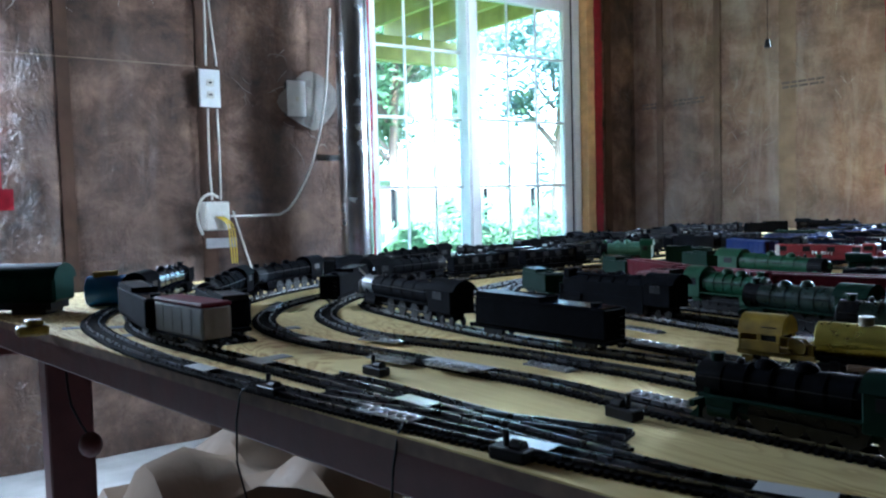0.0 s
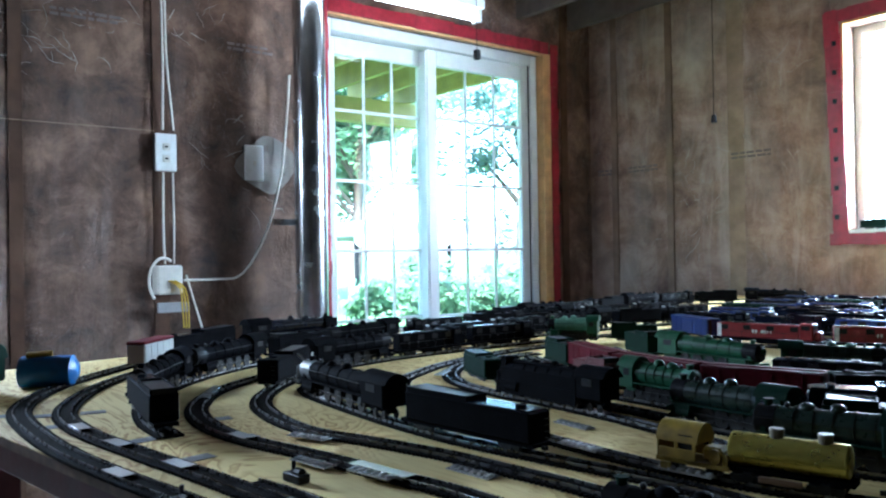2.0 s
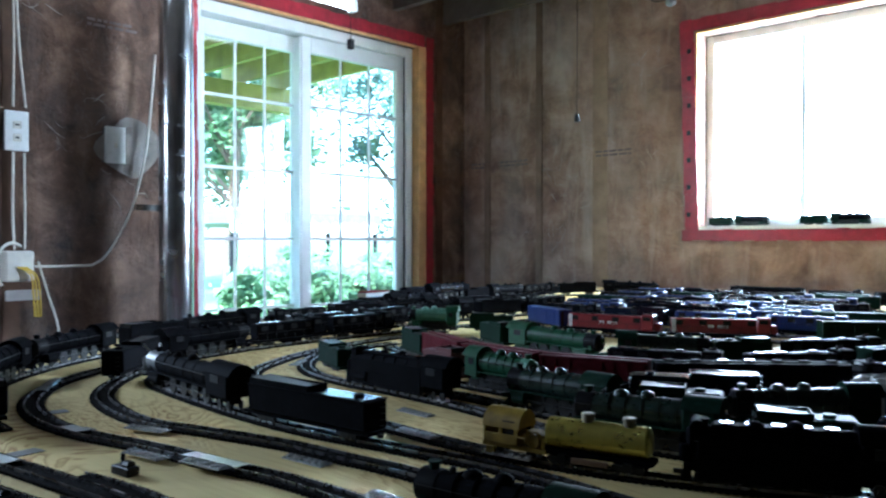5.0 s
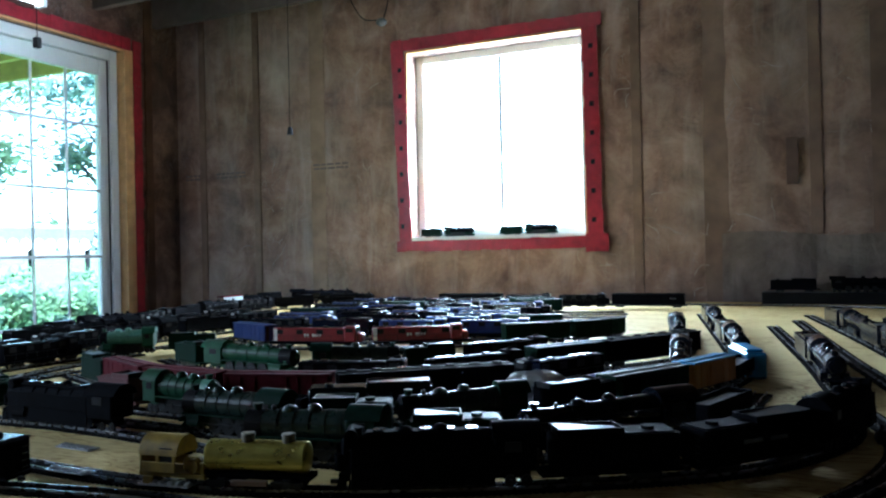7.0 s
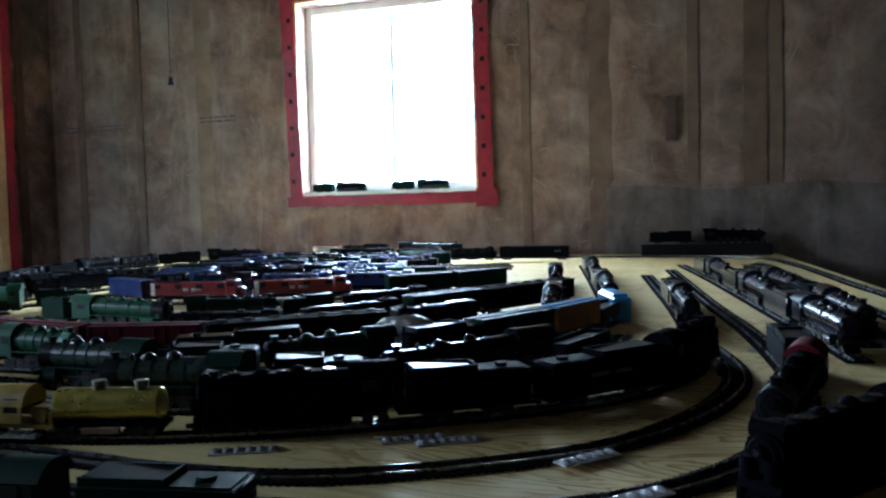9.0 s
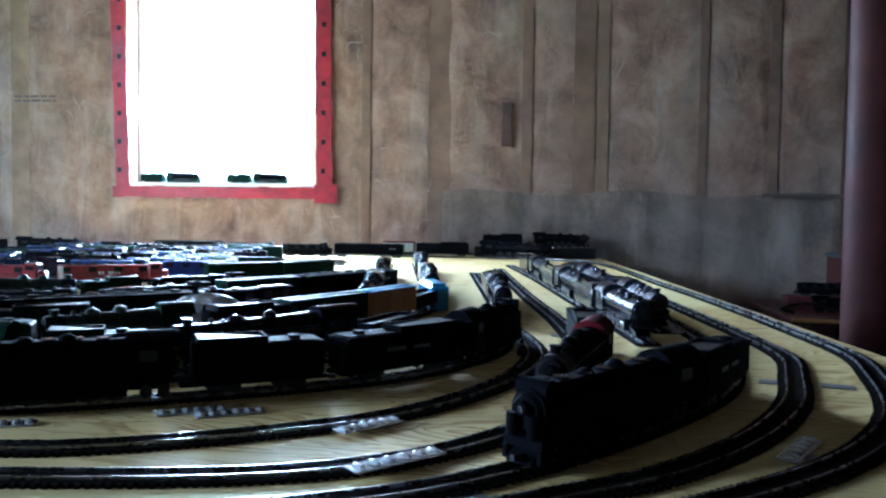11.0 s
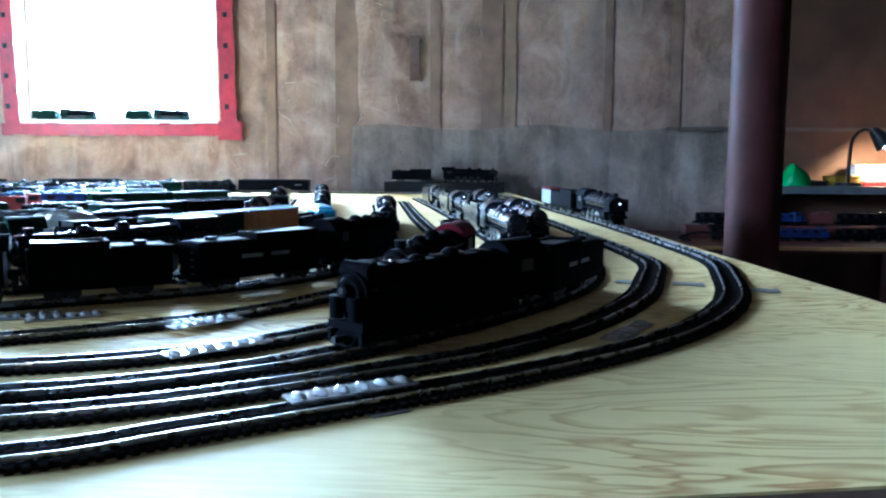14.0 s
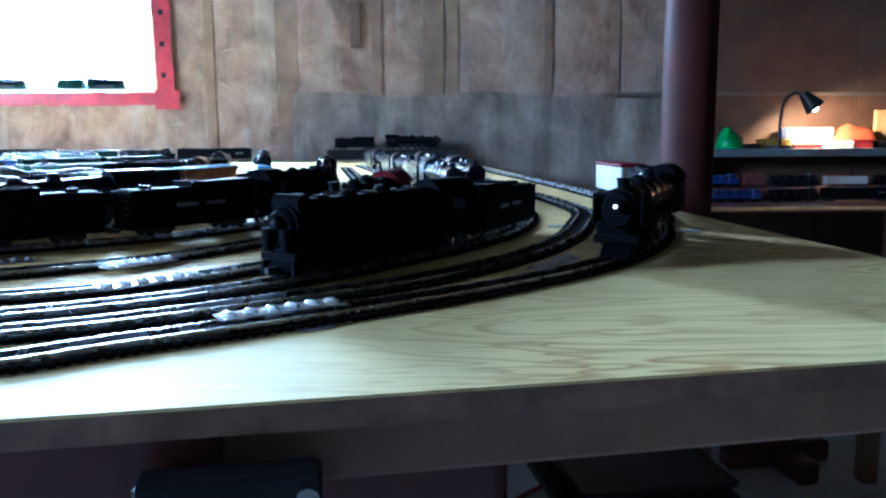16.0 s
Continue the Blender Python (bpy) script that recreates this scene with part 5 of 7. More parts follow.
MAKERS = {
    "A": (lambda: steam(LOCO_BLACK, LOCO_BLACK, "black steam locomotive model with a grey smokebox front", 0.31, front=LOCO_GREY), 0.325, 0.15),
    "T": (lambda: tender(LOCO_BLACK, "long black tender with pale deck sheets", 0.205), 0.215, 0.13),
    "F": (lambda: steam(LOCO_BLACK, LOCO_BLACK, "tall black shrouded steam locomotive on the inner curve", 0.235, skirt=True, front=LOCO_BLACK), 0.222, 0.11),
    "S": (lambda: steam(LOCO_BLACK, LOCO_BLACK, "black steam locomotive model standing on the layout"), 0.25, 0.12),
    "t": (lambda: tender(LOCO_BLACK, "black coal tender coupled behind its locomotive"), 0.175, 0.11),
    "X": (lambda: steam(LOCO_GLOSS, LOCO_GLOSS, "glossy black steam locomotive model reflecting the window", front=LOCO_GLOSS), 0.25, 0.12),
    "u": (lambda: tender(LOCO_GLOSS, "glossy black tender behind a shiny locomotive"), 0.175, 0.11),
    "s": (lambda: low(steam, DGREEN, LOCO_BLACK, "small black steam locomotive with a dark green cab", 0.165), 0.155, 0.08),
    "v": (lambda: low(tender, DGREEN, "short dark green tender heaped with coal", 0.115), 0.12, 0.05),
    "G": (lambda: steam(GREEN, GREEN, "green steam locomotive model in the middle rows"), 0.25, 0.12),
    "g": (lambda: tender(GREEN, "green tender behind a green locomotive"), 0.175, 0.11),
    "W": (lambda: steam(LOCO_BLACK, LOCO_BLACK, "black steam locomotive model with a dark red cab roof", red_cab=True), 0.25, 0.12),
    "R": (lambda: diesel(RED, "bright red diesel locomotive with white lettering bars", 0.235, mark=True), 0.245, 0.16),
    "D": (lambda: diesel(LOCO_BLACK, "black hood diesel locomotive model"), 0.21, 0.13),
    "N": (lambda: diesel(DGREEN, "dark green hood diesel locomotive model"), 0.21, 0.13),
    "L": (lambda: diesel(BLUE, "blue hood diesel locomotive among the packed rows", 0.20), 0.21, 0.13),
    "b": (lambda: boxcar(BLUE, "blue boxcar at the end of a row"), 0.165, 0.10),
    "e": (lambda: boxcar(DRED, "dark red boxcar in the middle rows"), 0.165, 0.10),
    "k": (lambda: boxcar(LOCO_BLACK, "long black car with a cluttered machine roof", 0.255, machine=True), 0.265, 0.17),
    "n": (lambda: boxcar(DGREEN, "dark green ribbed boxcar"), 0.165, 0.10),
    "o": (lambda: boxcar(ORANGE, "orange boxcar with a pale blue roof", 0.125, LBLUE), 0.135, 0.08),
    "M": (lambda: steam(LOCO_BLACK, LOCO_BLACK, "tall black shrouded steam locomotive beside the yard", 0.20, skirt=True, front=LOCO_BLACK), 0.186, 0.10),
    "m": (lambda: tender(LOCO_BLACK, "tall black tender with a shiny deck", 0.130), 0.128, 0.08),
    "P": (lambda: tender(LOCO_BLACK, "tall black tender with dull lettering bars", 0.155, True), 0.152, 0.09),
    "p": (lambda: steam(LOCO_BLACK, LOCO_BLACK, "black steam locomotive on the yard curve", 0.20, skirt=True, front=LOCO_BLACK), 0.19, 0.09),
    "H": (lambda: steam(DGREEN, PALEDG, "dark green steam locomotive packed in the rows", 0.175), 0.18, 0.09),
    "h": (lambda: tender(DGREEN, "dark green tender packed in the rows", 0.105), 0.11, 0.05),
    "E": (lambda: tender(DREDT, "dull red tender behind a green locomotive", 0.085), 0.09, 0.04),
    "J": (lambda: steam(GREEN, GREEN, "small green steam locomotive with a pale smokebox", 0.135, front=PALEG), 0.14, 0.07),
    "i": (lambda: steam(GREEN, PALEG, "pale green steam locomotive on the far curve", 0.135), 0.14, 0.07),
    "w": (lambda: boxcar(CREAM, "white coach with a red stripe on the bench", 0.17, roof=DRED), 0.18, 0.11),
    "q": (lambda: gondola(BLUE, "low blue gondola car with a dark load"), 0.14, 0.08),
    "Q": (lambda: gondola(LOCO_BLACK, "low black gondola car with a dark load"), 0.14, 0.08),
}


def vehicle(kind, m):
    make, length, base = MAKERS[kind]
    if kind in PROTO:
        return copy_thing(PROTO[kind], m)
    PROTO[kind] = make()
    PROTO[kind].matrix_basis = m
    return PROTO[kind]


def chain(way, s, kinds, gap=0.006, back=False):
    """Vehicles coupled along a way from s; back: each faces against the way. A space leaves room."""
    for k in kinds:
        if k == " ":
            s += 0.06
            continue
        _, length, base = MAKERS[k]
        vehicle(k, way.stand(s + length / 2, base, TOP, back))
        s += length + gap


def near_s(way, x, y):
    return way.s[min(range(len(way.p)), key=lambda i: (way.p[i].x - x) ** 2 + (way.p[i].y - y) ** 2)]


chain(E1, near_s(E1, 1.345, 1.225), "AT", back=True)
chain(C1, near_s(C1, 1.19, 0.47), "sv", back=True)
chain(C1, near_s(C1, 1.352, -0.112) + 0.024, "FP", 0.0, back=True)
chain(T2, 0.0, "TSStSDtSDD", back=True)
chain(D1, near_s(D1, 2.1, 1.48), "DDSt", back=True)
chain(C1, near_s(C1, 2.9, 1.53), "DtSDD")
chain(T3, 0.0, "tSDtSDtS")
chain(I1, near_s(I1, 1.442, 0.362), "Mm", 0.0, back=True)
chain(I1, near_s(I1, 1.606, 0.066), "Pp", 0.0)
chain(H1, near_s(H1, 1.557, 0.985), "F", 0.0, back=True)
chain(H1, near_s(H1, 1.517, 0.545), "Hh", 0.002, back=True)
chain(H1, near_s(H1, 1.600, 0.255), "XQ", back=True)
chain(G1, near_s(G1, 1.597, 0.70), "HhHt", 0.002, back=True)
chain(G1, near_s(G1, 1.86, 0.212), "no", back=True)
chain(G1, near_s(G1, 2.14, 0.085), "Q")
chain(ROWS_IN[0], near_s(ROWS_IN[0], 1.690, 0.945), "EJQu", 0.002)
chain(ROWS_IN[0], near_s(ROWS_IN[0], 1.94, 0.265), "q")
chain(ROWS_IN[1], near_s(ROWS_IN[1], 1.86, 1.19), "heeekD", 0.004, back=True)
chain(ROWS_IN[2], near_s(ROWS_IN[2], 2.075, 1.15), "hGHhD", 0.002)
chain(ROWS_IN[3], 0.02, "DDnk", 0.005)
chain(ROWS_IN[4], near_s(ROWS_IN[4], 2.46, 1.325), "bRR", 0.004)
chain(Way([(2.14, 1.50), (2.20, 1.40), (2.28, 1.29), (2.34, 1.2)]), 0.02, "iv", back=True)
chain(Way([(2.55, 0.62), (2.72, 0.44), (2.95, 0.36), (3.2, 0.4)]), 0.0, "nn")
F1, F2 = Way([(2.08, 0.145), (2.6, 0.225), (3.5, 0.38)]), Way([(2.38, 0.075), (2.9, 0.17), (3.6, 0.30)])
chain(F1, 0.02, "Xu Xu", back=True)
chain(F2, 0.02, "Xu Xu", back=True)
chain(E1, near_s(E1, 2.14, -0.08), "Xu", back=True)
S1, S2 = Way([(1.93, -0.285), (2.45, -0.21), (3.0, -0.13), (3.6, -0.03)]), Way([(2.05, -0.325), (2.6, -0.26), (3.2, -0.17)])
chain(S1, 0.03, "XuXuXu", back=True)
chain(S2, 0.03, "XuXu", back=True)
chain(D1, near_s(D1, 1.50, -0.14), "Wt", back=True)
r = random.Random(7)
for i in range(9):
    xx = 2.62 + i * 0.115
    ww = Way([(xx - 0.03, 1.42 + 0.03 * i), (xx, 1.1), (xx + 0.06, 0.75), (xx + 0.13, 0.52)])
    track([tuple(q)[:2] for q in ww.p[::6]])
    chain(ww, r.uniform(0, 0.06), [r.choice("LLDDLXuDn") for _ in range(4)])
chain(Way([(3.76, 1.35), (3.80, 0.95), (3.82, 0.4)]), 0.0, "kDDk")
SIZE[0] = Matrix.Identity(4)
solid("timber_riser", bx(B(), 4.145, 4.225, -0.36, 0.14, TOP, TOP + 0.045, 0.003), BLACKP, "dark timber riser block under a locomotive", "block")
SIZE[0] = STOCK
for kk, yy, dd in (("S", -0.21, -90), ("t", 0.02, -90)):
    vehicle(kk, pose(4.185, yy, TOP + 0.0395, 0, 0, dd))

# the yellow switcher and tank car
yp = I1.stand(near_s(I1, 1.398, 0.528), 0.04, TOP, True)
y = yard_engine("small yellow switcher with a weathered cab")
y.matrix_basis = yp
k = tank_car("pale yellow tank car with two tan domes")
k.matrix_basis = I1.stand(near_s(I1, 1.415, 0.435), 0.07, TOP, True)
# a lone tender standing on the inner curve
vehicle("v", Matrix.Translation((1.625, 1.12, TOP)) @ Matrix.Rotation(radians(70), 4, "Z"))
# two small engines on the window sill
for yy, a in ((1.53, -90), (1.11, -90)):
    e = vehicle("s", Matrix.Translation((XW + 0.02, yy, WIN[2] + 0.004 - 0.005)) @ Matrix.Rotation(radians(a), 4, "Z"))
    v = vehicle("v", Matrix.Translation((XW + 0.02, yy + (0.137 if a < 0 else -0.137), WIN[2] + 0.004 - 0.005)) @ Matrix.Rotation(radians(a), 4, "Z"))
SIZE[0] = Matrix.Identity(4)


# ---------------------------------------------------------------- small things on the table
def rail_clip(x, y, ang, l=0.055):
    c = thing("rail_clip", "clear ribbed plastic strip beside the track", "plastic strip", pose(x, y, TOP + rest_height(x, y), 0, 0, ang), "plastic strips")
    part("strip", bx(B(), -l / 2, l / 2, -0.009, 0.009, 0.0001, 0.0018, 0.0005), BUBBLE, c)
    if l not in PROTO:
        PROTO[l] = finish("blister", ball(B(), (0, 0, 0), 0.0042, 1, 1.6, 0.6, 8, 6), BUBBLE)
    for i in range(6):
        piece("blister", PROTO[l], c, Matrix.Translation((-l / 2 + l * (i + 0.5) / 6, 0, 0.002)))


def ang_at(x, y):
    best, a = 9, 0
    for w in (MAIN, OUTER, B2, C1, D1, E1, I1):
        for p, q in zip(w.p[::2], w.p[2::2]):
            d = (p.x - x) ** 2 + (p.y - y) ** 2
            if d < best:
                best, a = d, math.degrees(math.atan2(q.y - p.y, q.x - p.x))
    return a


def rest_height(x, y):
    """Top of what lies under a small strip: rails, sleeper ends or bare plywood."""
    d = min(min((p.x - x) ** 2 + (p.y - y) ** 2 for p in w.p) for w in (MAIN, OUTER, B2, C1, D1, E1, I1, H1, T2)) ** 0.5
    return 0.006 if d < 0.020 else 0.0032 if d < 0.028 else 0.0


for x, y in ((1.48, 0.13), (1.45, 0.0), (1.355, -0.04), (1.258, -0.145), (1.45, -0.335), (1.185, 0.925), (1.13, 0.815), (1.01, 0.62), (1.24, 0.685), (1.21, 0.52), (1.48, 0.77), (1.385, 0.67), (1.385, 0.535), (1.41, 0.30), (1.48, 0.165),
             (1.22, 1.32), (1.61, 1.21), (1.97, -0.20), (2.08, -0.34), (1.15, 0.73)):
    rail_clip(x, y, ang_at(x, y), 0.075 if y < 0 else 0.06)
for x, y in ((0.92, 1.35), (0.97, 1.31), (0.96, 1.22), (1.03, 1.29), (1.03, 1.06), (1.15, 1.12), (1.13, 0.99), (1.23, 0.88), (1.27, 0.69), (1.05, 0.93), (1.25, -0.16), (1.30, -0.10), (1.42, -0.345), (1.70, -0.45), (1.66, -0.515), (1.71, -0.39), (2.0, -0.17)):
    bm = bx(B(), -0.017, 0.017, -0.011, 0.011, 0.0002, 0.0008)
    solid("tape_patch", bm, GREYTAPE, "small grey tape patch holding track", "tape", group="tape patches").matrix_basis = pose(x, y, TOP, 0, 0, ang_at(x, y) + 90)


track([(1.05, 0.79), (1.062, 0.72), (1.066, 0.66), (1.072, 0.59), (1.08, 0.52), (1.085, 0.45)], label="short crossover track between the two near loops")
track([(1.005, 0.73), (1.03, 0.66), (1.058, 0.60), (1.085, 0.54), (1.115, 0.47)], label="short crossover track between the two near loops")


def switch_motor(x, y):
    s = thing("switch_machine", "small black turnout motor beside the track", "turnout motor", pose(x, y, TOP, 0, 0, ang_at(x, y)), "turnout motors")
    part("case", bx(B(), -0.014, 0.014, -0.007, 0.007, 0.0003, 0.009, 0.001), BLACKP, s)
    part("lever", cy(B(), (0.004, 0, 0.009), (0.004, 0, 0.020), 0.0022, seg=8), BLACKP, s)
    part("coil", cy(B(), (-0.010, 0, 0.0095), (-0.001, 0, 0.0095), 0.005, seg=10), BLACKP, s)


for x, y in ((0.975, 0.765), (1.025, 0.49), (1.155, 0.51), (1.09, 0.775), (1.83, -0.115)):
    switch_motor(x, y)

for x, y in ((0.975, 1.18), (0.98, 1.05), (0.96, 0.90), (1.01, 0.91), (1.21, 1.28), (1.10, 0.97), (1.11, 0.76), (1.145, 0.72), (1.10, 0.64), (1.02, 0.50), (1.52, 0.80), (1.10, 0.33), (1.33, 1.13)):
    w = min((MAIN, OUTER, C1, D1, E1, I1, H1, T2, B2), key=lambda q: min((p.x - x) ** 2 + (p.y - y) ** 2 for p in q.p))
    tie = solid("joint_tape", bx(B(), -0.021, 0.021, -0.0085, 0.0085, 0.0059, 0.0064), FOIL, "shiny tape across a rail joint, whitened for its glint", "tape", group="joint tapes")
    tie.matrix_basis = w.stand(near_s(w, x, y), 0.04)

pb = thing("parts_box", "clear plastic parts box holding white fittings", "box", pose(1.80, 0.29, TOP, 0, 0, -60))
part("tray", bx(B(), -0.05, 0.05, -0.02, 0.02, 0.0, 0.048, 0.002), BUBBLE, pb)
bm = B()
bmesh.ops.create_icosphere(bm, subdivisions=3, radius=1.0, matrix=Matrix.LocRotScale((0, 0, 0.056), None, (0.040, 0.018, 0.012)))
r = random.Random(3)
for v in bm.verts:
    v.co.x += r.uniform(-0.004, 0.004)
    v.co.y += r.uniform(-0.003, 0.003)
    v.co.z = max(0.0482, v.co.z + r.uniform(-0.004, 0.004))
part("bag", bm, WHITE, pb, "crumpled white plastic bag")
bg = thing("blue_car_shell", "light blue car shell on the far curve", "car shell", pose(2.31, 0.065, TOP, 0, 0, 20))
part("shell", bx(B(), -0.06, 0.06, -0.017, 0.017, 0.0, 0.045, 0.003), LBLUE, bg)
part("roof", bx(B(), -0.05, 0.05, -0.014, 0.014, 0.0452, 0.050, 0.002), LBLUE, bg)

# the left end: a large green model coach body, blue bundle, yellow bits
COACHG = mat("dark green coach paint", (0.004, 0.018, 0.012), 0.5, 0, 0.3, 60, spec=0.04)
lg = thing("green_coach", "large dark green coach model by the table end", "coach", pose(0.845, 1.645, TOP, 0, 0, -39))
part("body", bx(B(), -0.13, 0.13, -0.033, 0.033, 0.020, 0.066, 0.004), COACHG, lg)
bm = B()
cy(bm, (-0.132, 0, 0.058), (0.132, 0, 0.058), 0.035, seg=24)
for v in bm.verts:
    v.co.z = max(0.058, 0.058 + (v.co.z - 0.058) * 0.75)
part("roof", bm, COACHG, lg)
part("underframe", bx(B(), -0.12, 0.12, -0.028, 0.028, 0.008, 0.0198), BLACKP, lg)
for xx in (-0.08, 0.08):
    part("bogie", bx(B(), xx - 0.03, xx + 0.03, -0.026, 0.026, 0.0, 0.0078), WHEEL, lg)
bm = B()
for i in range(4):
    bx(bm, -0.03 + i * 0.012, -0.024 + i * 0.012, -0.0345, -0.0332, 0.062, 0.067)
part("lettering", bm, CABLE, lg, "pale lettering bars")
bl = thing("blue_roll", "blue plastic bundle tied with yellow", "bundle", pose(1.035, 1.60, TOP, 0, 0, -30))
part("roll", cy(cy(B(), (-0.045, 0, 0.027), (0.040, 0, 0.027), 0.027, seg=24), (0.040, 0, 0.027), (0.048, 0, 0.027), 0.026, 0.014, 24), ROLLB, bl, "bright blue roll")
part("tie", cy(B(), (-0.035, -0.006, 0.055), (0.005, 0.004, 0.056), 0.007, seg=10), YELLOW, bl, "yellow tie")
yb = thing("yellow_parts", "small heap of yellow brass parts on plywood", "parts", pose(0.86, 1.32, TOP))
part("brass_block", bx(bx(B(), -0.02, 0.02, -0.012, 0.012, 0, 0.014, 0.003), -0.008, 0.014, -0.008, 0.016, 0.0141, 0.022, 0.002), YELLOW, yb)


# ---------------------------------------------------------------- things on the walls
def duct():
    d = thing("air_duct", "shiny galvanised round air duct rising to ceiling", "duct")
    bm = B()
    cy(bm, (2.34, 3.05, 0.02), (2.34, 3.05, CEIL - 0.21), 0.068, seg=32)
    part("pipe", bm, DUCT, d)
    for z in (0.75, 1.9):
        part("seam_ring", cy(B(), (2.34, 3.05, z), (2.34, 3.05, z + 0.012), 0.0695, seg=32), DUCT, d)
    part("bracket", bx(B(), 2.20, 2.34, 3.115, 3.135, 1.12, 1.145), DUCT, d)


duct()


def outlet(x, z, label, sockets=True):
    o = thing("wall_outlet", label, "outlet", pose(x, YW - 0.038, z))
    part("plate", bx(B(), -0.042, 0.042, -0.012, 0.0, -0.075, 0.075, 0.003), WHITE, o)
    part("box", bx(B(), -0.038, 0.038, 0.0005, 0.036, -0.07, 0.07), BLACKP, o)
    if sockets:
        for zz in (-0.026, 0.022):
            part("socket", bx(B(), -0.014, 0.014, -0.0155, -0.0125, zz - 0.014, zz + 0.014, 0.003), CABLE, o)
            part("slot", bx(B(), -0.007, 0.007, -0.0163, -0.0157, zz - 0.003, zz + 0.004), BLACKP, o)
    else:
        part("switch", bx(B(), -0.006, 0.006, -0.018, -0.0125, -0.012, 0.008, 0.002), CABLE, o)


outlet(1.80, 1.41, "white duplex outlet plate on the polythene")
PATCHM = mat("grey cut polythene patch", (0.22, 0.19, 0.165), 0.3, 0, 0.5, 12, 0.4, 0.6)
bm = B()
cy(bm, (2.235, YW - 0.035, 1.395), (2.235, YW - 0.032, 1.395), 0.125, 0.125, 22)
for v in bm.verts:
    q = math.atan2(v.co.z - 1.395, v.co.x - 2.235)
    v.co.x += 0.02 * math.sin(3 * q + 1)
    v.co.z += 0.012 * math.sin(2 * q) - 0.01
solid("cut_patch", bm, PATCHM, "greyish cut patch of polythene round a switch", "patch", "structure")
outlet(2.175, 1.39, "white switch plate beside a cut in polythene", False)
jb = thing("junction_box", "open white junction box with yellow wires and cable coil", "junction box", pose(1.80, YW - 0.045, 0.90))
part("case", bx(B(), -0.05, 0.05, -0.035, 0.04, -0.055, 0.06, 0.006), CABLE, jb)
part("terminal_strip", bx(B(), -0.055, 0.07, -0.05, -0.036, -0.125, -0.085, 0.002), BUBBLE, jb, "clear screw terminal strip")
for i in range(3):
    wire("yellow_wire", [(-0.01 + i * 0.012, -0.04, 0.0), (0.03 + i * 0.01, -0.055, -0.03), (0.04 + i * 0.012, -0.05, -0.1), (0.05 + i * 0.01, -0.04, -0.19)], 0.003, YWIRE, parent=jb)
wire("cable_coil", [(-0.03 + 0.07 * math.cos(a) * 0.8, -0.045, 0.0 + 0.09 * math.sin(a)) for a in [i * 0.5 for i in range(2, 9)]], 0.006, CABLE, parent=jb)
wire("wall_cable", [(1.785, YW - 0.05, 2.2), (1.79, YW - 0.05, 1.8), (1.787, YW - 0.05, 1.5)], 0.0045, CABLE, "white cable stapled down the stud", "cable")
wire("wall_cable", [(1.80, YW - 0.05, 2.2), (1.805, YW - 0.05, 1.8), (1.83, YW - 0.05, 1.5)], 0.0045, CABLE, "white cable stapled down the stud", "cable")
wire("wall_cable", [(1.787, YW - 0.05, 1.33), (1.785, YW - 0.05, 1.1), (1.79, YW - 0.05, 0.965)], 0.0045, CABLE, "white cable between outlet and junction box", "cable")
wire("wall_cable", [(1.825, YW - 0.05, 1.33), (1.827, YW - 0.05, 1.1), (1.825, YW - 0.05, 0.965)], 0.0045, CABLE, "white cable between outlet and junction box", "cable")
wire("wall_cable", [(1.86, YW - 0.06, 0.90), (2.0, YW - 0.06, 0.90), (2.11, YW - 0.06, 0.92), (2.22, YW - 0.07, 1.1), (2.29, YW - 0.07, 1.35), (2.32, YW - 0.07, 1.6), (2.335, YW - 0.07, 1.78)], 0.005, CABLE, "white cable looping up beside the duct", "cable")
wire("wall_cable", [(1.87, YW - 0.06, 0.92), (1.90, YW - 0.07, 0.8), (1.94, YW - 0.07, 0.66), (1.93, YW - 0.06, 0.60)], 0.004, CABLE, "white cable hanging below the junction box", "cable")
# lap of the sheet, printed lines, stud shadows as real battens
solid("polythene_lap", bx(B(), 1.0, 1.76, YW - 0.034, YW - 0.032, 1.493, 1.497), STUDM, "folded lap of the polythene sheet", "seam", "structure")


def print_bars(p, along, w):
    o = thing("printed_line", "faded grey printing on the polythene", "printing", group="printed lines", kind="structure")
    r = random.Random(int(p[0] * 100 + p[1] * 37))
    for row, dz in ((0, 0.0), (1, -0.02)):
        x = 0.0
        while x < w:
            l = r.uniform(0.012, 0.05)
            if along == "x":
                bm = bx(B(), p[0] + x, p[0] + x + l, p[1] - 0.001, p[1], p[2] + dz, p[2] + dz + 0.011)
            else:
                bm = bx(B(), p[0] - 0.001, p[0], p[1] + x, p[1] + x + l, p[2] + dz, p[2] + dz + 0.011)
            part("print_bar", bm, INK, o)
            x += l + 0.008


print_bars((1.38, YW - 0.05, 1.91), "x", 0.22)
print_bars((2.06, YW - 0.05, 1.88), "x", 0.18)
for yy, zz in ((2.12, 1.46), (2.78, 1.45), (3.10, 1.45)):
    print_bars((XW - 0.034, yy, zz), "y", 0.2 if yy < 3 else 0.1)
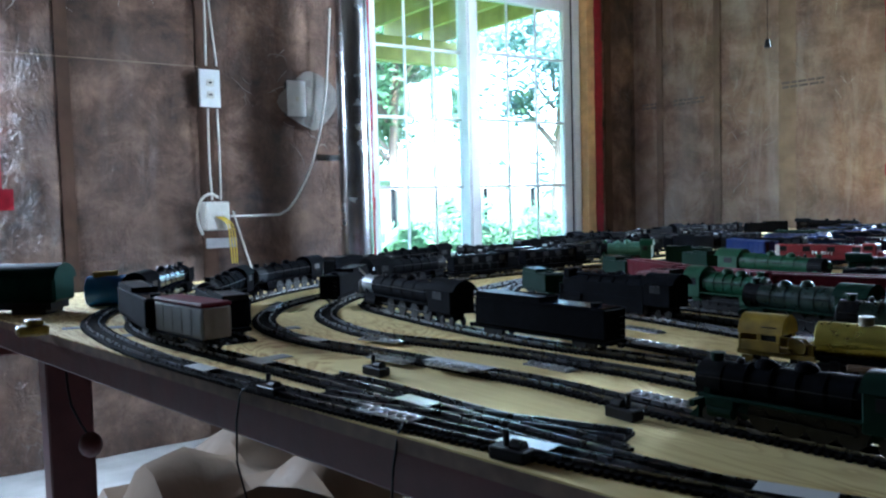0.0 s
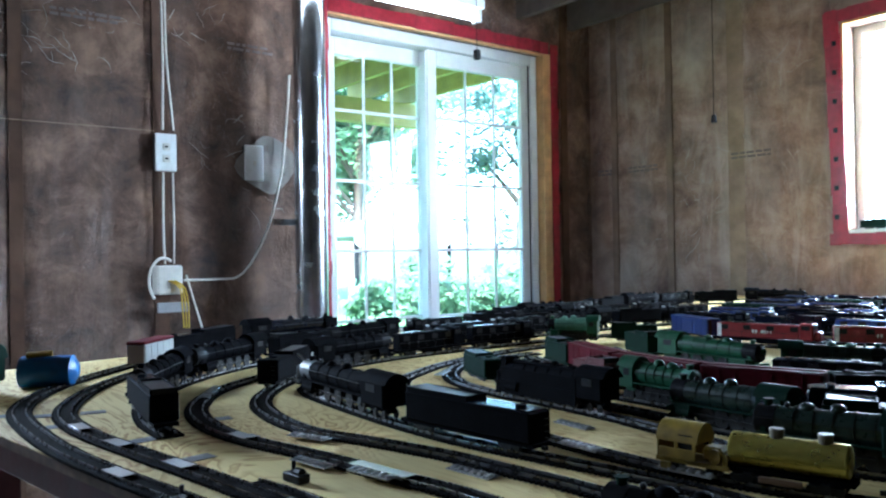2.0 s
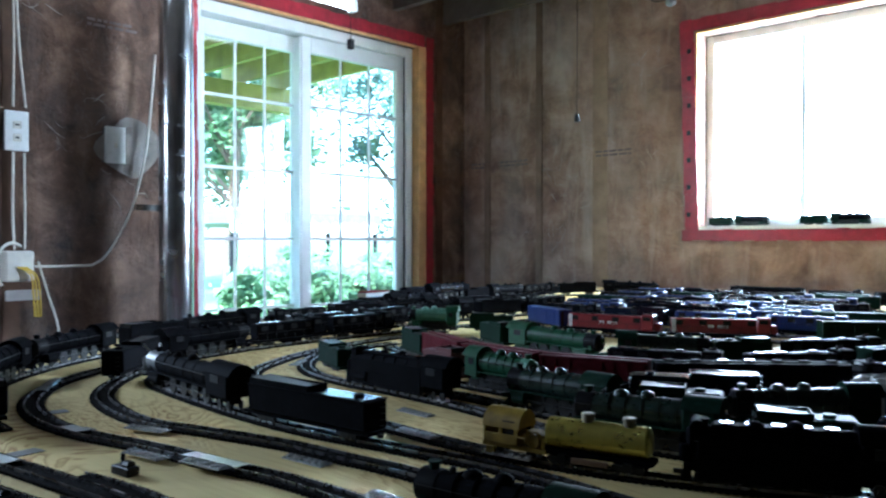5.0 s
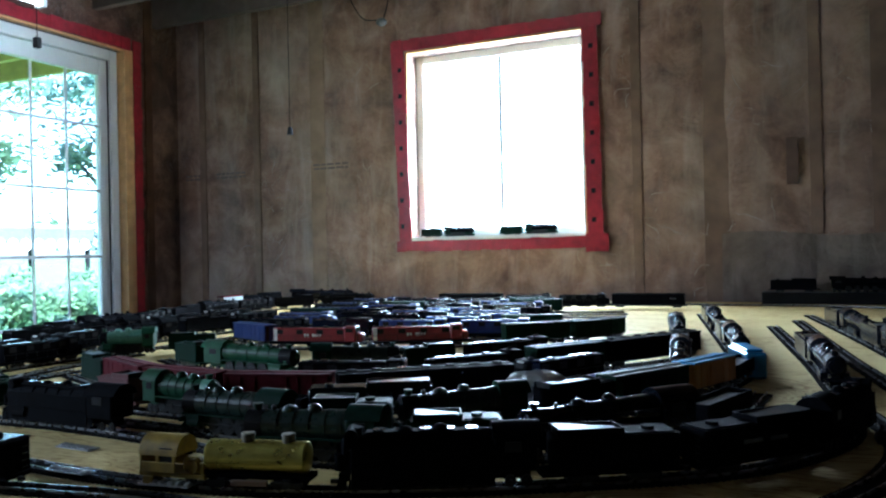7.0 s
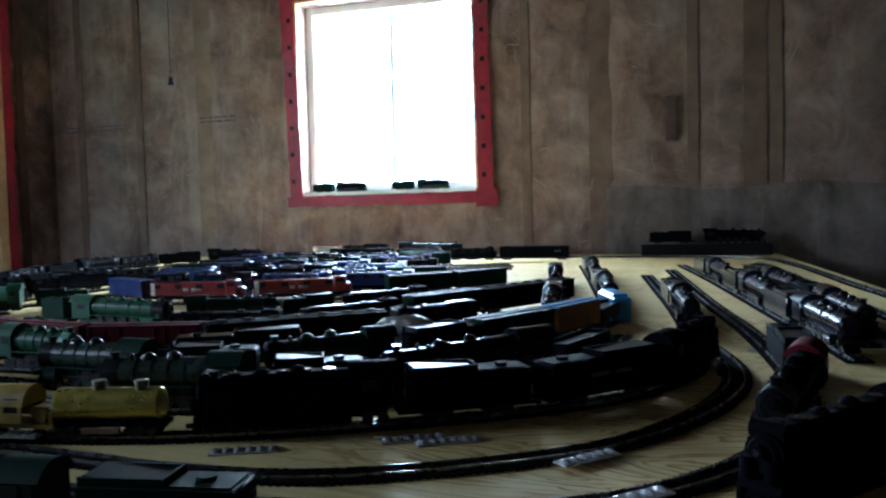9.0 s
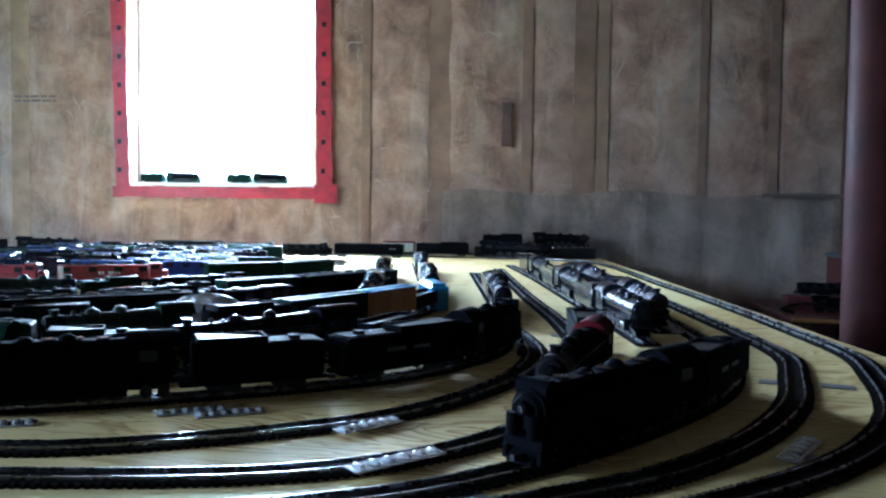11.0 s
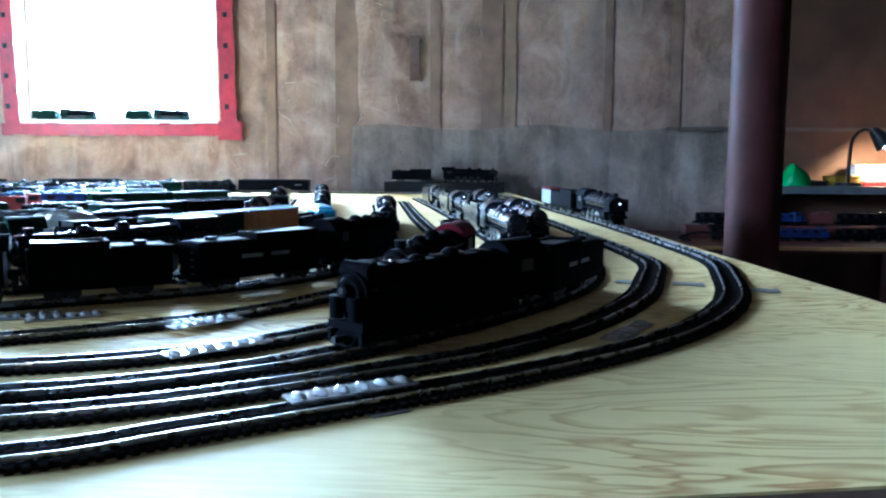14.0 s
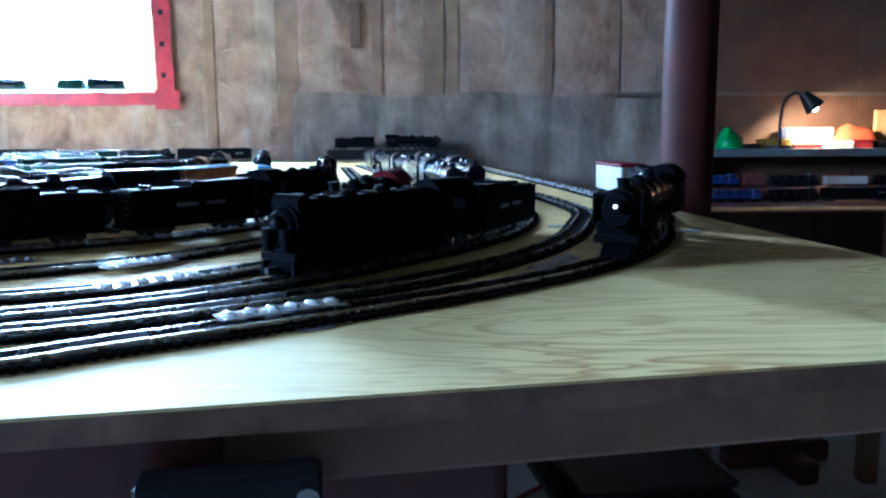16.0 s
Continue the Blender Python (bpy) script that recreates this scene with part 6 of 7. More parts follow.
# the next window along the wall, its edge taped in red
w2 = thing("window_2", "second basement window edged with red tape", "window", kind="structure")
for a in ((WIN2[0], WIN2[0] + 0.05, WIN2[2], WIN2[3]), (WIN2[1] - 0.05, WIN2[1], WIN2[2], WIN2[3]), (WIN2[0] + 0.05, WIN2[1] - 0.05, WIN2[2], WIN2[2] + 0.05), (WIN2[0] + 0.05, WIN2[1] - 0.05, WIN2[3] - 0.05, WIN2[3])):
    part("window_frame", bx(B(), a[0], a[1], YW + 0.03, YW + 0.09, a[2], a[3], 0.003), VINYL, w2)
solid("red_tape", bx(bx(B(), 0.975, 1.05, YW - 0.045, YW - 0.040, 1.02, 2.0), 0.975, 1.085, YW - 0.045, YW - 0.040, 0.945, 1.0195), TAPE, "strip of red sheathing tape on polythene", "tape", "structure")
SLOTM = mat("dark stud behind film", (0.13, 0.075, 0.055), 0.5, 0, 0.4, 14, 0.2)
# slot cut in the sheet and the lower clear patches
solid("sheet_slot", bx(B(), XW - 0.036, XW - 0.030, 0.0, 0.045, 1.24, 1.43, 0.002), SLOTM, "dark upright slot showing behind polythene", "slot", "structure")
GREYFILM = film_mat("Y", (0.085, 0.055, 0.040), (0.17, 0.120, 0.092), (0.29, 0.225, 0.185), 0.40)
verts, faces = [], []
for i in range(73):
    for j in range(22):
        a, z = 0.30 - 0.04 * i, 0.02 + 1.022 * j / 21
        zz = z + (0.012 * math.sin(a * 9) if j == 21 else 0)
        for o in (0.0, 0.003):
            verts.append((SURFACE["wall_east"](a, z) * 0.5 + (XW - 0.02) * 0.5 - 0.016 + o - 0.004 * math.sin(a * 31 + z * 7), a, zz))
for i in range(72):
    for j in range(21):
        q = [(i * 22 + j) * 2, ((i + 1) * 22 + j) * 2, ((i + 1) * 22 + j + 1) * 2, (i * 22 + j + 1) * 2]
        faces += [tuple(q), tuple(v + 1 for v in reversed(q))]
me = bpy.data.meshes.new("lower_sheet")
me.from_pydata(verts, [], faces)
me.materials.append(GREYFILM)
tagged(new("lower_sheet", me), "greyish lower strip of doubled polythene", "sheet", "structure")

# pull cords, hanging bulb holder, tube light
pc = thing("pull_cord", "thin hanging pull cord with a black knob", "pull cord")
part("cord", cy(B(), (3.42, 1.837, 1.50), (3.42, 1.837, CEIL + 0.001), 0.0016, seg=6), BLACKP, pc)
part("knob", cy(B(), (3.42, 1.837, 1.475), (3.42, 1.837, 1.505), 0.012, 0.008, seg=10), BLACKP, pc)
pc = thing("pull_cord", "thin hanging pull cord with a small black weight", "pull cord")
part("cord", cy(B(), (2.861, 2.572, 1.83), (2.861, 2.572, CEIL + 0.001), 0.0016, seg=6), BLACKP, pc)
part("knob", bx(B(), 2.849, 2.873, 2.56, 2.584, 1.79, 1.83, 0.003), BLACKP, pc)
hb = thing("hanging_socket", "small blue-grey socket hanging on two wires", "socket")
part("body", ball(B(), (4.25, 1.87, 2.14), 0.026, 0.9, 1.1, 0.8), LOCO_GREY, hb)
wire("flex", [(4.25, 1.88, 2.15), (4.27, 2.0, 2.19), (4.29, 2.12, 2.39)], 0.003, BLACKP, parent=hb)
wire("flex", [(4.25, 1.86, 2.15), (4.25, 1.83, 2.25), (4.25, 1.82, 2.39)], 0.003, BLACKP, parent=hb)
fl = thing("tube_light", "lit fluorescent tube fitting above the door", "light fitting")
part("tray", bx(B(), 1.95, 3.17, 2.87, 2.95, 2.13, 2.18, 0.004), WHITE, fl)
part("tube", cy(B(), (1.97, 2.91, 2.095), (3.14, 2.91, 2.095), 0.018, seg=16), TUBE, fl, "glowing white tube")
for xx in (1.96, 3.15):
    part("end_cap", bx(B(), xx - 0.01, xx + 0.01, 2.885, 2.935, 2.07, 2.129), WHITE, fl)
for xx in (2.1, 3.0):
    part("hanger", cy(B(), (xx, 2.91, 2.18), (xx, 2.91, CEIL - 0.2), 0.003, seg=6), WHEEL, fl)

# ---------------------------------------------------------------- right side: post, bench, desk lamp
po = thing("steel_post", "dark red steel post from floor to ceiling", "post")
part("shaft", cy(B(), (2.70, -0.87, 0.01), (2.70, -0.87, CEIL - 0.21), 0.061, seg=28), POSTM, po)
part("base_plate", bx(B(), 2.60, 2.80, -0.97, -0.77, 0.0, 0.0098), POSTM, po)
part("head_plate", bx(B(), 2.62, 2.78, -0.95, -0.79, CEIL - 0.209, CEIL - 0.201), POSTM, po)

be = thing("work_bench", "low dark bench carrying a second train display", "bench")
part("top", bx(B(), 3.62, 4.28, -3.0, -0.98, 0.585, 0.605, 0.004), REDWOOD, be)
part("shelf", bx(B(), 4.02, 4.28, -3.0, -1.30, 0.79, 0.805, 0.003), SHELFM, be, "blue-grey upper shelf")
part("shelf_edge", bx(B(), 4.008, 4.0195, -3.0, -1.30, 0.775, 0.807, 0.002), SHELFM, be)
part("edge_trim", bx(B(), 3.612, 3.6195, -3.0, -0.98, 0.595, 0.607), PINE, be, "pale edge strip")
for yy in (-1.32, -2.9):
    part("shelf_support", bx(B(), 4.04, 4.28, yy - 0.01, yy + 0.01, 0.6055, 0.7895), REDWOOD, be)
for yy in (-1.1, -2.0, -2.9):
    for xx in (3.68, 4.22):
        part("leg", bx(B(), xx - 0.03, xx + 0.03, yy - 0.03, yy + 0.03, 0, 0.5845, 0.003), REDWOOD, be)
bw = Way([(3.84, -1.0), (3.85, -2.9)])
s = 0.1
for kk in "SLDktDLS":
    ln, bs = MAKERS[kk][1], MAKERS[kk][2]
    vehicle(kk, bw.stand(s + ln / 2, bs, 0.605 - 0.0055))
    s += ln + 0.01
solid("display_riser", bx(B(), 3.925, 3.995, -2.9, -1.05, 0.6055, 0.655, 0.003), REDWOOD, "dark timber riser along the bench", "block")
bw = Way([(3.96, -1.06), (3.96, -2.9)])
s = 0.03
for kk in "DLEDwDtwDk":
    ln, bs = MAKERS[kk][1], MAKERS[kk][2]
    vehicle(kk, bw.stand(s + ln / 2, bs, 0.655 - 0.0055))
    s += ln + 0.012
hoop = wire("wire_hoop", [(3.80, -1.20, 0.615), (3.80, -1.08, 0.64), (3.78, -0.99, 0.62), (3.76, -1.03, 0.612)], 0.006, BLACKP, "bent black hose on the bench", "hose")

dl = thing("desk_lamp", "black gooseneck desk lamp, switched on", "lamp", pose(4.06, -1.72, 0.805))
part("base", cy(B(), (0, 0, 0), (0, 0, 0.015), 0.05, seg=20), BLACKP, dl)
wire("gooseneck", [(0, 0, 0.015), (0, 0.0, 0.12), (0, -0.01, 0.19), (0, -0.05, 0.225), (0, -0.09, 0.215)], 0.007, BLACKP, parent=dl)
bm = B()
cy(bm, (0, -0.085, 0.225), (-0.01, -0.135, 0.165), 0.018, 0.042, 18, False)
part("shade", bm, BLACKP, dl, "black conical shade")
part("bulb", ball(B(), (-0.01, -0.130, 0.168), 0.018), BULB, dl, "glowing warm bulb")
lp = new("desk_lamp_light", bpy.data.lights.new("desk_lamp_light", "SPOT"))
lp.data.energy, lp.data.color, lp.data.spot_size, lp.data.shadow_soft_size, lp.data.spot_blend = 4.2, (1.0, 0.56, 0.22), radians(150), 0.03, 0.6
lp.matrix_world = look((4.04, -1.86, 0.945), (4.18, -1.96, 0.75))
bxs = ((4.12, -1.72, 0.10, 0.03, YELLOW, "yellow model kit box on the shelf"), (4.12, -1.84, 0.13, 0.010, RED, "flat red carton under the lamp"), (4.10, -1.97, 0.11, 0.016, WHITE, "small white carton under the lamp"),
       (4.10, -2.07, 0.08, 0.028, RED, "small red box under the lamp"), (4.12, -2.20, 0.13, 0.022, BLACKP, "black tool case on the shelf"), (4.12, -1.60, 0.1, 0.012, BLACKP, "flat black case on the shelf"), (4.10, -2.33, 0.10, 0.026, LIME, "small brass-coloured box on the shelf"))
for x, y_, l, h, m_, lab in bxs:
    b = thing("shelf_box", lab, "box", pose(x, y_, 0.8055, 0, 0, 9 * math.sin(y_ * 40)))
    part("carton", bx(B(), -0.05, 0.05, -l / 2, l / 2, 0, h, 0.002), m_, b)
    part("lid", bx(B(), -0.052, 0.052, -l / 2 - 0.002, l / 2 + 0.002, h + 0.0005, h + 0.009, 0.002), m_, b)
wl = thing("lit_carton", "pale carton catching the lamp light", "box", pose(4.20, -1.90, 0.8055))
part("stand", bx(B(), -0.03, 0.03, -0.11, 0.11, 0, 0.042, 0.002), CARDB, wl)
part("carton", bx(B(), -0.035, 0.035, -0.10, 0.10, 0.0425, 0.085, 0.003), WHITE, wl)
ORCLOTH = mat("orange-red cloth", (0.55, 0.09, 0.02), 0.8, 0, 0.3, 30, 0.3)
rc = thing("red_cloth", "heaped orange-red cloth behind the cartons", "cloth", pose(4.20, -2.10, 0.8055))
bm = ball(B(), (0, 0, 0.0), 0.05, 0.9, 2.4, 1.9, 20, 14)
for v in bm.verts:
    v.co.z = max(0.0, v.co.z + 0.006 * math.sin(v.co.y * 60) + 0.004 * math.sin(v.co.x * 110))
part("cloth", bm, ORCLOTH, rc)
for x, y_, w_, h in ((4.255, -2.25, 0.05, 0.16), (4.255, -2.31, 0.055, 0.24), (4.255, -2.36, 0.03, 0.50)):
    solid("leaning_board", bx(B(), x - 0.012, x + 0.012, y_ - w_ / 2, y_ + w_ / 2, 0.8055, 0.8055 + h, 0.002), PINE, "pale offcut board standing on the shelf", "board", group="offcut boards")
gc = thing("green_cover", "bright green plastic cover on the shelf", "cover", pose(4.10, -1.53, 0.8052))
GRN = mat("bright green plastic", (0.02, 0.30, 0.06), 0.4, 0, 0.25, 20)
bm = B()
ball(bm, (0, 0, 0.0), 0.055, 1, 1.1, 1.5, 12, 10)
for v in bm.verts:
    v.co.z = max(0.0, v.co.z + 0.012 * math.sin(v.co.y * 70))
part("cover", bm, GRN, gc)
hb_ = thing("hardboard_lining", "dark brown hardboard lining behind the bench", "wall panel", kind="structure")
for i in range(3):
    part("panel", bx(B(), XW - 0.062, XW - 0.047, -1.36 - (i + 1) * 0.80 + 0.003, -1.36 - i * 0.80, 0.0, CEIL - 0.21, 0.002), HARDB, hb_)
solid("wall_batten", bx(B(), XW - 0.080, XW - 0.0625, -3.0, -1.05, 1.03, 1.045), JOIST, "thin timber batten along the wall", "batten", "structure")

# ---------------------------------------------------------------- under the table
tp = thing("power_supply", "black power unit screwed under the table edge", "power unit", pose(1.1115, -0.147, TOP - 0.026, 0, 0, 99.2))
part("case", bx(B(), -0.036, 0.036, -0.010, 0.008, -0.085, 0.0, 0.002), BLACKP, tp)
for xx in (-0.030, 0.030):
    part("screw", cy(B(), (xx, 0.0081, -0.010), (xx, 0.0100, -0.010), 0.0045, seg=12), STEEL, tp, "bright screw head")
    part("screw_slot", bx(B(), xx - 0.0035, xx + 0.0035, 0.01005, 0.0103, -0.0105, -0.0095), BLACKP, tp)
for i, (a, b) in enumerate(((0.80, 0.60), (0.60, 0.42))):
    p0 = Vector((1.02 + i * 0.05, a, TOP + 0.004))
    wire("track_wire", [(0.985 + i * 0.04, a, TOP + 0.004), (0.955 + i * 0.045, a - 0.01, TOP - 0.0), (0.955 + i * 0.04, a - 0.02, TOP - 0.10), (1.02 + i * 0.04, a - 0.10, TOP - 0.22), (1.14, b, TOP - 0.30), (1.2, b - 0.08, TOP - 0.34)], 0.0010, BLACKP, "thin black feeder wire drooping under the table", "wire")
wire("track_wire", [(0.93, 1.5, TOP - 0.09), (0.93, 1.47, TOP - 0.14), (0.95, 1.44, TOP - 0.19)], 0.002, BLACKP, "short black wire hanging under the table", "wire")
so = thing("wire_knot", "dark knot of wires hanging below", "wire", pose(0.95, 1.44, TOP - 0.20))
part("knot", ball(B(), (0, 0, 0), 0.018, 1, 1.3, 1.1), REDWOOD, so)
wire("extension_lead", [(2.5, -0.38, 0.006), (2.62, -0.47, 0.006), (2.75, -0.60, 0.006), (2.95, -0.68, 0.006), (3.2, -0.70, 0.006)], 0.006, RED, "red extension lead on the floor", "cable")
cs = thing("carton_pile", "slumped cartons under a pale plastic sheet", "cartons", pose(1.9, 2.3, 0, 0, 0, 12))
bm = B()
n = 14
gv = [[bm.verts.new((-0.8 + 1.6 * i / n, -0.35 + 0.7 * j / n, 0.20 + 0.10 * math.sin(i * 0.9) * math.cos(j * 0.8) if 0 < i < n and 0 < j < n else 0.0)) for j in range(n + 1)] for i in range(n + 1)]
for i in range(n):
    for j in range(n):
        bm.faces.new((gv[i][j], gv[i + 1][j], gv[i + 1][j + 1], gv[i][j + 1]))
bm.faces.new([gv[i][0] for i in range(n + 1)][::-1] + [gv[0][j] for j in range(1, n + 1)][::-1][::-1] + [gv[i][n] for i in range(1, n + 1)] + [gv[n][j] for j in range(n - 1, 0, -1)])
part("sheet", bm, CARDB, cs, "pale crumpled plastic sheet")
for x_, y_, w_, h in ((-0.62, -0.52, 0.32, 0.20), (-0.18, -0.55, 0.40, 0.16), (0.34, -0.54, 0.34, 0.24)):
    ct = part("carton", bx(B(), x_ - w_ / 2, x_ + w_ / 2, y_ - 0.14, y_ + 0.14, 0.0, h, 0.004), CARDB, cs, "brown cardboard carton")
    part("flap", bx(B(), x_ - w_ / 2, x_ + w_ / 2, y_ - 0.145, y_ - 0.005, h + 0.001, h + 0.005), CARDB, ct)
fl_ = thing("office_chair", "black padded chair pushed under the table edge", "chair", pose(2.03, -0.565, 0, 0, 0, 8))
part("seat", bx(B(), -0.14, 0.14, -0.14, 0.14, 0.27, 0.345, 0.03), BLACKP, fl_)
part("stem", cy(B(), (0, 0, 0.04), (0, 0, 0.27), 0.03, seg=12), BLACKP, fl_)
part("seat_piping", bx(B(), -0.125, 0.125, -0.125, 0.125, 0.3455, 0.352, 0.006), BLACKP, fl_)
part("foot", bx(bx(B(), -0.16, 0.16, -0.025, 0.025, 0, 0.04, 0.008), -0.025, 0.025, -0.16, 0.16, 0, 0.04, 0.008), BLACKP, fl_)
dc = thing("drawer_cabinet", "dark red timber cabinet under the layout table", "cabinet")
part("carcass", bx(B(), 1.62, 2.05, -0.315, 0.28, 0.04, 0.565, 0.004), REDWOOD, dc)
part("plinth", bx(B(), 1.65, 2.02, -0.29, 0.25, 0.0, 0.0395), BLACKP, dc)
for i in range(3):
    dr = part("drawer_front", bx(B(), 1.604, 1.6195, -0.305, 0.27, 0.06 + i * 0.165, 0.215 + i * 0.165, 0.003), REDWOOD, dc)
    part("knob", cy(B(), (1.590, -0.02, 0.138 + i * 0.165), (1.6038, -0.02, 0.138 + i * 0.165), 0.010, 0.008, 12), BLACKP, dr)
solid("timber_stump", bx(B(), 2.27, 2.33, -0.795, -0.735, 0.0, 0.60, 0.004), REDWOOD, "dark red timber upright standing on the floor", "timber")
st = thing("carved_stand", "dark red wooden pedestal foot on the floor", "stand", pose(2.80, -1.17, 0, 0, 0, 100))
part("column", bx(B(), -0.055, 0.055, -0.04, 0.04, 0.06, 0.40, 0.006), REDWOOD, st)
part("foot", bx(bx(B(), -0.15, 0.15, -0.03, 0.03, 0, 0.06, 0.01), -0.03, 0.03, -0.15, 0.15, 0, 0.06, 0.01), REDWOOD, st)
bm = B()
wedge(bm, 0.056, 0.15, 0.04, 0.061, 0.22, 0.08)
part("bracket", bm, REDWOOD, st)
solid("leaning_stud", bx(B(), 2.66, 2.70, -1.37, -1.33, 0.0, 0.46, 0.002), RAWWOOD, "raw timber stud standing on the floor", "timber")


# ---------------------------------------------------------------- outside
gb = B()
n = 60
for x0, x1, y0, y1 in ((-400, 400, YW + 0.2, 400), (XW + 0.2, 400, -400, YW + 0.2)):
    bx(gb, x0, x1, y0, y1, -0.25, 0.0)
solid("ground", gb, GRASS, "sunlit lawn reaching away outside", "ground", "structure")


def foliage(name, centre, size, count, leaf, material, seed, parent=None):
    """Many small leaves scattered in lumps through a volume."""
    r = random.Random(seed)
    verts, faces = [], []
    lumps = [(r.gauss(0, 0.42), r.gauss(0, 0.42), r.gauss(0, 0.42), r.uniform(0.18, 0.4)) for _ in range(26)]
    for i in range(count):
        lx, ly, lz, lr = r.choice(lumps)
        p = Vector((lx + r.gauss(0, lr * 0.5), ly + r.gauss(0, lr * 0.5), lz + r.gauss(0, lr * 0.5)))
        c = Vector((centre[0] + p.x * size[0], centre[1] + p.y * size[1], max(0.02, centre[2] + p.z * size[2])))
        a = Vector((r.gauss(0, 1), r.gauss(0, 1), r.gauss(0, 1))).normalized()
        b = a.orthogonal().normalized()
        l = leaf * r.uniform(0.6, 1.4)
        k = len(verts)
        verts += [c - a * l, c + b * l * 0.45, c + a * l, c - b * l * 0.45]
        faces.append((k, k + 1, k + 2, k + 3))
    me = bpy.data.meshes.new(name)
    me.from_pydata([tuple(v) for v in verts], [], faces)
    me.materials.append(material)
    ob = new(name, me)
    ob.parent = parent
    return ob


def tree(x, y, h, spread, seed, label, material):
    t = thing("tree", label, "tree", group="garden trees")
    bm = B()
    cy(bm, (x, y, 0), (x + 0.05 * h, y, h * 0.75), 0.035 * h ** 0.8, 0.015 * h ** 0.8, 10)
    r = random.Random(seed)
    for i in range(6):
        z = h * r.uniform(0.3, 0.7)
        a = r.uniform(0, 6.28)
        cy(bm, (x, y, z), (x + math.cos(a) * spread * 0.7, y + math.sin(a) * spread * 0.7, z + h * 0.2), 0.012 * h ** 0.8, 0.004 * h ** 0.8, 7)
    part("trunk", bm, BARK, t)
    foliage("crown", (x, y, h * 0.66), (spread, spread, h * 0.34), 5200, 0.10, material, seed, t)


tree(9.5, 14.5, 5.5, 1.7, 11, "leafy green garden tree beyond the door", LEAF)
tree(8.6, 15.0, 6.8, 1.5, 12, "tall narrow tree beyond the lawn", LEAF)
tree(13.8, 14.0, 6.0, 2.2, 13, "broad blue-green tree beyond the lawn", LEAF2)
tree(11.4, 17.5, 5.0, 2.0, 15, "broad leafy tree behind the hedge", LEAF)
tree(19.0, 5.6, 3.0, 0.9, 14, "small conifer far beyond the window", LEAF2)
tree(19.0, 4.6, 2.7, 0.8, 16, "small conifer far beyond the window", LEAF2)
for i in range(7):
    hx = 6.2 + i * 0.95
    tagged(foliage("hedge_bush", (hx, 8.2 + 0.12 * i, 0.42), (0.62, 0.45, 0.36), 2600, 0.05, LEAF, 30 + i), "low leafy green bush beyond the door", "bush", "hedge")
gz = thing("garden_shelter", "dark low shelter with a scalloped white valance", "shelter")
part("canopy", bx(B(), 7.4, 10.6, 11.0, 12.6, 1.25, 1.55, 0.05), LOCO_GREY, gz)
for i in range(14):
    bm = B()
    cy(bm, (7.5 + i * 0.22, 10.985, 1.24), (7.5 + i * 0.22, 10.995, 1.24), 0.10, seg=10)
    part("scallop", bm, WHITE, gz)
for xx in (7.5, 10.5):
    for yy in (11.1, 12.5):
        part("post", cy(B(), (xx, yy, 0), (xx, yy, 1.25), 0.04, seg=8), BLACKP, gz)
dk = thing("upper_deck", "yellowish timber deck joists above the door", "deck")
for i in range(9):
    part("joist", bx(B(), 1.5 + i * 0.4, 1.54 + i * 0.4, YW + 0.22, 6.0, 2.30, 2.48), DECK, dk)
part("beam", bx(B(), 1.2, 5.0, 5.7, 5.8, 2.10, 2.299), DECK, dk)
part("boards", bx(B(), 1.2, 5.0, YW + 0.22, 6.05, 2.481, 2.51), DECK, dk)
for xx in (1.4,):
    part("post", bx(B(), xx - 0.06, xx + 0.06, 5.69, 5.81, 0.0, 2.099), DECK, dk)

# ---------------------------------------------------------------- the running train
SIZE[0] = STOCK
SIZE[0] = Matrix.Diagonal((1.04, 1.12, 1.24, 1))
loco = steam(LOCO_BLACK, LOCO_GLOSS, "black steam locomotive with lit headlamp running the loop", 0.305, front=LOCO_BLACK)
tagged(loco, group="running train")
part("lit_lamp", cy(B(), (0.1522, 0, 0.040), (0.1528, 0, 0.040), 0.0011, seg=10), HEAD, loco, "small lit headlamp")
for s_ in (-1, 1):
    part("smoke_deflector", bx(B(), 0.107, 0.145, s_ * 0.0168 - 0.0005, s_ * 0.0168 + 0.0005, 0.028, 0.0475), LOCO_BLACK, loco)
    part("valve_gear", bx(B(), 0.02, 0.10, s_ * 0.0135 - 0.0008, s_ * 0.0135 + 0.0008, 0.0185, 0.0215), STEEL, loco, "bright valve gear")
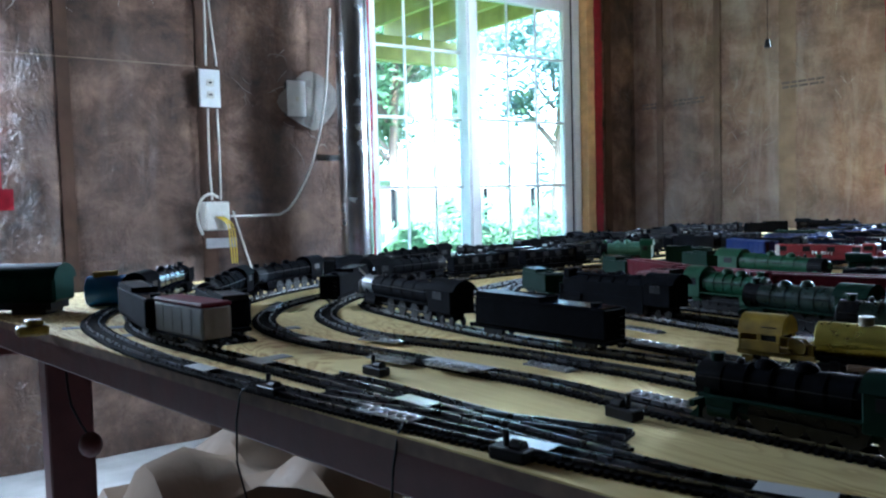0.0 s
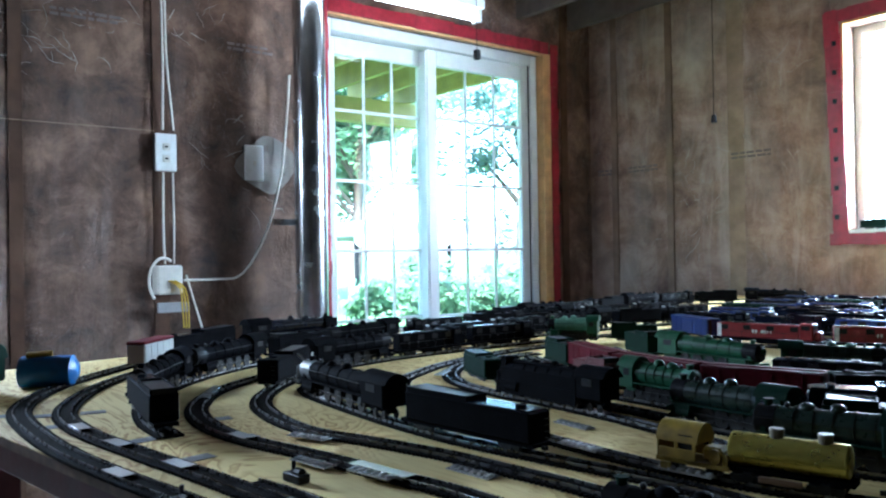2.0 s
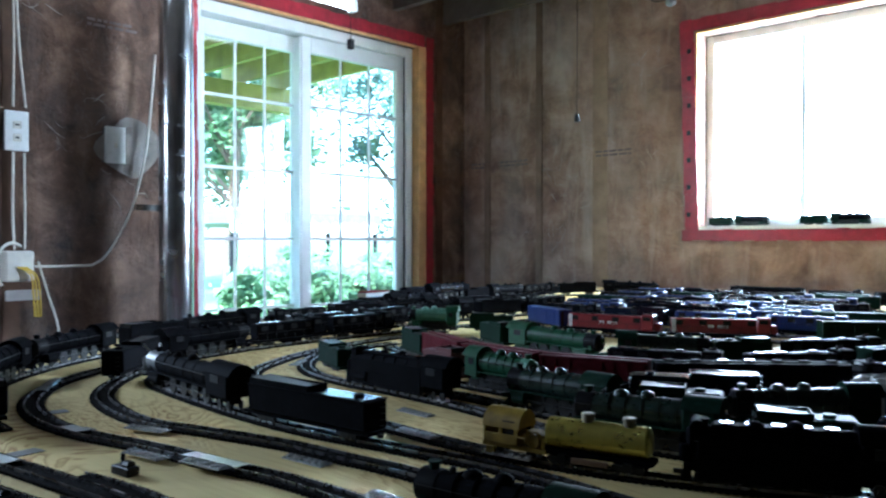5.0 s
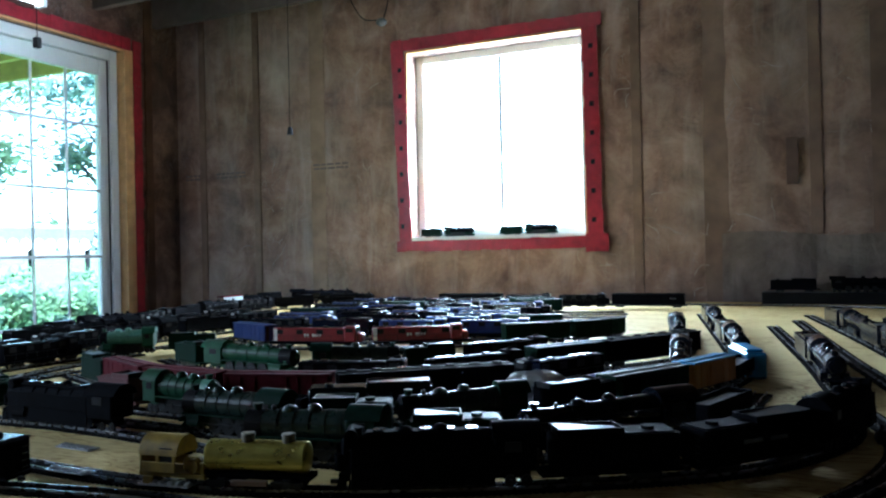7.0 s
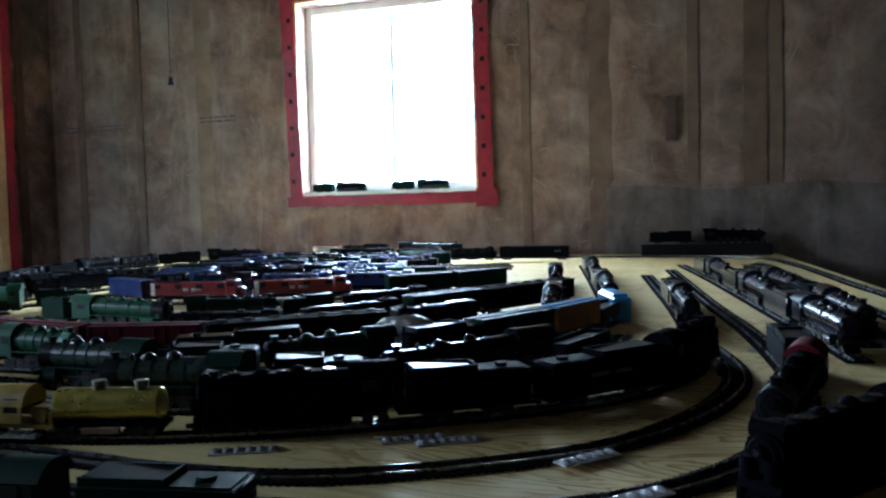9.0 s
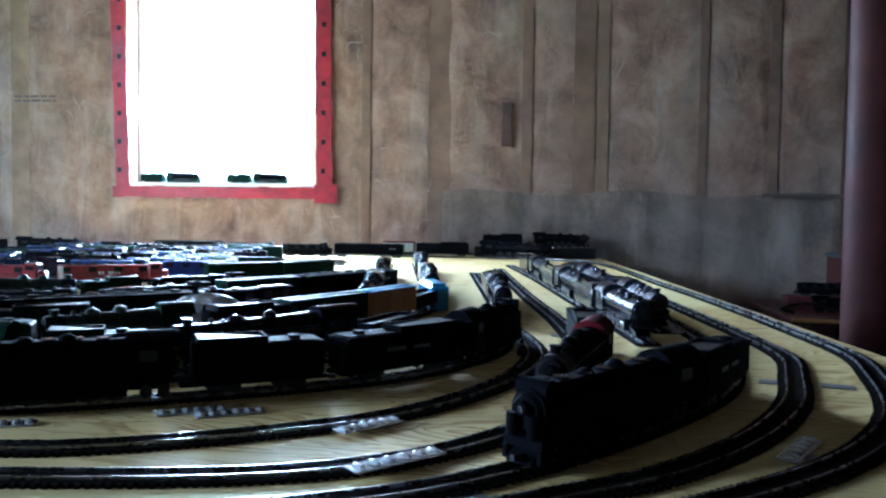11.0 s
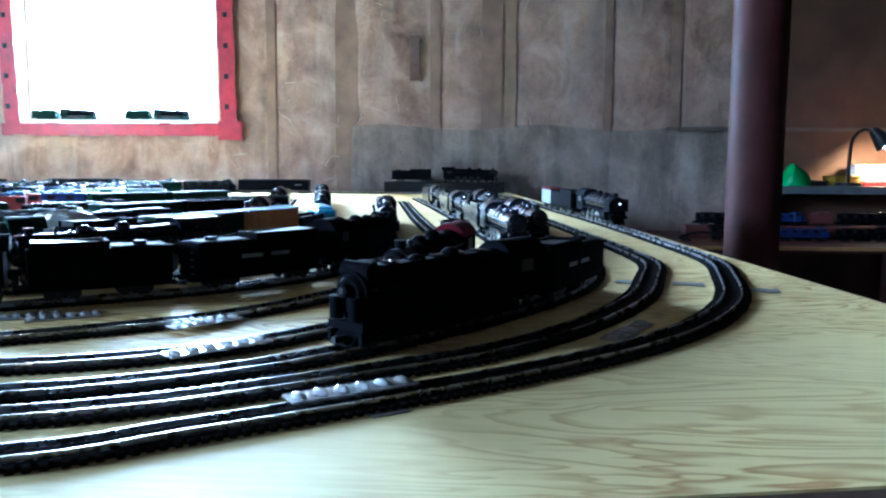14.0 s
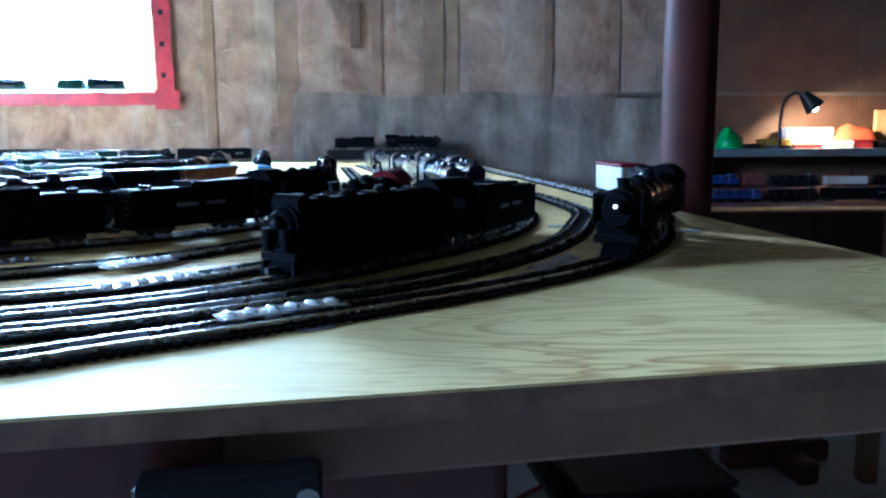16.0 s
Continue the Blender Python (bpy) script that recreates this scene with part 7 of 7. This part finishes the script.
loco_tender = tender(LOCO_BLACK, "black tender of the running train", 0.215)
tagged(loco_tender, group="running train")


def panel_car(label):
    """A white-sided car with upright panels and a dark red roof."""
    ob = thing("panelled_car", label, "freight car", group="running train")
    part("body", bx(B(), -0.060, 0.060, -0.0158, 0.0158, 0.0165, 0.0455, 0.0006), CREAM, ob)
    part("roof", bx(B(), -0.062, 0.062, -0.0172, 0.0172, 0.0457, 0.0500, 0.0015), DRED, ob, "dark red roof")
    for s in (-1, 1):
        part("car_end", bx(B(), s * 0.0615 - 0.001, s * 0.0615 + 0.001, -0.0150, 0.0150, 0.0170, 0.0450, 0.0005), CARDB, ob, "dull tan end wall")
        for i in range(5):
            xx = -0.048 + i * 0.024
            part("panel", bx(B(), xx - 0.0100, xx + 0.0100, s * 0.0161 - 0.0004, s * 0.0161 + 0.0004, 0.0185, 0.0440, 0.0003), CREAM, ob)
        part("sill", bx(B(), -0.061, 0.061, s * 0.0163 - 0.0005, s * 0.0163 + 0.0005, 0.0140, 0.0164), LOCO_BLACK, ob)
    part("coupler", bx(B(), -0.069, 0.069, -0.0018, 0.0018, 0.0105, 0.0138), WHEEL, ob)
    bogie(ob, -0.038)
    bogie(ob, 0.038)
    return ob


white_car = panel_car("white panelled freight car with a dark red roof")
SIZE[0] = Matrix.Identity(4)

MARKS = [(0, 0.665), (0.8, 0.965), (1.5, 1.17), (2.5, 1.59), (3.5, 2.06), (5.5, 3.0), (7.5, 4.0), (9.5, 5.04), (11.3, 6.0), (12.5, 6.635), (13.5, 7.235), (14.5, 7.795), (15.5, 8.285), (16, 8.535)]


def head_at(t):
    return float(np.interp(t, [m[0] for m in MARKS], [m[1] for m in MARKS]))


def motions():
    """The train runs clockwise round the outer loop."""
    for ob, behind, base in ((loco, 0.163, 0.15), (loco_tender, 0.447, 0.13), (white_car, 0.636, 0.075)):
        rows = []
        for i in range(65):
            t = i * 0.25
            s = (head_at(t) - behind) % MAIN.length
            rows.append((t, loop_pose(MAIN, s, base)))
        walk(ob, rows)


motions()
